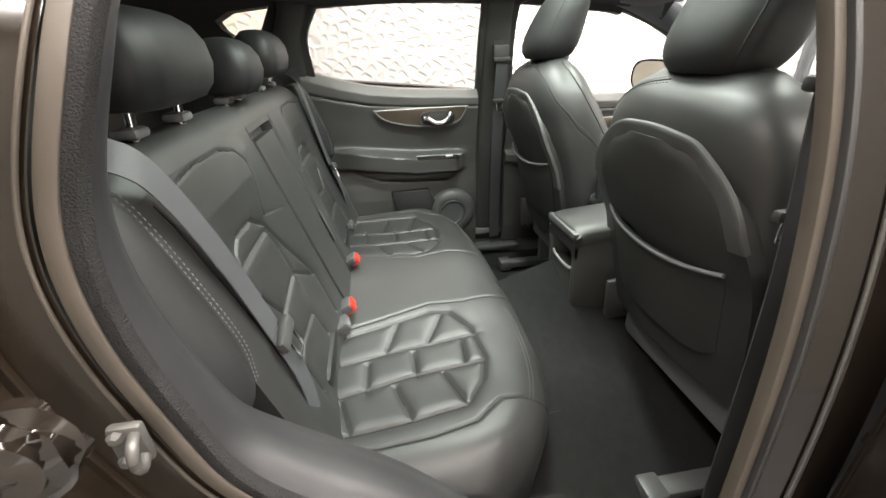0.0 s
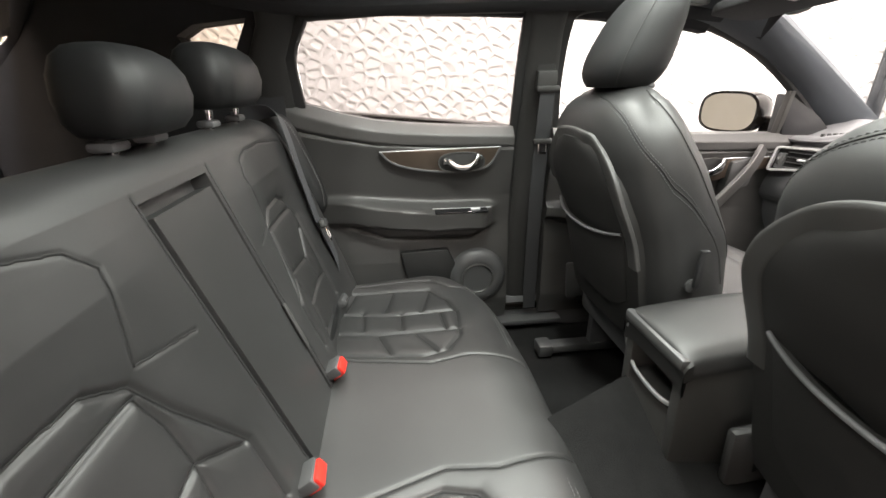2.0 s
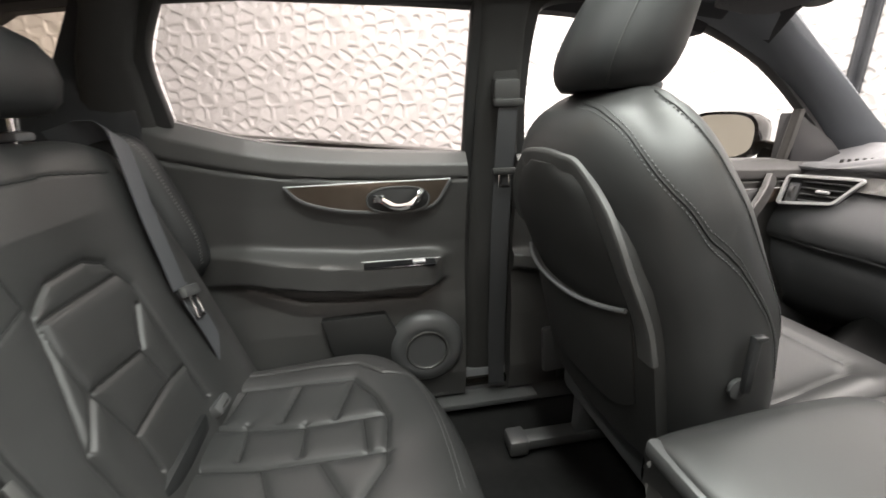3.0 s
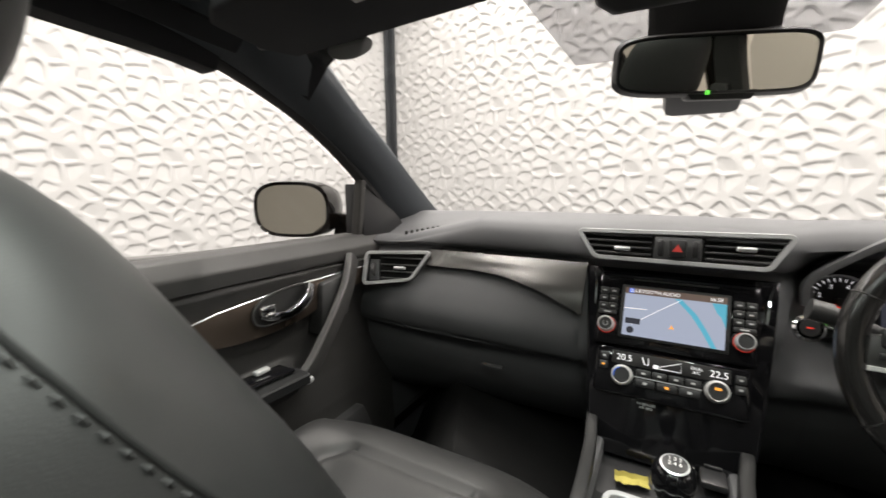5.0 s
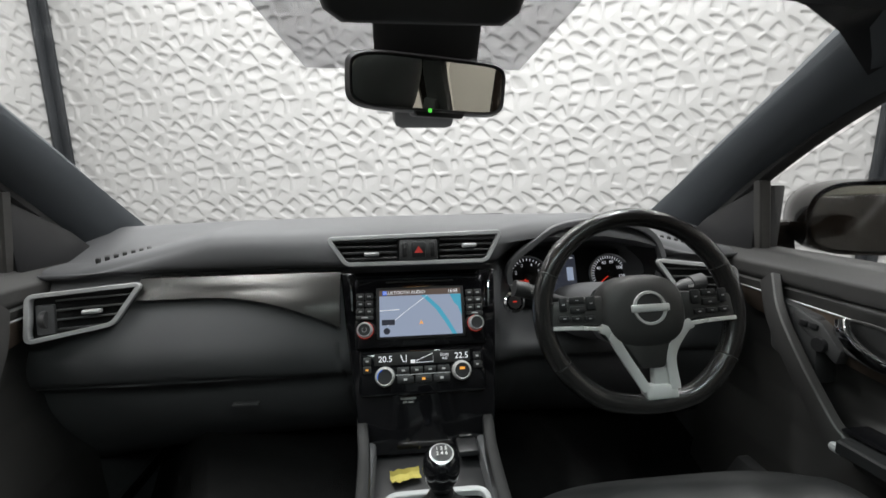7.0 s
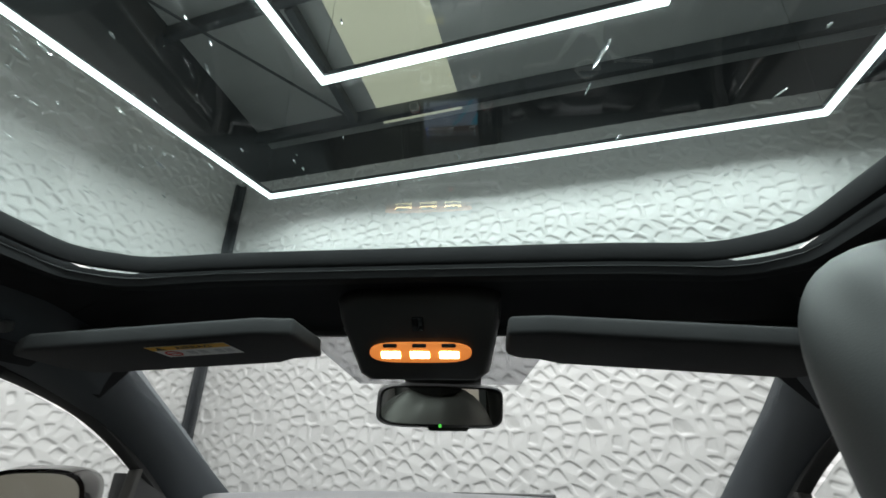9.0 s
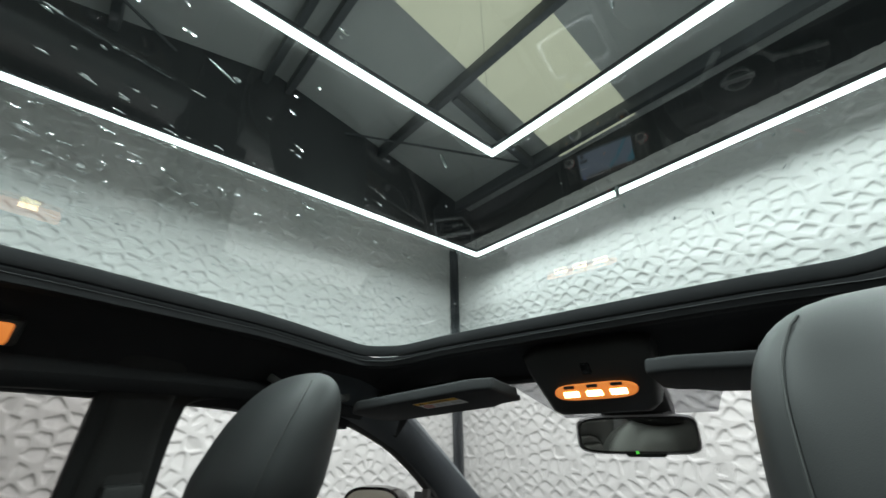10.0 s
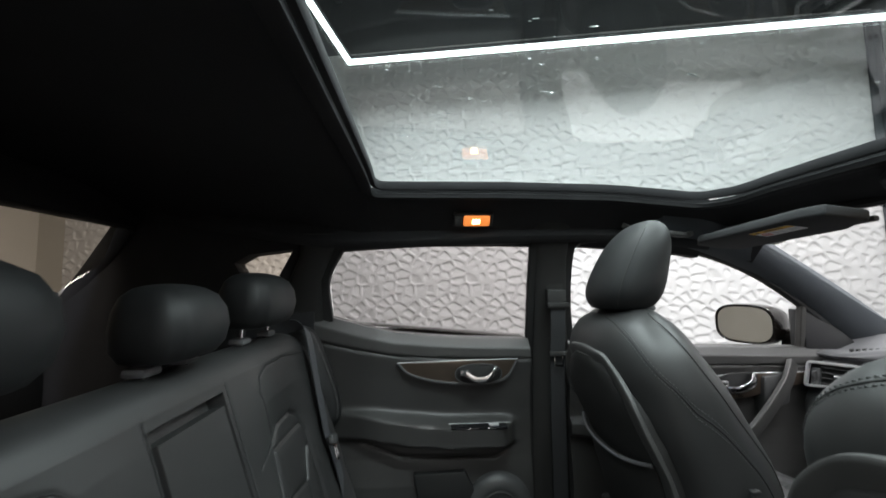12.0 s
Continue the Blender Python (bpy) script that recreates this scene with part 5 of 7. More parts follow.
stack = empty("centre_stack", "piano black centre stack with a map screen and knobs", "control panel", at=(CX, 1.5, 0.85))
part("stack_panel", on_stack(prism([(-0.152, 0.040), (0.150, 0.040), (0.145, -0.06), (0.132, -0.215), (0.122, -0.29), (-0.112, -0.29), (-0.122, -0.215), (-0.142, -0.06)], -0.004, 0.05, "y", 0.004)), GLOSS, stack, "piano black panel")
for sx in (-1, 1):
    part("chrome_edge", on_stack(tube([(sx * 0.140 + 0.002, -0.006, 0.034), (sx * 0.132 + 0.002, -0.010, 0.008), (sx * 0.130 + 0.002, -0.008, -0.035)], 0, 8, flat=(0.002, 0.0035), up=(0, 1, 0))), CHROME, stack)
unit = part("radio_unit", on_stack(rbox((0.0, -0.008, -0.040), (0.248, 0.018, 0.135), 0.010)), GLOSS, stack, "glossy black radio unit")
part("disc_slot", on_stack(rbox((0.0, -0.0175, 0.016), (0.130, 0.003, 0.003), 0.0008)), BLACK_PRINT_SHADE, unit)
part("display_bezel", on_stack(rbox((0.0, -0.0178, -0.043), (0.166, 0.003, 0.096), 0.003)), BLACK_PRINT_SHADE, unit)
scr = part("screen", on_stack(rbox((0.0, -0.0200, -0.043), (0.154, 0.002, 0.086), 0.0008, 1)), SCREEN, unit, "lit map screen")
part("title_bar", on_stack(rbox((0.0, -0.0214, -0.0055), (0.154, 0.0006, 0.011), 0)), SCREEN_BAR, scr)
part("river", on_stack(prism([(0.002, -0.0115), (0.012, -0.0115), (0.036, -0.035), (0.052, -0.060), (0.066, -0.086), (0.058, -0.086), (0.044, -0.062), (0.028, -0.038)], -0.0216, -0.0212, "y")), WATER, scr)
part("lake", on_stack(prism([(0.056, -0.0115), (0.077, -0.0115), (0.077, -0.052), (0.070, -0.034), (0.064, -0.028)], -0.0216, -0.0212, "y")), WATER, scr)
part("road_line", on_stack(tube([(-0.062, -0.0212, -0.066), (-0.02, -0.0212, -0.035), (0.012, -0.0212, -0.0125)], 0.0005, 6)), WHITELED, scr)
part("road_line", on_stack(tube([(-0.077, -0.0212, -0.038), (-0.04, -0.0212, -0.037)], 0.0007, 6)), WHITELED, scr)
part("map_arrow", on_stack(prism([(-0.004, -0.066), (0.0, -0.058), (0.004, -0.066), (0.0, -0.064)], -0.0219, -0.0212, "y")), ORANGELED, scr)
part("map_button", on_stack(rbox((-0.061, -0.0215, -0.060), (0.024, 0.0007, 0.010), 0)), SCREENDARK, scr)
part("compass", on_stack(lathe([(0.0, 0.0), (0.006, 0.0), (0.006, 0.0006), (0.0, 0.0006)], 20, Matrix.Translation((-0.064, -0.0213, -0.076)) @ pose(0, 0, 0, 90, 0, 0))), SCREENDARK, scr)
part("icon", on_stack(rbox((-0.067, -0.0219, -0.0055), (0.008, 0.0006, 0.008), 0)), SCREENBLUE, scr)
FACE = ST @ pose(0, 0, 0, 90, 0, 0)
text("BLUETOOTH AUDIO", 0.0085, FACE @ Matrix.Translation((-0.030, -0.0055, 0.0220)), WHITELED, "title_text", scr, 0.0002)
text("16:58", 0.0085, FACE @ Matrix.Translation((0.062, -0.0055, 0.0220)), WHITELED, "clock_text", scr, 0.0002)


def key(x, z, w=0.015, h=0.013, mark=0.006, out=-0.019):
    k = part("key", on_stack(rbox((x, out, z), (w, 0.005, h), 0.0018)), BUTTON, unit)
    part("key_mark", on_stack(rbox((x, out - 0.0027, z), (mark, 0.0005, 0.0022), 0)), SILVERPRINT, k)


for zc in (-0.010, -0.024, -0.038):
    for xc in (-0.112, -0.096):
        key(xc, zc)
    for xc in (0.094, 0.110):
        key(xc, zc)
key(-0.104, -0.049, 0.031, 0.008, 0.012)
key(0.102, -0.049, 0.031, 0.008, 0.012)


def dial(x, z, r, parent, ring_mat=PALE, glow=REDLED, name="rotary_knob"):
    at = ST @ Matrix.Translation((x, -0.016, z)) @ pose(0, 0, 0, 90, 0, 0)
    k = part(name, lathe([(0, 0.018), (r * 0.72, 0.018), (r * 0.80, 0.016), (r * 0.80, 0.0), (0, 0)], 28, at), BUTTON, parent)
    part("knob_ring", lathe([(r * 0.74, 0.018), (r * 0.80, 0.0195), (r * 0.98, 0.014), (r, 0.002), (r * 0.86, 0.0), (r * 0.74, 0.012)], 32, at), ring_mat, k, "chrome ring")
    part("glow_ring", lathe([(r * 1.01, 0.0), (r * 1.07, 0.0), (r * 1.06, 0.0018), (r * 1.02, 0.0018)], 32, at), glow, k, "thin lit ring")
    return k


k1 = dial(-0.104, -0.072, 0.0145, unit)
dial(0.103, -0.068, 0.0145, unit)
part("power_mark", on_stack(tube([(-0.104 + 0.004 * math.cos(a), -0.0345, -0.072 + 0.004 * math.sin(a)) for a in np.linspace(2.2, 7.2, 14)], 0.0005, 6)), SILVERPRINT, k1)

clim = part("climate_panel", on_stack(rbox((0.0, -0.008, -0.150), (0.232, 0.016, 0.082), 0.012)), GLOSS, stack, "climate control panel")
part("climate_display", on_stack(rbox((0.0, -0.0165, -0.126), (0.176, 0.002, 0.022), 0.002)), BLACK_PRINT_SHADE, clim)
text("20.5", 0.015, FACE @ Matrix.Translation((-0.068, -0.126, 0.0178)), WHITELED, "temperature_text", clim, 0.0002)
text("22.5", 0.015, FACE @ Matrix.Translation((0.072, -0.126, 0.0178)), WHITELED, "temperature_text", clim, 0.0002)
text("DUAL\nA/C", 0.0065, FACE @ Matrix.Translation((0.041, -0.126, 0.0178)), WHITELED, "mode_text", clim, 0.0002)
part("fan_bar", on_stack(tube([(-0.012, -0.0178, -0.134), (0.019, -0.0178, -0.134), (0.019, -0.0178, -0.119), (-0.012, -0.0178, -0.131), (-0.012, -0.0178, -0.134)], 0.0005, 6)), WHITELED, clim)
part("fan_mark", on_stack(rbox((-0.018, -0.0178, -0.132), (0.008, 0.0006, 0.006), 0)), WHITELED, clim)
part("seat_mark", on_stack(tube([(-0.040, -0.0178, -0.120), (-0.036, -0.0178, -0.131), (-0.030, -0.0178, -0.132), (-0.030, -0.0178, -0.120)], 0.0008, 6)), WHITELED, clim)
d1 = dial(-0.069, -0.156, 0.0175, clim, PALE, BUTTON, "temperature_knob")
d2 = dial(0.070, -0.152, 0.0175, clim, PALE, BUTTON, "temperature_knob")
part("dual_mark", on_stack(rbox((0.070, -0.0352, -0.148), (0.009, 0.0006, 0.004), 0)), ORANGELED, d2)
part("blue_arc", on_stack(tube([(-0.069 + 0.0125 * math.cos(a), -0.0342, -0.156 + 0.0125 * math.sin(a)) for a in np.linspace(1.9, 3.4, 12)], 0.0007, 6)), SCREENBLUE, d1)
for i in range(4):
    kk = part("key", on_stack(rbox((-0.036 + 0.0245 * i, -0.0175, -0.147), (0.0225, 0.005, 0.012), 0.002)), BUTTON, clim)
    part("key_mark", on_stack(rbox((-0.036 + 0.0245 * i, -0.0203, -0.147), (0.006, 0.0005, 0.003), 0)), SILVERPRINT, kk)
for i in range(3):
    kk = part("key", on_stack(rbox((-0.0325 + 0.033 * i, -0.0175, -0.163), (0.031, 0.005, 0.013), 0.002)), BUTTON, clim)
    part("key_mark", on_stack(rbox((-0.0325 + 0.033 * i, -0.0203, -0.163), (0.006, 0.0006, 0.004), 0)), ORANGELED if i == 1 else SILVERPRINT, kk)
part("chrome_line", on_stack(rbox((0.0, -0.0185, -0.1545), (0.10, 0.003, 0.0015), 0)), SATIN, clim)
for sx, on in ((-1, ORANGELED), (1, REDLED)):
    for z, mt in ((-0.128, REDLED), (-0.143, on)):
        kk = part("key", on_stack(rbox((sx * 0.101, -0.0165, z), (0.015, 0.004, 0.014), 0.002)), BUTTON, clim)
        part("key_mark", on_stack(rbox((sx * 0.101, -0.0188, z), (0.005, 0.0005, 0.003), 0)), mt if (sx < 0 and z < -0.14) else SILVERPRINT, kk)
text("PASSENGER\nAIR BAG", 0.0055, FACE @ Matrix.Translation((-0.028, -0.200, 0.0050)), SILVERPRINT, "airbag_text", stack, 0.0002)

# ---- lower console with the gear lever ----
cons = empty("centre_console", "black floor console with padded sides and a gear lever", "console", at=(CX, 1.2, 0.6))


def console_side(sx):
    pth = smooth_path([(CX + sx * 0.118, 1.47, 0.752), (CX + sx * 0.112, 1.41, 0.750), (CX + sx * 0.104, 1.34, 0.745), (CX + sx * 0.098, 1.20, 0.745), (CX + sx * 0.098, 1.05, 0.752), (CX + sx * 0.098, 0.98, 0.76)], 40)
    return tube(pth, 0, 12, flat=(0.010, 0.020), up=(0, 0, 1))


for sx in (-1, 1):
    part("padded_side", console_side(sx), LEATHER3, cons, "stitched leather pad")
    part("side_panel", join(rbox((CX + sx * 0.100, 1.22, 0.59), (0.022, 0.50, 0.30), 0.008)), PLASTIC, cons)
part("tray", join(rbox((CX, 1.46, 0.70), (0.20, 0.06, 0.10), 0.01), rbox((CX, 1.36, 0.705), (0.20, 0.16, 0.012), 0.004), rbox((CX, 1.20, 0.706), (0.19, 0.22, 0.012), 0.004)), BUTTON, cons)
part("gear_surround", moved(ring_bar(ring_of([(-0.078, -0.075), (0.078, -0.075), (0.072, 0.082), (-0.072, 0.082)], 0.022), 0.005, 0.006, pose(0, 0, 0)), Matrix.Translation((CX + 0.008, 1.225, 0.722)) @ pose(0, 0, 0, -90 + 180, 0, 0)), SATIN, cons, "satin silver gear surround")
boot = []
for z, a, b, y in ((0.718, 0.070, 0.072, 1.228), (0.730, 0.058, 0.058, 1.228), (0.742, 0.052, 0.046, 1.228), (0.757, 0.034, 0.032, 1.228), (0.772, 0.022, 0.022, 1.229), (0.785, 0.016, 0.016, 1.230)):
    boot.append([(x * 1.0, yy, zz) for x, yy, zz in superring(CX + 0.010, y, z, a, b, 28, 0.7)])
part("gear_boot", loft(boot), LEATHER2, cons, "black leather gear boot")
lever = part("gear_knob", lathe([(0.0, -0.052), (0.011, -0.052), (0.012, -0.040), (0.0125, -0.030), (0.017, -0.018), (0.0235, 0.0), (0.0255, 0.014), (0.0235, 0.027), (0.017, 0.035), (0.008, 0.038), (0, 0.0385)], 32, Matrix.Translation((CX + 0.010, 1.232, 0.812)) @ pose(0, 0, 0, 12, 0, 0)), GLOSS, cons, "glossy black gear knob with a white shift pattern")
KN = Matrix.Translation((CX + 0.010, 1.232, 0.812)) @ pose(0, 0, 0, 12, 0, 0)
part("shift_plate", lathe([(0.0, 0.0395), (0.010, 0.0385), (0.0140, 0.0368), (0.0142, 0.0374), (0.010, 0.0393), (0.0, 0.0400)], 28, KN), BUTTON, lever)
part("plate_ring", lathe([(0.0138, 0.0366), (0.0160, 0.0358), (0.0162, 0.0366), (0.0140, 0.0378)], 32, KN), SATIN, lever, "thin silver ring")
part("knob_collar", lathe([(0.0125, -0.046), (0.0150, -0.046), (0.0155, -0.040), (0.0150, -0.034), (0.0125, -0.034)], 28, KN), CHROME, lever, "chrome collar")
text("1 3 5\n2 4 6", 0.0075, KN @ Matrix.Translation((0, 0, 0.0412)), WHITE_PLASTIC, "gear_numbers", lever, 0.0003)
part("brake_switch", join(rbox((CX + 0.070, 1.40, 0.732), (0.036, 0.06, 0.012), 0.004), rbox((CX + 0.070, 1.415, 0.740), (0.024, 0.020, 0.006), 0.002)), BUTTON, cons)
part("brake_lamp", rbox((CX + 0.066, 1.424, 0.744), (0.012, 0.006, 0.002), 0), REDLED, cons, "small red light")
part("socket", lathe([(0.0, 0.0), (0.014, 0.0), (0.014, 0.006), (0.010, 0.008), (0.0, 0.004)], 20, Matrix.Translation((CX - 0.01, 1.432, 0.725)) @ pose(0, 0, 0, 80, 0, 0)), PLASTIC_HARD, cons)
rp = np.random.RandomState(3)
Px, Py = np.meshgrid(np.linspace(-0.024, 0.024, 9), np.linspace(-0.011, 0.011, 5), indexing="ij")
Pz = 0.004 + 0.0035 * rp.rand(9, 5) + 0.006 * (Py / 0.011) ** 2
thing("note_paper", moved(pane_sheet(Px + 0.002 * rp.rand(9, 5), Py + 0.003 * rp.rand(9, 5), Pz, (0, 0, 0.0006)), Matrix.Translation((CX - 0.040, 1.345, 0.712)) @ pose(0, 0, 0, 12, 0, 12)), PAPER, "crumpled yellow paper slip lying in the console tray", "paper", angle=15)

# armrest box at the rear of the console
AX = CX + 0.012
arm = empty("armrest_box", "black armrest box with rear air outlets between the front seats", "armrest", at=(AX, 0.85, 0.5))
xs_ = np.linspace(-0.092, 0.092, 25)
pr = np.array(smooth_path([(0.655, 0.770), (0.652, 0.795), (0.668, 0.808), (0.72, 0.816), (0.85, 0.826), (0.96, 0.822), (0.985, 0.80), (0.985, 0.77)], 60))
X, I = np.meshgrid(xs_, np.arange(len(pr)), indexing="ij")
gr = grooves(X, pr[I, 0], [[(-0.10, 0.728), (0.10, 0.728)], [(-0.074, 0.73), (-0.074, 0.97)]], 0.003, 0.004)
part("lid", sheet(X + AX, pr[I, 0], pr[I, 1] + gr - 0.016 * np.abs(X / 0.092) ** 5, (0, 0, -0.03)), LEATHER, arm, "black leather armrest lid", 55)
for x0_, x1_ in ((AX - 0.088, AX - 0.062), (AX + 0.062, AX + 0.088)):
    part("side_panel", prism([(0.672, 0.36), (0.655, 0.785), (0.985, 0.785), (1.02, 0.40)], x0_, x1_, "x", 0.006), PLASTIC_DOOR, arm)
part("rear_panel", rbox((AX, 0.69, 0.515), (0.15, 0.05, 0.31), 0.008), PLASTIC_DOOR, arm)
part("box_core", rbox((AX, 0.80, 0.56), (0.13, 0.16, 0.40), 0.006), PLASTIC_DOOR, arm)
part("rear_recess", rbox((AX, 0.735, 0.725), (0.128, 0.03, 0.10), 0.004), BLACK_PRINT_SHADE, arm, "dark open cubby")
part("recess_trim", tube(smooth_path([(AX - 0.084, 0.656, 0.775), (AX - 0.087, 0.660, 0.735), (AX - 0.080, 0.664, 0.700), (AX - 0.045, 0.664, 0.676), (AX + 0.03, 0.664, 0.674), (AX + 0.078, 0.664, 0.692)], 40), 0, 8, flat=(0.0045, 0.003), up=(0, 1, 0)), SATIN, arm, "thin silver trim line")
part("rear_band", rbox((AX, 0.655, 0.787), (0.176, 0.018, 0.024), 0.006), PLASTIC_HARD, arm)

# ---- instruments and steering ----
inst = empty("instrument_cluster", "black instrument cluster with two round dials and a colour display", "instrument panel", at=(0.33, 1.6, 0.99))
IC = Matrix.Translation((0.345, 1.618, 0.974)) @ pose(0, 0, 0, -22, 0, 0)
IF = IC @ pose(0, 0, 0, 90, 0, 0)
part("cluster_face", moved(rbox((0, 0.012, 0), (0.33, 0.02, 0.125), 0.02), IC), BLACK_PRINT_SHADE, inst)


# Black lining added so the dial recess looks as dark as in shade.
ARCH = smooth_path([(0.188, 0.985), (0.190, 1.025), (0.245, 1.074), (0.290, 1.099), (0.365, 1.108), (0.440, 1.098), (0.488, 1.072), (0.512, 1.022), (0.505, 0.97)], 44)
liner = [[(x, y, 0.99 + (z - 0.99) * k) for x, z in ARCH] for y, k in ((1.538, 1.0), (1.575, 0.93), (1.640, 0.80))]
part("hood_shade", pane_sheet(*[np.array([[p[c] + (0.345 - p[0]) * (0.0, 0.06, 0.16)[i] if c == 0 else p[c] for p in ring] for i, ring in enumerate(liner)]) for c in range(3)], (0, 0.006, 0.004)), BLACK_PRINT_SHADE, inst, "black lining added for the hood's shade", 60)
part("hood_lip", tube([(x, 1.536, z) for x, z in ARCH], 0, 10, flat=(0.006, 0.009), up=(0, 1, 0)), PLASTIC, inst, "soft edge of the hood")


def gauge(x, r, marks, labels):
    g = part("dial", lathe([(0, 0.0), (r, 0.0), (r, 0.004), (0, 0.004)], 40, IF @ Matrix.Translation((x, 0, 0.0))), BLACK_PRINT_SHADE, inst)
    part("dial_rim", lathe([(r * 0.97, 0.002), (r * 1.04, 0.002), (r * 1.03, 0.012), (r * 0.985, 0.012)], 48, IF @ Matrix.Translation((x, 0, 0.0))), SATIN, g, "silver rim")
    for i in range(marks):
        a = radians(225 - 270 * i / (marks - 1))
        part("tick", moved(rbox((0, r * 0.85, 0), (0.0014, r * 0.13, 0.0006), 0), IF @ Matrix.Translation((x, 0, 0.0052)) @ pose(0, 0, 0, 0, 0, math.degrees(a) - 90)), WHITELED, g)
    for a, t in labels:
        text(t, 0.010, IF @ Matrix.Translation((x + r * 0.62 * math.cos(radians(a)), r * 0.62 * math.sin(radians(a)), 0.0055)), WHITELED, "dial_number", g, 0.0002)
    part("needle", moved(rbox((0, r * 0.38, 0), (0.0022, r * 0.8, 0.001), 0), IF @ Matrix.Translation((x, 0, 0.008)) @ pose(0, 0, 0, 0, 0, 128)), REDLED, g)
    part("needle_cap", lathe([(0, 0.004), (0.008, 0.004), (0.007, 0.012), (0, 0.013)], 18, IF @ Matrix.Translation((x, 0, 0))), BUTTON, g)
    return g


gauge(-0.094, 0.046, 25, ((160, "2"), (115, "3"), (70, "4"), (25, "5")))
gauge(0.096, 0.046, 33, ((150, "40"), (112, "60"), (75, "80"), (30, "100"), (-10, "120")))
disp = part("trip_display", moved(rbox((-0.012, -0.002, 0.006), (0.062, 0.004, 0.082), 0.003), IC), SCREENDARK, inst, "small colour display")
part("car_picture", moved(join(rbox((0.004, -0.0045, 0.004), (0.015, 0.001, 0.030), 0.004)), IC), SCREEN, disp)
part("display_line", moved(rbox((-0.010, -0.0045, 0.040), (0.046, 0.0008, 0.002), 0), IC), WHITELED, disp)
part("display_line", moved(rbox((-0.006, -0.0045, -0.034), (0.014, 0.0008, 0.004), 0), IC), ORANGELED, disp)
for x, z, mt in ((-0.112, -0.010, REDLED), (-0.098, -0.010, REDLED), (-0.115, -0.042, GREEN)):
    part("warning_lamp", moved(rbox((x, -0.0065, z), (0.008, 0.0008, 0.006), 0), IC), mt, inst)
part("start_button", lathe([(0, 0.014), (0.013, 0.014), (0.014, 0.011), (0.0145, 0.0), (0.0205, 0.0), (0.0205, 0.010), (0.0165, 0.013), (0.0155, 0.006)], 32, Matrix.Translation((0.187, 1.502, 0.956)) @ pose(0, 0, 0, 68, 0, 0)), CHROME, inst, "chrome ringed start button")
part("start_face", lathe([(0, 0.0145), (0.0125, 0.0145), (0.0135, 0.0125), (0, 0.0125)], 28, Matrix.Translation((0.187, 1.502, 0.956)) @ pose(0, 0, 0, 68, 0, 0)), BUTTON, inst)
part("start_mark", moved(rbox((0, 0, 0.0148), (0.008, 0.002, 0.0006), 0), Matrix.Translation((0.187, 1.502, 0.956)) @ pose(0, 0, 0, 68, 0, 0)), REDLED, inst)
part("column_shroud", moved(loft([superring(0.345, 0, 0, 0.055, 0.05, 24, 0.7), superring(0.345, 0, 0.10, 0.062, 0.055, 24, 0.7), superring(0.345, 0, 0.17, 0.06, 0.05, 24, 0.7)]), Matrix.Translation((0, 1.395, 0.965)) @ pose(0, 0, 0, -106, 0, 0)), PLASTIC, inst)

wheel = empty("steering_wheel", "black leather flat-bottomed steering wheel with silver spokes", "steering wheel", at=(0.340, 1.36, 0.99))
SW = Matrix.Translation((0.331, 1.316, 0.997)) @ pose(0, 0, 0, -18, -2.4, -3.6) @ Matrix.Scale(0.858, 4)     # x across, z up the wheel, -y to the driver
rim = []
for k in range(96):
    a = 2 * math.pi * k / 96
    x, z = 0.172 * math.cos(a), 0.168 * math.sin(a)
    if z < -0.148:
        z = -0.148 - (abs(z) - 0.148) * 0.65
    rim.append((x, 0.0, z))
rr = [0.0175 if (abs(p[0]) > 0.12 or p[2] < 0) else 0.0165 for p in rim]
rim_part = part("rim", moved(tube(rim, rr, 16, True, up=(0, 1, 0)), SW), RIMLEATHER, wheel, "worn shiny black leather rim", 70)
for a in (25, 155, 212, 328):
    x, z = 0.172 * math.cos(radians(a)), 0.168 * math.sin(radians(a))
    part("rim_seam", moved(lathe([(0.0176, -0.001), (0.0183, 0.0), (0.0176, 0.001)], 18, Matrix.Translation((x, 0, z)) @ pose(0, 0, 0, 0, -a, 0)), SW), BLACK_PRINT_SHADE, rim_part)
ins = [(x * 0.897, -0.004, z * 0.892) for x, _, z in rim]
for sl in (slice(84, 96), slice(52, 66), slice(78, 92)):
    seg = [SW @ Vector(p) for p in ins[sl]]
    stitches(seg, DARKTHREAD, "stitching", rim_part, step=0.006, long=0.004, r=0.0008)
hub = part("airbag_cover", moved(loft([[(x, y, z) for x, z in [(0.074 * math.copysign(abs(math.cos(t)) ** 0.75, math.cos(t)), 0.062 * math.copysign(abs(math.sin(t)) ** 0.75, math.sin(t)) * (1.0 if math.sin(t) > 0 else 1.05)) for t in np.linspace(0, 2 * math.pi, 40, endpoint=False)]] for y in (0.02,)] + [[(f * x, y, f * z) for x, z in [(0.074 * math.copysign(abs(math.cos(t)) ** 0.75, math.cos(t)), 0.062 * math.copysign(abs(math.sin(t)) ** 0.75, math.sin(t)) * (1.0 if math.sin(t) > 0 else 1.05)) for t in np.linspace(0, 2 * math.pi, 40, endpoint=False)]] for f, y in ((1.0, -0.008), (0.97, -0.018), (0.88, -0.026), (0.6, -0.031), (0.2, -0.033))]), SW), PLASTIC_DOOR, wheel, "black airbag cover", 60)
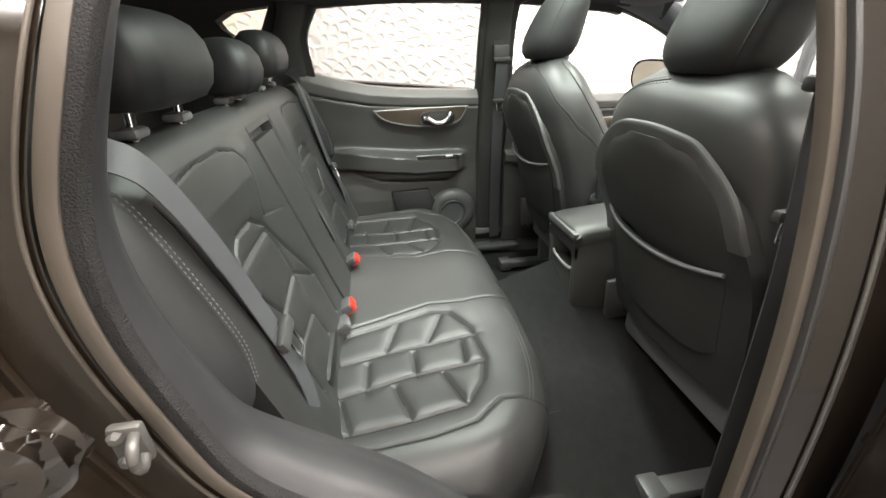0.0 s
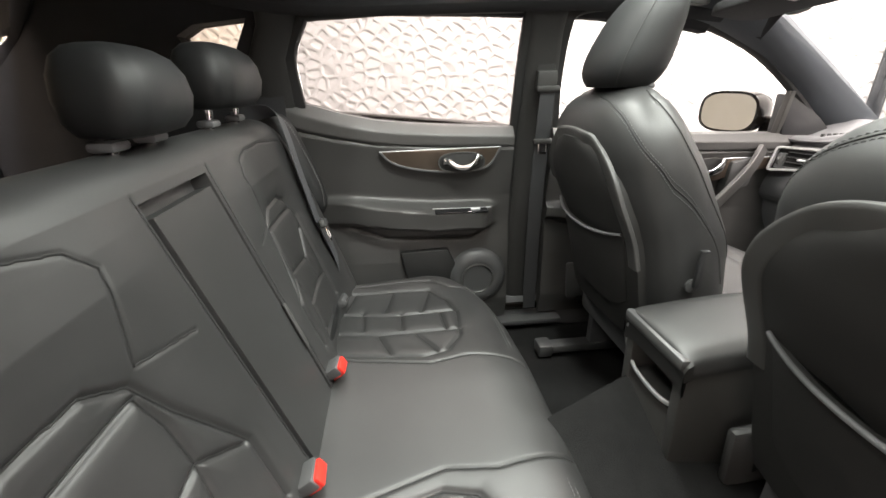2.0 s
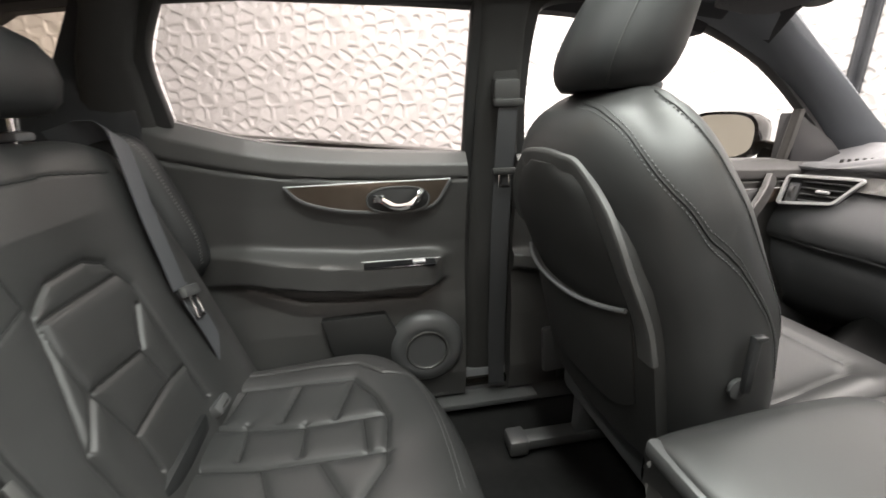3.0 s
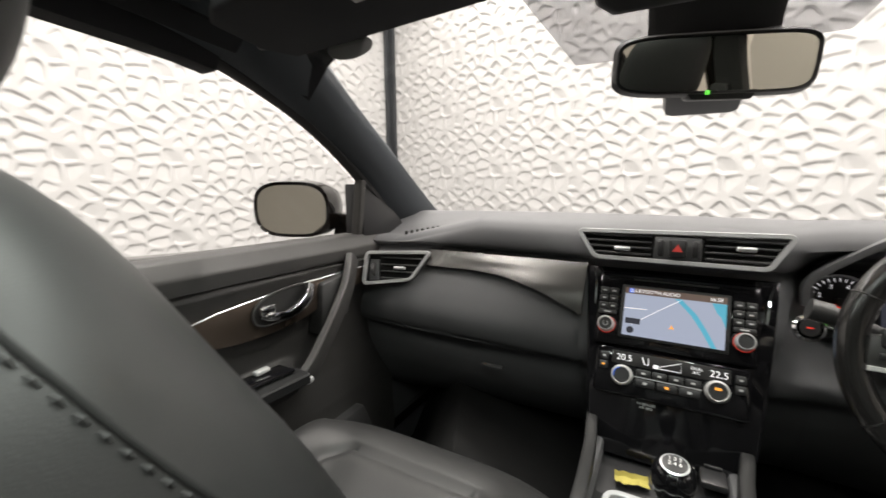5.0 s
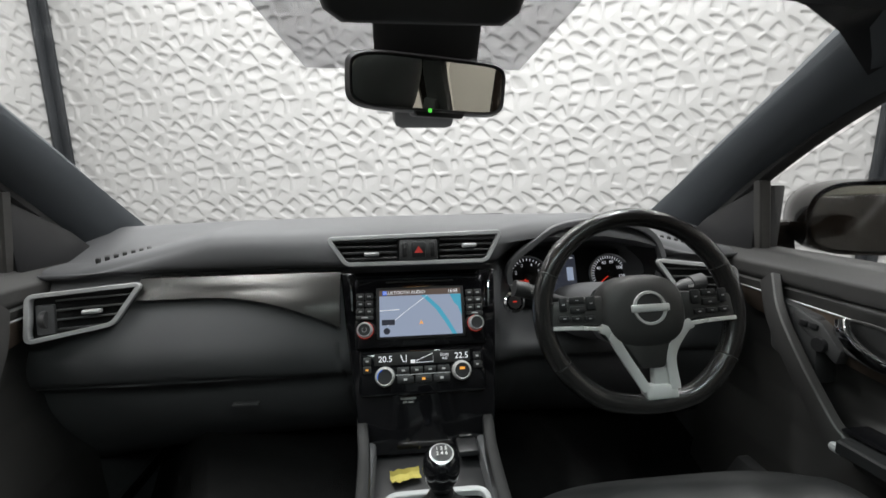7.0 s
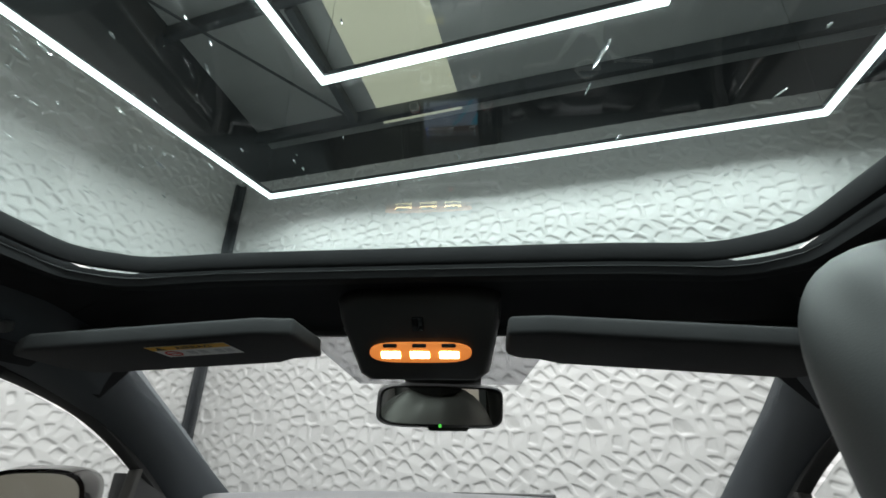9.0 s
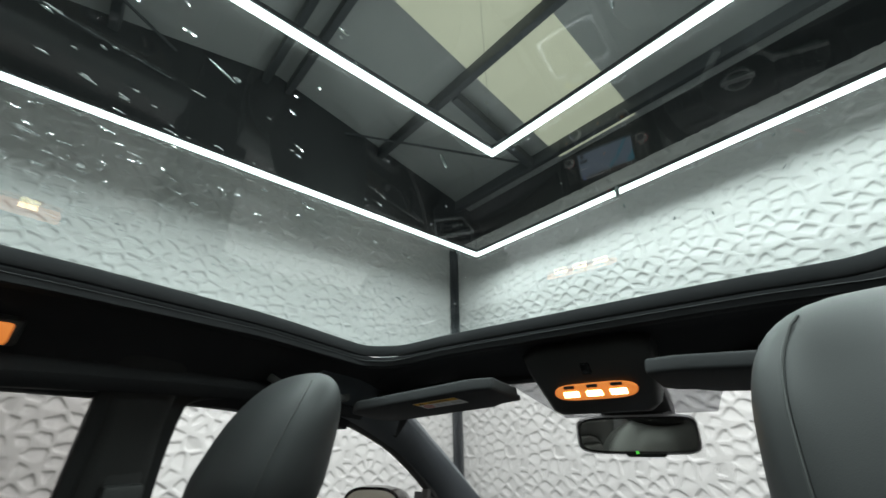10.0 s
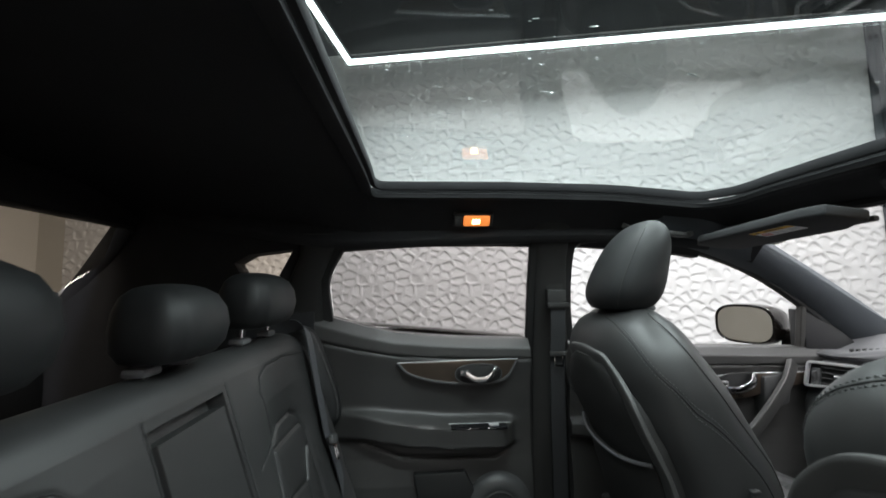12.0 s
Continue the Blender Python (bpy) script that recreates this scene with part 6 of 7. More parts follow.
part("badge_ring", moved(lathe([(0.0235, 0.0), (0.0295, 0.0), (0.0285, 0.005), (0.0245, 0.005)], 36, Matrix.Translation((0.004, -0.0305, 0.004)) @ pose(0, 0, 0, 90, 0, 0)), SW), PALE, hub, "chrome badge ring")
part("badge_bar", moved(rbox((0.004, -0.0345, 0.004), (0.066, 0.005, 0.013), 0.002), SW), PALE, hub, "chrome badge bar")
part("lower_cover", moved(prism([(-0.046, -0.050), (0.040, -0.050), (0.026, -0.098), (-0.016, -0.098)], -0.022, 0.012, "y", 0.006), SW), PLASTIC_DOOR, wheel)
for sx in (-1, 1):
    arm_ = part("spoke", moved(prism([(sx * 0.066, 0.030), (sx * 0.158, 0.022), (sx * 0.162, -0.020), (sx * 0.066, -0.022)], -0.018, 0.014, "y", 0.007), SW), PLASTIC_DOOR, wheel)
    for x, z, w, h in ((0.092, 0.018, 0.016, 0.024), (0.116, 0.024, 0.026, 0.012), (0.116, 0.008, 0.026, 0.012), (0.140, 0.018, 0.014, 0.024), (0.096, -0.008, 0.018, 0.009), (0.118, -0.007, 0.018, 0.009), (0.140, -0.006, 0.018, 0.009)):
        kk = part("wheel_key", moved(rbox((sx * x, -0.0195, z), (w, 0.006, h), 0.002), SW), BUTTON, arm_)
        part("key_mark", moved(rbox((sx * x, -0.0227, z), (0.005, 0.0004, 0.0016), 0), SW), SILVERPRINT, kk)
    part("spoke_line", moved(tube(smooth_path([(sx * 0.160, -0.016, -0.022), (sx * 0.11, -0.018, -0.024), (sx * 0.080, -0.019, -0.027)], 16), 0, 8, flat=(0.0035, 0.004), up=(0, 1, 0)), SW), PALE, wheel, "thin silver line")
    part("spoke_trim", moved(tube(smooth_path([(sx * 0.080, -0.019, -0.026), (sx * 0.064, -0.019, -0.036), (sx * 0.040 - 0.002, -0.018, -0.078), (sx * 0.025 + 0.015, -0.016, -0.134)], 30), 0, 8, flat=(0.0085, 0.004), up=(0, 1, 0)), SW), PALE, wheel, "pale silver spoke trim")
part("lower_spoke", moved(prism([(-0.016, -0.126), (0.044, -0.126), (0.046, -0.150), (-0.010, -0.152)], -0.018, 0.006, "y", 0.005), SW), PALE, wheel, "pale silver lower spoke")
part("lower_spoke_leg", moved(prism([(0.008, -0.100), (0.036, -0.088), (0.040, -0.130), (0.006, -0.130)], -0.012, 0.006, "y", 0.004), SW), PALE, wheel)


def stalk(sx):
    e = thing("control_stalk", tube(smooth_path([(0.345 + sx * 0.05, 1.445, 0.965), (0.345 + sx * 0.11, 1.435, 0.985), (0.345 + sx * 0.155, 1.43, 1.000)], 12), [0.008] * 6 + [0.0095] * 4 + [0.013] * 4, 12), PLASTIC_HARD, "black control stalk behind the steering wheel", "control stalk", "column stalks")
    x = 0.345 + sx * 0.165
    part("stalk_end", tube([(x - sx * 0.012, 1.43, 1.001), (x + sx * 0.012, 1.43, 1.006)], 0.0145, 16), PLASTIC_HARD, e)
    part("stalk_mark", rbox((x - sx * 0.02, 1.4155, 1.001), (0.010, 0.001, 0.004), 0), SILVERPRINT, e)


stalk(-1)
stalk(1)
for px in (0.20, 0.31, 0.42):
    e = thing("pedal", rbox((px, 1.82, 0.52), (0.055, 0.02, 0.07), 0.006), BLACK_RUBBER, "black rubber faced foot pedal", "pedal", "foot pedals")
    part("pedal_arm", tube([(px, 1.83, 0.54), (px, 1.93, 0.70)], 0.008, 8), PLASTIC, e)


# ---- doors ----
def door_x(z):
    """Inner face of the door panel on the left, by height."""
    return -interp(z, [0.40, 0.50, 0.66, 0.74, 0.80, 0.88, 0.97, 1.00, 1.045, 1.075, 1.105, 1.125], [0.69, 0.672, 0.675, 0.690, 0.695, 0.692, 0.678, 0.672, 0.662, 0.664, 0.690, 0.715])


def sill_z(y):
    """Lower edge of the side windows."""
    return interp(y, [-0.20, -0.054, 0.05, 0.145, 0.25, 0.351, 0.576, 0.75, 0.9, 1.2, 1.5, 1.6], [1.235, 1.176, 1.145, 1.124, 1.113, 1.106, 1.097, 1.085, 1.065, 1.058, 1.049, 1.045])


def win_top_rear(y):
    return interp(y, [-0.09, -0.03, 0.215, 0.58], [1.375, 1.382, 1.397, 1.404])


def door_panel(y0, y1, arm_y, arm_z, arm_out=0.085, low=0.0, thick=0.016, soft_edge=0.010, taper=0.035):
    ys = np.linspace(y0, y1, 150)
    ts = np.linspace(0, 1, 150)
    Yg, T = np.meshgrid(ys, ts, indexing="ij")
    top = sill_z(Yg) - low
    Zg = 0.42 + (top - 0.42) * T
    # features keep their height below the sill
    Zf = np.where(T > 0.5, Zg + (1.104 - top) * (T - 0.5) / 0.5, Zg)
    Xg = door_x(Zf)
    a0, a1 = arm_y
    on = 1 / (1 + np.exp(-(Yg - a0) / taper)) * (1 / (1 + np.exp((Yg - a1) / 0.010)))
    az = arm_z + 0.020 * np.clip((a0 + 0.25 - Yg) / 0.25, 0, 1)
    shelf = np.exp(-np.clip(np.abs(Zf - (az - 0.022)) - thick, 0, 9) ** 2 / soft_edge ** 2) * on
    Xg = Xg + arm_out * shelf
    low = np.exp(-((Zf - 0.60) / 0.09) ** 4)
    Xg = Xg - 0.006 * low
    g = grooves(Yg, Zf, [[(y0, 1.036), (y1, 1.042)]], 0.0035, 0.008)
    g += grooves(Yg, Zf, [[(a0 - 0.02, 0.79), (a0 + 0.1, 0.745), (a1 - 0.05, 0.735), (a1, 0.76)]], 0.004, 0.006)
    Xg = Xg + g * 0.9
    return sheet(Xg, Yg, Zg, (-0.06, 0, 0))


def leaf(points, lo, hi, bev=0.003):
    return prism(points, lo, hi, "x", bev)


def pull_handle(e, y, z, x, front=1):
    """Chrome inner door handle in its dark cup; front is the sense of the free end."""
    cup_pts = [(y + 0.072 * math.copysign(abs(math.cos(t)) ** 0.8, math.cos(t)), z + 0.030 * math.copysign(abs(math.sin(t)) ** 0.8, math.sin(t))) for t in np.linspace(0, 2 * math.pi, 32, endpoint=False)]
    cup = part("handle_cup", prism(cup_pts, x - 0.004, x + 0.0035, "x", 0.001), BLACK_PRINT_SHADE, e, "dark recessed cup")
    part("cup_rim", tube([(x + 0.004, a, b) for a, b in cup_pts], 0, 8, True, flat=(0.002, 0.002), up=(1, 0, 0)), BACKFRAME, cup)
    hp = smooth_path([(x + 0.006, y - 0.056, z + 0.004), (x + 0.014, y - 0.040, z + 0.004), (x + 0.018, y - 0.010, z - 0.012), (x + 0.022, y + 0.022, z - 0.010), (x + 0.022, y + 0.044, z + 0.006), (x + 0.016, y + 0.054, z + 0.022)], 30)
    if front < 0:
        hp = [(p[0], 2 * y - p[1], p[2]) for p in hp]
    part("door_handle", tube(hp, 0, 12, flat=(0.0085, 0.006), up=(1, 0, 0)), CHROME, e, "chrome inner door handle")
    part("lock_tab", moved(rbox((0, 0, 0), (0.012, 0.030, 0.018), 0.005), Matrix.Translation((x + 0.010, y - 0.044 * front, z + 0.006))), CHROME, e, "chrome lock tab")


def left_rear_door():
    e = empty("door_1", "closed rear door with black panel and bronze decor wedge", "car door", kind="structure", at=(-0.70, 0.25, 0.75))
    part("door_panel", door_panel(-0.22, 0.572, (0.06, 0.500), 0.838, 0.075, 0.0, 0.026, 0.013, 0.055), PLASTIC_DOOR, e, "", 50)
    xw = -0.661
    wedge = smooth_path([(0.155, 1.033), (0.19, 1.000), (0.26, 0.978), (0.36, 0.966), (0.45, 0.968), (0.495, 0.985), (0.530, 1.037)], 30)
    part("decor_wedge", leaf([(p[0], p[1]) for p in wedge], xw - 0.035, xw - 0.002, 0.002), DECOR, e, "bronze grey metallic wedge")
    part("wedge_edge", tube([(xw - 0.002, p[0], p[1]) for p in wedge], 0, 8, flat=(0.004, 0.003), up=(1, 0, 0)), PLASTIC_HARD, e)
    part("wedge_line", tube([(xw - 0.001, 0.155, 1.034), (xw - 0.001, 0.34, 1.037), (xw - 0.001, 0.530, 1.039)], 0.0018, 8), SATIN, e)
    pull_handle(e, 0.405, 0.996, xw + 0.001)
    part("switch_plate", moved(rbox((0, 0, 0), (0.030, 0.17, 0.006), 0.003), Matrix.Translation((-0.632, 0.40, 0.847)) @ pose(0, 0, 0, 0, 12, 0)), GLOSS, e)
    part("window_switch", moved(rbox((0, 0.045, 0.006), (0.014, 0.03, 0.006), 0.002), Matrix.Translation((-0.632, 0.40, 0.847)) @ pose(0, 0, 0, 0, 12, 0)), SATIN, e)
    part("switch_line", tube([(-0.646, 0.31, 0.853), (-0.646, 0.50, 0.851)], 0.0015, 6), SATIN, e)
    sp = part("speaker_grille", lathe([(0.0, 0.010), (0.045, 0.010), (0.052, 0.011), (0.060, 0.015), (0.070, 0.0155), (0.084, 0.012), (0.094, 0.005), (0.102, -0.006), (0.106, -0.02), (0.0, -0.03)], 48, Matrix.Translation((-0.668, 0.462, 0.592)) @ pose(0, 0, 0, 0, 90, 0)), PLASTIC_HARD, e, "round speaker grille")
    part("speaker_ring", lathe([(0.050, 0.012), (0.053, 0.016), (0.057, 0.014), (0.056, 0.010)], 40, Matrix.Translation((-0.668, 0.462, 0.592)) @ pose(0, 0, 0, 0, 90, 0)), PLASTIC_DOOR, sp)
    # A solid black slab carries the open pocket's shade as colour.
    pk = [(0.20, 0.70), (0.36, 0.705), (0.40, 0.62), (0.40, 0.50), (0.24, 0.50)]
    part("door_pocket", leaf(pk, -0.70, -0.664, 0.006), BLACK_PRINT_SHADE, e, "black slab for the bottle pocket's shade")
    win = [(y, float(sill_z(y)) - 0.01) for y in np.linspace(-0.05, 0.572, 16)] + [(0.572, 1.408), (0.2, 1.401), (-0.008, 1.388), (-0.055, 1.294)]
    pane = prism([(y, z) for y, z in win], -0.002, 0.002, "x")
    for v in pane.verts:
        v.co.x += sx_at(v.co.z) - 0.022
    part("window_pane", pane, GLASS_DOOR, e, "lightly tinted door glass")
    up = smooth_path([(sx_at(1.17) + 0.005, -0.062, 1.165), (sx_at(1.29) + 0.005, -0.066, 1.294), (sx_at(1.39) + 0.005, -0.014, 1.394)], 20)
    part("frame_rear", tube(up, 0, 10, flat=(0.016, 0.012), up=(1, 0, 0.3)), BLACK_RUBBER, e)
    part("frame_top", tube([(sx_at(float(win_top_rear(y)) + 0.008) + 0.004, y, float(win_top_rear(y)) + 0.008) for y in np.linspace(-0.02, 0.585, 14)], 0, 10, flat=(0.014, 0.012), up=(1, 0, 0.3)), BLACK_RUBBER, e)
    part("frame_front", tube([(sx_at(z) + 0.004, 0.580, z) for z in np.linspace(0.42, 1.410, 20)], 0, 10, flat=(0.012, 0.014), up=(1, 0, 0.3)), BLACK_RUBBER, e)
    part("outer_skin", prism([(-0.25, 0.42), (0.60, 0.42), (0.60, 1.09), (-0.05, 1.15), (-0.25, 1.2)], -0.90, -0.80, "x", 0.02), BODY, e, "black painted skin")
    return e


left_rear_door()


def front_window_poly(low=0.0):
    top = [(0.704, 1.350), (0.728, 1.394), (0.83, 1.404), (0.95, 1.397), (1.06, 1.376), (1.18, 1.343), (1.303, 1.297), (1.42, 1.237), (1.515, 1.178)]
    return [(0.722, 1.085 - low)] + top + [(1.515, 1.048 - low)] + [(y, float(sill_z(y)) - low) for y in (1.3, 1.1, 0.9)]


def front_door(s):
    left = s < 0
    e = empty("door_2" if left else "door_3", "closed front door with black panel and chrome handle", "car door", kind="structure", at=(s * 0.70, 1.1, 0.75))

    def P(name, bm, m, label="", parent=None, angle=38):
        if name in shift:
            moved(bm, Matrix.Translation(shift[name]))
        return part(name, bm if left else mirrored(bm), m, parent or e, label, angle)
    shift = {k: (0, -0.062, -0.034) for k in ("handle_cup", "cup_rim", "door_handle", "lock_tab")}
    shift.update({k: (0, 0.0, -0.045) for k in ("decor_wedge", "wedge_line")})
    shift.update({k: (0, -0.058, -0.006) for k in ("mirror_switch", "switch_knob", "switch_key")})
    shift.update({"grab_plate": (0, -0.035, -0.02)})
    shift.update({k: (0, -0.018, 0.022) for k in ("grab_pull", "pull_foot", "armrest_cap", "switch_plate", "window_switch")})
    if not left:
        pod = P("mirror_switch", prism([(1.345, 0.905), (1.43, 0.955), (1.425, 0.975), (1.375, 0.965), (1.34, 0.93)], -0.672, -0.648, "x", 0.006), PLASTIC_HARD, "mirror adjuster pod")
        P("switch_knob", lathe([(0, 0.006), (0.011, 0.006), (0.0125, 0.002), (0.0125, 0), (0, 0)], 20, Matrix.Translation((-0.648, 1.372, 0.930)) @ pose(0, 0, 0, 0, 90, 0)), BUTTON, "", pod)
        for yy in (1.385, 1.403):
            P("switch_key", rbox((-0.647, yy, 0.956), (0.006, 0.013, 0.010), 0.002), BUTTON, "", pod)
    P("door_panel", door_panel(0.70, 1.60, (0.74, 1.245), 0.82, 0.075, 0.0), PLASTIC_DOOR, "", None, 50)
    xw = -0.664
    wedge = smooth_path([(0.985, 0.990), (1.05, 0.958), (1.16, 0.940), (1.28, 0.945), (1.36, 0.965), (1.42, 0.975), (1.48, 0.985), (1.50, 1.018)], 30) + [np.array((1.25, 1.018)), np.array((1.10, 1.008))]
    P("decor_wedge", leaf([(p[0], p[1]) for p in wedge], xw - 0.035, xw - 0.001, 0.002), DECOR, "bronze grey metallic wedge")
    P("wedge_line", tube([(xw, 0.985, 0.992), (xw, 1.10, 1.010), (xw, 1.25, 1.020), (xw, 1.50, 1.020)], 0.0014, 8), SATIN)
    # handle with its cup
    y, z, x = 1.295, 0.980, xw + 0.001
    cup_pts = [(y + 0.072 * math.copysign(abs(math.cos(t)) ** 0.8, math.cos(t)), z + 0.031 * math.copysign(abs(math.sin(t)) ** 0.8, math.sin(t)) + 0.1 * 0.072 * math.cos(t)) for t in np.linspace(0, 2 * math.pi, 32, endpoint=False)]
    cup = P("handle_cup", prism(cup_pts, x - 0.004, x + 0.0035, "x", 0.001), BLACK_PRINT_SHADE, "dark recessed cup")
    P("cup_rim", tube([(x + 0.004, a, b) for a, b in cup_pts], 0, 8, True, flat=(0.002, 0.002), up=(1, 0, 0)), BACKFRAME, "", cup)
    hp = smooth_path([(x + 0.006, y - 0.056, z - 0.006), (x + 0.014, y - 0.040, z - 0.012), (x + 0.018, y - 0.006, z - 0.016), (x + 0.022, y + 0.024, z - 0.004), (x + 0.022, y + 0.044, z + 0.012), (x + 0.016, y + 0.054, z + 0.030)], 30)
    P("door_handle", tube(hp, 0, 12, flat=(0.0085, 0.006), up=(1, 0, 0)), CHROME, "chrome inner door handle")
    P("lock_tab", rbox((x + 0.010, y - 0.046, z + 0.002), (0.012, 0.034, 0.020), 0.006), CHROME, "chrome lock tab")
    # grab pull from the wedge down to the armrest
    P("grab_pull", tube(smooth_path([(-0.655, 1.445, 0.985), (-0.632, 1.40, 0.93), (-0.618, 1.34, 0.87), (-0.612, 1.275, 0.805), (-0.612, 1.25, 0.785)], 30), 0, 12, flat=(0.019, 0.009), up=(1, 0.2, 0)), PLASTIC_DOOR, "slanting grab handle")
    P("grab_plate", leaf([(1.36, 0.985), (1.46, 1.00), (1.44, 0.90), (1.35, 0.87)], xw - 0.03, xw + 0.014, 0.008), PLASTIC_HARD)
    P("pull_foot", rbox((-0.612, 1.245, 0.780), (0.036, 0.022, 0.014), 0.006), SATIN, "silver end cap")
    P("armrest_cap", tube(smooth_path([(-0.612, 0.75, 0.830), (-0.610, 0.90, 0.812), (-0.610, 1.05, 0.802), (-0.612, 1.235, 0.792)], 24), 0, 12, flat=(0.028, 0.012), up=(0, 0, 1)), LEATHER2, "padded armrest top")
    sw = P("switch_plate", moved(rbox((0, 0, 0), (0.045, 0.14 if left else 0.20, 0.006), 0.003), Matrix.Translation((-0.628, 1.15, 0.815)) @ pose(0, 0, 0, -4, 0, 0)), GLOSS)
    for k in range(1 if left else 4):
        P("window_switch", rbox((-0.636 + 0.022 * (k % 2), 1.17 - 0.05 * (k // 2), 0.823), (0.014, 0.030, 0.008), 0.003), SATIN, "", sw)
    # sail panel in the front corner of the window
    P("sail_panel", prism([(1.508, 1.035), (1.508, 1.176), (1.64, 1.10), (1.71, 1.04)], -0.745, -0.685, "x", 0.006), ARCHTRIM)
    P("sail_edge", tube([(-0.705, 1.503, 1.035), (-0.685, 1.503, 1.185)], 0, 8, flat=(0.010, 0.012), up=(1, 0, 0)), STEEL)
    poly = front_window_poly(0.01)
    pane = prism(poly, -0.002, 0.002, "x")
    for v in pane.verts:
        v.co.x += sx_at(v.co.z) - 0.022
    P("window_pane", pane, GLASS, "clear door glass")
    edge = [(sx_at(zz) + 0.002, yy, zz) for yy, zz in [(0.722, 1.05), (0.700, 1.2), (0.696, 1.35), (0.720, 1.402), (0.83, 1.413), (0.95, 1.406), (1.06, 1.385), (1.18, 1.352), (1.303, 1.306), (1.42, 1.246), (1.53, 1.175), (1.64, 1.10)]]
    P("window_frame", tube(smooth_path(edge, 60), 0, 10, flat=(0.013, 0.012), up=(1, 0, 0.3)), BLACK_RUBBER)
    P("outer_skin", prism([(0.62, 0.42), (1.75, 0.42), (1.75, 1.00), (0.62, 1.08)], -0.90, -0.80, "x", 0.02), BODY, "black painted skin")
    pk = [(0.85, 0.60), (1.45, 0.62), (1.50, 0.50), (0.80, 0.48)]
    P("door_pocket", leaf(pk, -0.70, -0.655, 0.008), PLASTIC_HARD, "lower door bin")
    return e


front_door(-1)
front_door(1)


def door_mirror(s):
    e = empty("door_mirror", "black door mirror with wet rain-specked glass", "wing mirror", "door mirrors", at=(s * 0.88, 1.5, 1.08))

    def ring(y, a, b, x=0.0):
        return [(-0.895 + x + a * math.copysign(abs(math.cos(t)) ** 0.62, math.cos(t)), y, 1.075 + b * math.copysign(abs(math.sin(t)) ** 0.7, math.sin(t))) for t in np.linspace(0, 2 * math.pi, 40, endpoint=False)]

    def P(name, bm, m, label="", parent=None):
        bmm = moved(bm, Matrix.Translation((-0.911, 1.484, 1.106)) @ pose(0, 0, 0, 0, 0, 16) @ Matrix.Translation((0.895, -1.47, -1.075)))
        return part(name, bmm if s < 0 else mirrored(bmm), m, parent or e, label)
    P("housing", loft([ring(1.470, 0.108, 0.068), ring(1.462, 0.115, 0.075), ring(1.50, 0.118, 0.078), ring(1.55, 0.108, 0.070), ring(1.585, 0.082, 0.052), ring(1.60, 0.04, 0.03)]), BODY, "glossy black housing")
    P("mirror_pane", loft([ring(1.4655, 0.104, 0.066), ring(1.463, 0.104, 0.066)]), MIRROR, "mirror glass")
    P("mirror_arm", tube([(-0.80, 1.53, 1.03), (-0.72, 1.56, 1.015)], 0, 10, flat=(0.035, 0.02), up=(0, 1, 0)), BODY)


door_mirror(-1)
door_mirror(1)

# front belts on the centre pillars
for s in (-1, 1):
    e = empty("front_seat_belt", "grey-black webbing belt hanging on the centre pillar", "seat belt", "front seat belts", at=(s * 0.63, 0.65, 0.9))

    def P(name, bm, m, label=""):
        return part(name, bm if s < 0 else mirrored(bm), m, e, label)
    P("belt_guide", join(rbox((-0.640, 0.652, 1.225), (0.026, 0.062, 0.060), 0.008), rbox((-0.622, 0.652, 1.205), (0.018, 0.070, 0.018), 0.006)), BACKPANEL, "belt height adjuster")
    P("adjuster_cover", rbox((-0.650, 0.650, 1.31), (0.020, 0.060, 0.14), 0.008), BACKPANEL)
    P("strap", tube(smooth_path([(-0.622, 0.652, 1.20), (-0.632, 0.652, 1.12), (-0.652, 0.652, 0.95), (-0.668, 0.655, 0.60), (-0.672, 0.66, 0.45)], 30), 0, 8, flat=(0.023, 0.0013), up=(1, 0, 0.2)), WEBBING_SHADED)
    P("tongue_grip", rbox((-0.634, 0.652, 1.055), (0.014, 0.060, 0.016), 0.005), BACKPANEL)
    P("tongue", join(rbox((-0.632, 0.640, 1.035), (0.003, 0.005, 0.032), 0.001), rbox((-0.632, 0.664, 1.035), (0.003, 0.005, 0.032), 0.001), rbox((-0.632, 0.652, 1.020), (0.003, 0.028, 0.007), 0.001)), CHROME)

# ---- open right rear doorway ----
def jamb_line(off=0.0):
    """Rear edge of the doorway, from the roof down round the wheel arch to the sill."""
    return smooth_path([(0.620, 0.035 - off, 1.405), (0.665, 0.020 - off, 1.365), (0.710, 0.008 - off, 1.315), (0.755, -0.004 - off, 1.250), (0.772, -0.030 - off, 1.165), (0.780, -0.030 - off, 1.09), (0.782, -0.010 - off, 1.00), (0.784, 0.014 - off * 0.8, 0.935 - off * 0.4), (0.786, 0.062 - off * 0.5, 0.880 - off * 0.8), (0.786, 0.165 - off * 0.3, 0.795 - off), (0.786, 0.29 - off * 0.3, 0.65 - off), (0.786, 0.39, 0.50 - off), (0.786, 0.46, 0.44 - off)], 84)


def jamb_front(off=0.0):
    return smooth_path([(0.610, 0.550 + off, 1.405), (0.660, 0.556 + off, 1.30), (0.700, 0.562 + off, 1.18), (0.725, 0.565 + off, 1.05), (0.742, 0.565 + off, 0.90), (0.752, 0.565 + off, 0.68), (0.765, 0.545 + off, 0.52), (0.776, 0.48 + off, 0.44)], 49)


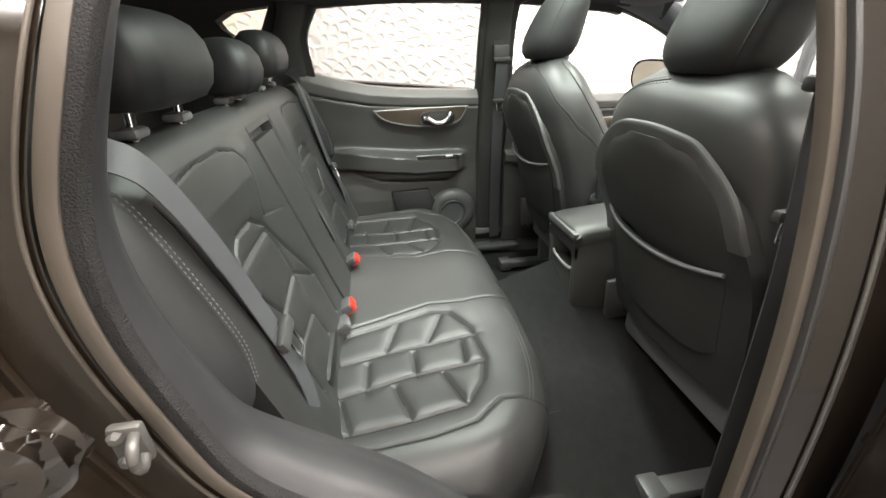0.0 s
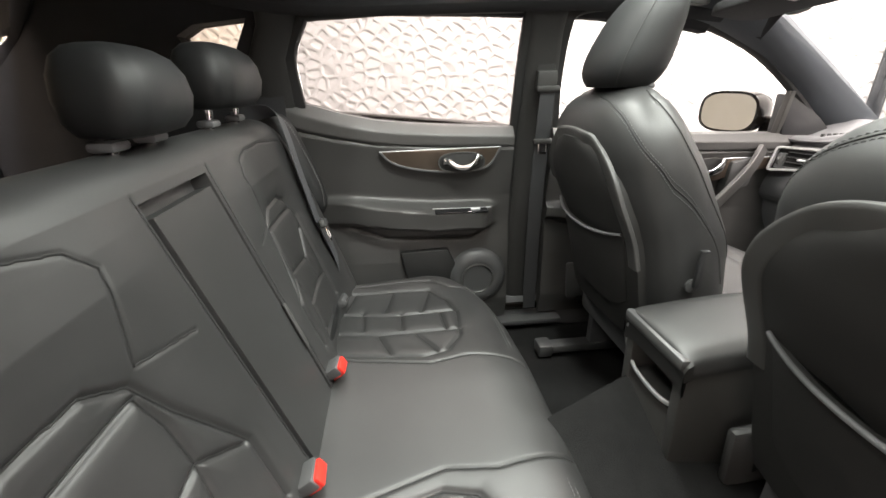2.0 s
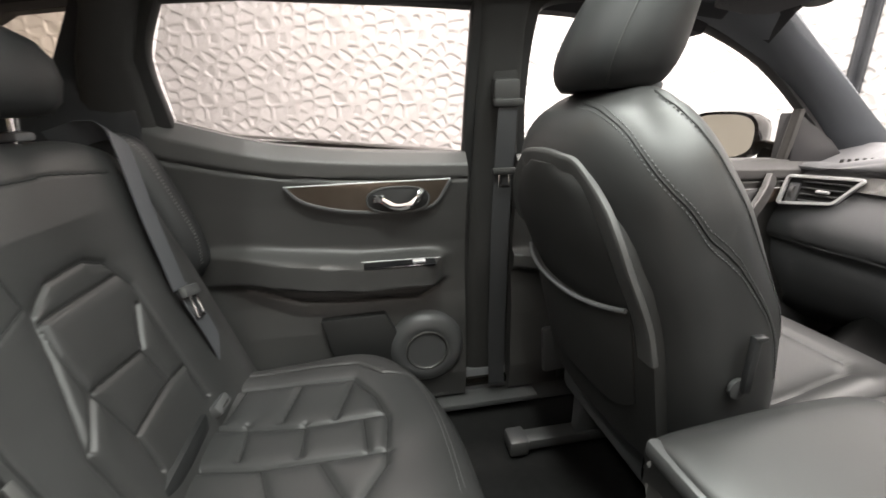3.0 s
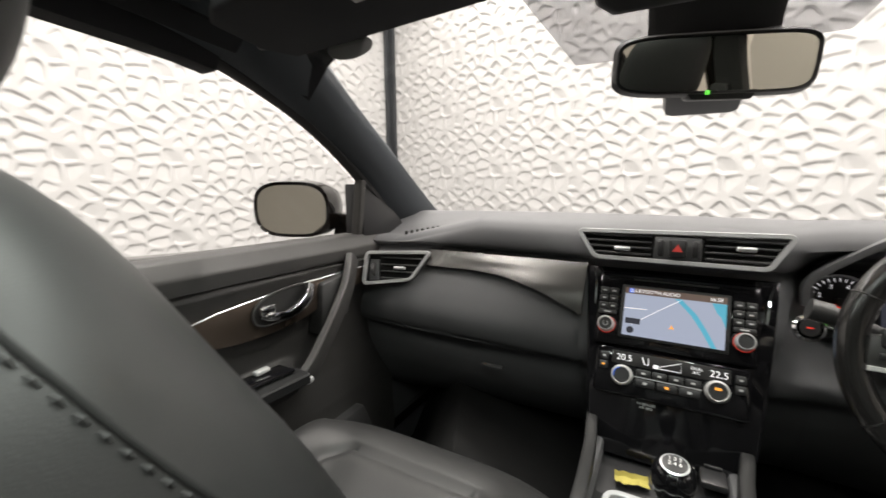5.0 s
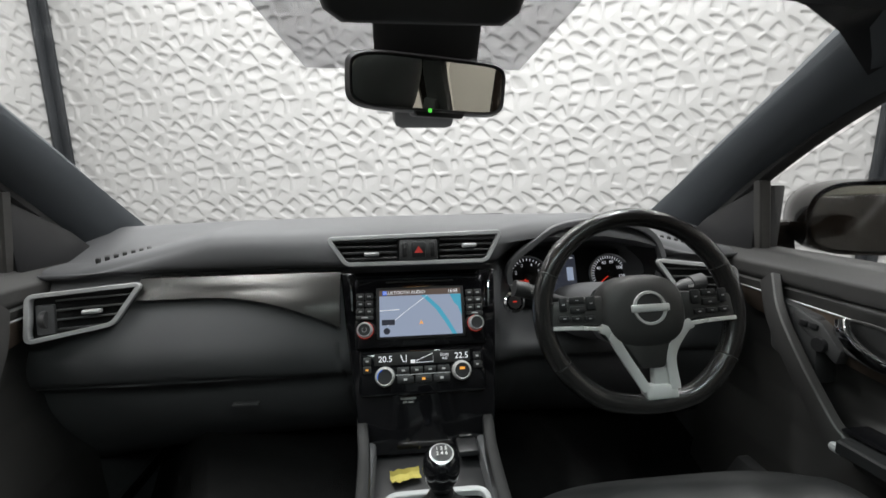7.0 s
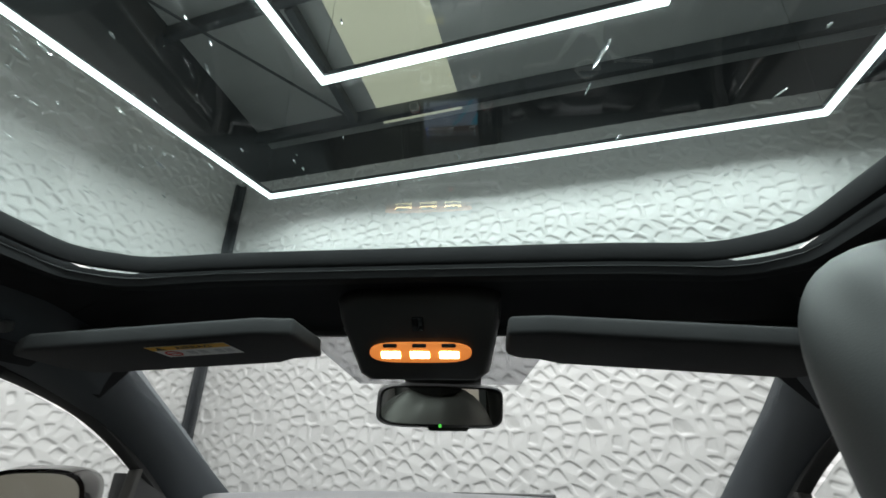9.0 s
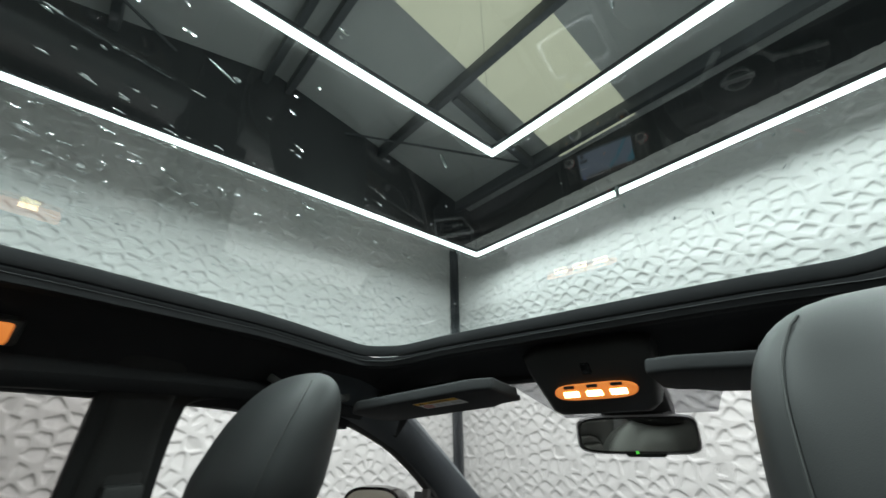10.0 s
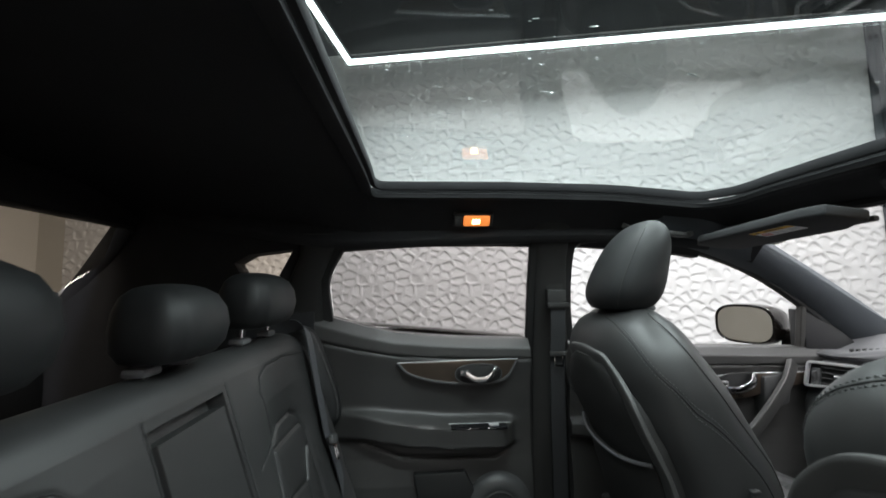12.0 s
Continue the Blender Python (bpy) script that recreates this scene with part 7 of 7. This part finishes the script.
ds_ = empty("door_seal", "beige-brown rubber seal round the open doorway", "door seal", kind="structure", at=(0.75, 0.3, 0.44))
part("rear_seal", tube(jamb_line(0.004), 0, 12, flat=(0.0065, 0.009), up=(1, 0, 0)), RUBBER, ds_)
part("rear_lip", tube(jamb_line(-0.007), 0, 10, flat=(0.005, 0.007), up=(1, 0, 0)), CARPET, ds_, "black ribbed cloth lip")
part("front_seal", tube(jamb_front(0.002), 0, 12, flat=(0.007, 0.009), up=(1, 0, 0)), RUBBER, ds_)
part("front_lip", tube([np.array(p) + (0.011, 0, 0) for p in jamb_front(0.011)], 0, 12, flat=(0.004, 0.006), up=(1, 0, 0)), BLACK_RUBBER, ds_, "black outer lip")


def jamb_body():
    """Painted return outside the seal."""
    a, b, c = jamb_line(0.015), jamb_line(0.06), jamb_line(0.14)
    rings = []
    n = len(a)
    for i in range(n):
        pa, pb, pc = np.array(a[i]), np.array(b[i]), np.array(c[i])
        rings.append([tuple(pa + (0.004, 0, 0)), tuple(pb + (0.010, 0, 0)), tuple(pb + (0.060, -0.004, 0)), tuple(pc + (0.085, -0.02, 0)), tuple(pc + (0.085, -0.35, 0)), tuple(pc + (0.02, -0.35, 0)), tuple(pa + (-0.03, -0.02, 0))])
    return loft(rings, True, True)


rq = thing("body_rear_quarter", jamb_body(), JAMBPAINT, "glossy brown-black painted body behind the open doorway", "car body", kind="structure", angle=30)
part("weld_flange", tube([np.array(p) + (0.007, 0, 0) for p in jamb_line(0.019)], 0.0016, 8), RUBBER, rq, "thin pale flange edge")
part("pressed_bead", tube([np.array(p) + (0.012, 0, 0) for p in jamb_line(0.058)], 0, 10, flat=(0.004, 0.003), up=(1, 0, 0)), JAMBPAINT, rq, "pressed bead in the paint")


def pillar_body():
    a = jamb_front(0.012)
    rings = []
    for p in a:
        p = np.array(p)
        rings.append([tuple(p + (0.004, 0, 0)), tuple(p + (0.012, 0.014, 0)), tuple(p + (0.034, 0.034, 0)), tuple(p + (0.034, 0.09, 0)), tuple(p + (-0.01, 0.10, 0)), tuple(p + (-0.03, 0.02, 0))])
    return loft(rings, True, True)


cp = thing("body_centre_pillar", pillar_body(), BODY, "glossy black painted centre pillar in the doorway", "car body", kind="structure", angle=30)
part("wiring_tube", tube([np.array(p) + (0.034, 0.026, 0) for p in jamb_front(0.012)[14:40]], 0.0022, 8), STEEL, cp, "thin grey wiring tube")
# inner trims by the seat: lower pillar cover and scuff plate
edge_ = [np.array(p) for p in jamb_line(-0.004)[12:]]
na = len(edge_)
Gx, Gy, Gz = (np.zeros((na, 13)) for _ in range(3))
for i, p in enumerate(edge_):
    f = i / (na - 1)
    wide, drop = 0.030 + 0.060 * min(1, f * 1.6), 0.012 + 0.02 * f
    up = np.array((0.0, 0.8 - 0.5 * f, 0.3 + 0.6 * f))
    step = 0.012 * (1 / (1 + math.exp(-(f - 0.52) / 0.02)))
    for j in range(13):
        u = j / 12
        q = p + np.array((-0.006 - wide * u, 0, 0)) + up * (0.009 * math.sin(math.pi * min(1, u * 1.15)) + step * min(1, 4 * u) - drop * u * u)
        Gx[i, j], Gy[i, j], Gz[i, j] = q
thing("wheel_arch_trim", pane_sheet(Gx, Gy, Gz, (0, -0.014, -0.014)), ARCHTRIM, "black plastic trim over the wheel arch beside the seat", "trim", kind="structure")
# Added filler blocks: close the gap below the bolster and stand for its shadow.
thing("gap_filler", rbox((0.69, -0.165, 0.72), (0.10, 0.20, 0.50), 0.045), CARPET, "dark filler block for the shaded gap beside the rear seat", "trim", kind="structure")
thing("gap_filler", rbox((0.685, 0.16, 0.50), (0.11, 0.50, 0.20), 0.02), CARPET, "dark filler block for the shaded gap beside the rear seat", "trim", kind="structure")
thing("scuff_plate", rbox((0.735, 0.52, 0.445), (0.10, 0.36, 0.02), 0.006), PLASTIC_HARD, "black plastic scuff plate on the door sill", "trim", kind="structure")
thing("scuff_plate", rbox((-0.70, 0.60, 0.40), (0.10, 0.36, 0.02), 0.006), PLASTIC_HARD, "black plastic scuff plate on the door sill", "trim", kind="structure")

st = empty("door_striker", "bare steel door striker bolted to the painted jamb", "door striker", at=(0.80, -0.02, 1.01))
part("striker_plate", rbox((0.802, -0.030, 1.012), (0.008, 0.022, 0.034), 0.003), STEEL, st)
part("striker_loop", tube(smooth_path([(0.804, -0.024, 1.022), (0.816, -0.020, 1.022), (0.820, -0.020, 1.012), (0.816, -0.020, 1.002), (0.804, -0.024, 1.002)], 20), 0.0038, 10), STEEL, st)
for z in (1.023, 1.001):
    part("bolt", lathe([(0, 0), (0.005, 0), (0.005, 0.003), (0.003, 0.005), (0, 0.005)], 6, Matrix.Translation((0.806, -0.034, z)) @ pose(0, 0, 0, 0, 90, 0)), STEEL, st)
gr = empty("wiring_grommet", "wrinkled black plastic covered latch on the painted body", "car part", at=(0.85, -0.03, 1.085))
GM = Matrix.Translation((0.858, -0.035, 1.076)) @ pose(0, 0, 0, 0, 80, 0)
folds = []
for k, (r_, h_) in enumerate(((0.027, 0.0), (0.028, 0.005), (0.023, 0.008), (0.025, 0.012), (0.019, 0.015), (0.020, 0.019), (0.012, 0.022), (0.004, 0.023))):
    folds.append([(r_ * (1 + 0.10 * math.sin(3 * t + k)) * math.cos(t), 1.2 * r_ * (1 + 0.08 * math.sin(5 * t - k)) * math.sin(t), h_ + 0.002 * math.sin(4 * t + 2 * k)) for t in np.linspace(0, 2 * math.pi, 32, endpoint=False)])
part("cover", moved(loft(folds), GM), BODY, gr, "wrinkled black cover")
part("strap", tube(smooth_path([(0.876, -0.05, 1.088), (0.884, -0.036, 1.076), (0.880, -0.022, 1.064)], 12), 0.003, 8), STEEL, gr)

# the open rear door, swung out beside the doorway
DM = Matrix.Translation((0.815, 0.715, 0)) @ pose(0, 0, 0, 0, 0, 10)


def open_door():
    e = empty("door_4", "opened rear door with black inner trim and painted edge", "car door", kind="structure", at=(0.85, 0.7, 0.75))
    def P(name, bm, m, label=""):
        return part(name, moved(bm, DM), m, e, label)
    # drawn along local +x from the hinge, inner face toward -y
    P("door_shell", prism([(0.0, 0.45), (0.0, 1.10), (0.75, 1.16), (0.80, 0.95), (0.60, 0.62), (0.50, 0.45)], 0.03, 0.13, "y", 0.012), BODY, "black painted edge")
    P("inner_trim", prism([(0.03, 0.47), (0.03, 1.07), (0.72, 1.12), (0.74, 0.95), (0.56, 0.62), (0.47, 0.47)], -0.03, 0.03, "y", 0.02), ARCHTRIM, "black inner trim")
    P("window_frame", tube([(0.02, 0.08, 1.10), (0.04, 0.06, 1.30), (0.06, 0.03, 1.44), (0.50, 0.02, 1.46), (0.70, 0.05, 1.30), (0.76, 0.08, 1.15)], 0, 10, flat=(0.018, 0.02), up=(0, 1, 0)), BODY)
    P("window_pane", prism([(0.04, 1.10), (0.07, 1.43), (0.50, 1.45), (0.73, 1.16)], 0.055, 0.059, "y"), GLASS)
    P("hinge", join(rbox((-0.02, 0.06, 0.95), (0.06, 0.03, 0.05), 0.006), rbox((-0.02, 0.06, 0.60), (0.06, 0.03, 0.05), 0.006)), BODY)
    P("check_strap", rbox((-0.02, 0.05, 0.78), (0.10, 0.014, 0.022), 0.004), STEEL)


open_door()

# ---- overhead ----
ov = empty("overhead_console", "black overhead console with three lit amber reading lamps", "interior lamp", at=(0, 1.2, 1.40))
OM = Matrix.Translation((0.005, 1.185, 1.425)) @ pose(0, 0, 0, -50, 0, 0)
part("console_body", moved(loft([[(x * f, y * f, z) for x, y in [(0.118, -0.060), (0.118, -0.03), (0.100, 0.060), (0.085, 0.072), (-0.085, 0.072), (-0.100, 0.060), (-0.118, -0.03), (-0.118, -0.060), (-0.09, -0.075), (0.09, -0.075)]] for f, z in ((1.06, 0.030), (1.05, 0.0), (1.0, -0.012), (0.93, -0.016))]), OM), PLASTIC_DOOR, ov, "black plastic body")
lens_pts = lambda a, b, n=28: [(a * math.copysign(abs(math.cos(t)) ** 0.45, math.cos(t)), b * math.copysign(abs(math.sin(t)) ** 0.9, math.sin(t)) + 0.018) for t in np.linspace(0, 2 * math.pi, n, endpoint=False)]
part("lamp_lens", moved(prism(lens_pts(0.079, 0.017), -0.0215, -0.012, "z", 0.002), OM), AMBER, ov, "ribbed amber lens")
for x in (-0.045, 0.0, 0.045):
    part("bulb", moved(rbox((x, 0.020, -0.0222), (0.030, 0.012, 0.003), 0.0014), OM), BULB, ov, "glowing bulb")
    part("lamp_switch", moved(rbox((x, 0.004, -0.022), (0.022, 0.006, 0.005), 0.002), OM), PLASTIC_DOOR, ov)
part("microphone", moved(rbox((0.0, -0.030, -0.017), (0.018, 0.024, 0.005), 0.006), OM), GLOSS, ov)
mirror = empty("rear_view_mirror", "black framed rear-view mirror on a windscreen mount", "mirror", at=(0.01, 1.39, 1.32))
MM = Matrix.Translation((0.021, 1.345, 1.325)) @ pose(0, 0, 0, 7.0, 0.5, 19.0)


def mring(y, a, b):
    return [(a * math.copysign(abs(math.cos(t)) ** 0.34, math.cos(t)), y, b * math.copysign(abs(math.sin(t)) ** 0.38, math.sin(t)) * (1 + 0.06 * math.cos(t))) for t in np.linspace(0, 2 * math.pi, 48, endpoint=False)]


part("mirror_case", moved(loft([mring(-0.004, 0.110, 0.031), mring(-0.010, 0.114, 0.0345), mring(0.0, 0.118, 0.038), mring(0.018, 0.110, 0.034), mring(0.030, 0.085, 0.024), mring(0.034, 0.04, 0.012)]), MM), PLASTIC_DOOR, mirror, "black mirror case")
part("mirror_pane", moved(loft([mring(-0.0045, 0.110, 0.031), mring(-0.0075, 0.110, 0.031)]), MM), MIRROR, mirror, "mirror glass")
part("indicator", moved(rbox((-0.004, -0.010, -0.033), (0.005, 0.003, 0.005), 0.001), MM), GREEN, mirror, "tiny green light")
part("chin", moved(prism([(-0.03, -0.030), (0.055, -0.030), (0.048, -0.042), (-0.022, -0.042)], -0.009, 0.02, "y", 0.003), MM), PLASTIC_DOOR, mirror)
part("camera_pod", join(moved(rbox((0, 0, 0), (0.105, 0.11, 0.05), 0.014), Matrix.Translation((0.018, 1.455, 1.325)) @ pose(0, 0, 0, -26, 0, 0))), PLASTIC_HARD, mirror, "sensor housing behind the mirror")
for k in range(6):
    part("pod_rib", moved(rbox((0, -0.056, -0.015 + 0.006 * k), (0.08, 0.003, 0.002), 0), Matrix.Translation((0.018, 1.455, 1.325)) @ pose(0, 0, 0, -26, 0, 0)), BLACK_PRINT_SHADE, mirror)
part("mount", tube([(0.018, 1.385, 1.335), (0.018, 1.395, 1.375), (0.018, 1.355, 1.425)], 0, 10, flat=(0.075, 0.028), up=(0, 1, 0.5)), PLASTIC_DOOR, mirror, "wide mount cover")


def visor(s):
    e = empty("sun_visor", "charcoal cloth sun visor folded up" + (" with a warning label" if s < 0 else " under the headliner"), "sun visor", "sun visors", at=(s * 0.33, 1.14, 1.42))
    VM = Matrix.Translation((s * 0.328, 1.085, 1.396)) @ pose(0, 0, 0, -7, s * 3.5, 0)
    out = [(-0.195, -0.045), (-0.150, -0.058), (0.165, -0.058), (0.200, -0.040), (0.205, 0.04), (0.180, 0.082), (-0.120, 0.085), (-0.150, 0.068), (-0.175, 0.066), (-0.195, 0.05)]
    out = [(s * x, y) for x, y in out]
    part("visor_pad", moved(prism(out, -0.012, 0.012, "z", 0.006, 3), VM), VISOR, e)
    part("clip", moved(rbox((-s * 0.165, 0.080, 0.0), (0.034, 0.014, 0.012), 0.004), VM), PLASTIC_DOOR, e)
    part("pivot_arm", moved(tube([(s * 0.195, 0.05, 0.0), (s * 0.235, 0.06, 0.010)], 0.007, 10), VM), PLASTIC_DOOR, e)
    if s < 0:
        LM = VM @ Matrix.Translation((0.046, -0.013, -0.0126)) @ pose(0, 0, 0, 180, 0, 0) @ Matrix.Scale(0.66, 4)
        lab = part("warning_label", moved(rbox((0, 0, 0), (0.165, 0.075, 0.0006), 0), LM), WHITE_PLASTIC, e, "white and yellow warning label")
        part("label_band", moved(rbox((0, 0.025, 0.0005), (0.165, 0.025, 0.0006), 0), LM), YELLOW, lab, "yellow band")
        text("AIRBAG", 0.022, LM @ Matrix.Translation((0.012, 0.025, 0.0012)), BLACK_PRINT_SHADE, "label_text", lab, 0.0002)
        part("warning_triangle", moved(prism([(-0.070, 0.017), (-0.050, 0.017), (-0.060, 0.034)], 0.0008, 0.0014, "z"), LM), BLACK_PRINT_SHADE, lab)
        part("stop_ring", lathe([(0.013, 0.0004), (0.017, 0.0004), (0.017, 0.0012), (0.013, 0.0012)], 28, LM @ Matrix.Translation((-0.055, -0.012, 0))), REDPRINT, lab)
        part("stop_bar", moved(rbox((-0.055, -0.012, 0.0009), (0.030, 0.004, 0.0006), 0, m=None), LM), REDPRINT, lab)
        for x in (-0.015, 0.010, 0.045, 0.065):
            part("label_mark", moved(rbox((x, -0.012, 0.0006), (0.014, 0.022, 0.0006), 0), LM), SILVERPRINT, lab)


visor(-1)
visor(1)
for s in (-1, 1):
    e = thing("grab_handle", tube(smooth_path([(s * 0.560, 0.84, 1.444), (s * 0.538, 0.87, 1.426), (s * 0.533, 0.94, 1.419), (s * 0.535, 1.01, 1.411), (s * 0.556, 1.045, 1.418)], 24), 0, 10, flat=(0.010, 0.008), up=(0, 0, 1)), PLASTIC_DOOR, "black roof grab handle above the front door", "grab handle", "roof handles")
    e = empty("roof_side_lamp", "small lit amber lamp in the headliner above the rear door", "interior lamp", "roof side lamps", at=(s * 0.52, 0.42, 1.48))
    LM = Matrix.Translation((s * 0.553, 0.384, 1.464)) @ pose(0, 0, 0, 0, s * 48, 0) @ Matrix.Scale(1.25, 4)
    part("lamp_base", moved(rbox((0, 0, 0), (0.036, 0.094, 0.014), 0.005), LM), PLASTIC_DOOR, e)
    part("lamp_lens", moved(rbox((0, 0.008, -0.006), (0.028, 0.062, 0.010), 0.004), LM), AMBER, e, "amber lens")
    part("lamp_switch", moved(rbox((0, -0.036, -0.006), (0.026, 0.018, 0.010), 0.004), LM), PLASTIC_HARD, e)
    part("bulb", moved(rbox((0, 0.006, -0.0105), (0.012, 0.018, 0.003), 0.0012), LM), BULB, e, "glowing bulb")
# round sticker on the windscreen; light from behind is put into its pale colour
thing("screen_sticker", moved(lathe([(0, 0), (0.040, 0), (0.040, 0.001), (0, 0.001)], 32), Matrix.Translation((-0.482, 1.252, 1.396)) @ pose(0, 0, 0, 62, 0, 12) @ Matrix.Diagonal((1, 0.6, 1, 1))), SILVERPRINT, "oval windscreen sticker, its pale tone standing for backlight", "sticker")
part("wiper_arm", tube([(-0.02, 2.055, 1.066), (0.30, 2.045, 1.072)], 0.006, 8), BLACK_RUBBER, ws)


# ---- relief panels of the hall walls ----
def relief_tile(n=80, size=0.5, seed=11):
    """One square cast panel: sunk many-sided hollows between raised webs, repeating at its edges."""
    r = np.random.RandomState(seed)
    pts, tries = [], 0
    while len(pts) < 31 and tries < 4000:
        tries += 1
        p = r.rand(2)
        need = 0.085 + 0.125 * r.rand()
        if all(np.hypot(*((np.abs(p - q) + 0.5) % 1 - 0.5)) > need for q in pts):
            pts.append(p)
    pts = np.array(pts)
    rad = r.uniform(0.75, 1.1, len(pts))
    g = np.linspace(0, 1, n + 1)
    U, W = np.meshgrid(g, g, indexing="ij")
    ds = []
    for p, q in zip(pts, rad):
        du, dw = (U - p[0] + 0.5) % 1 - 0.5, (W - p[1] + 0.5) % 1 - 0.5
        ds.append(np.hypot(du, dw * 1.25) ** 2 - 0.004 * q)
    S = np.sort(np.array(ds), axis=0)
    gap = (S[1] - S[0]) / (2 * np.sqrt(S[0] + 0.012)) * 0.5
    web = np.clip((gap - r.uniform(0.014, 0.026, len(pts))[np.argmin(np.array(ds), axis=0)]) / 0.0075, 0, 1)
    web = web * web * (3 - 2 * web)
    near = np.argmin(np.array(ds), axis=0)
    turn = r.normal(0, 0.75, len(pts))[near]             # each hollow is deepest towards its upper edge and runs out below
    rise = ((W - pts[near, 1] + 0.5) % 1 - 0.5) * np.cos(turn) + ((U - pts[near, 0] + 0.5) % 1 - 0.5) * np.sin(turn)
    H = -web * np.clip(r.uniform(0.005, 0.0095, len(pts))[near] + r.uniform(0.07, 0.13, len(pts))[near] * rise, 0.0, 0.013)
    V = [(size * U[i, j], float(H[i, j]), size * W[i, j]) for i in range(n + 1) for j in range(n + 1)]
    F = [(i * (n + 1) + j, (i + 1) * (n + 1) + j, (i + 1) * (n + 1) + j + 1, i * (n + 1) + j + 1) for i in range(n) for j in range(n)]
    # a thin edge all round
    k = len(V)
    e = 0.0015
    for x, z in ((e, e), (size - e, e), (size - e, size - e), (e, size - e)):
        V.append((x, -0.020, z))
    F.append((k, k + 1, k + 2, k + 3))
    me = bpy.data.meshes.new("panel")
    me.from_pydata([(x, -y, z) for x, y, z in V], [], [f[::-1] for f in F])
    me.materials.append(WALLPAINT)
    for p in me.polygons:
        p.use_smooth = True
    return me


TILE = relief_tile()


def lay_panels(wall, origin, along, count, rows=5, turn=0):
    for i in range(count):
        for j in range(rows):
            ob = new("panel", TILE)
            ob.parent = wall
            ob.matrix_basis = Matrix.Translation(Vector(origin) + Vector(along) * (0.5 * i) + Vector((0, 0, 0.5 * j))) @ pose(0, 0, 0, 0, 0, turn)


lay_panels(wall_front, (WX0 + 0.002, WY1 - 0.001, -0.082), (1, 0, 0), 11, 7)
lay_panels(wall_left, (WX0 + 0.001, WY1 - 7.5, 0.002), (0, 1, 0), 15, 7, turn=90)
lay_panels(wall_right, (WX1 - 0.001, WY1 - 0.002, 0.002), (0, -1, 0), 5, turn=-90)
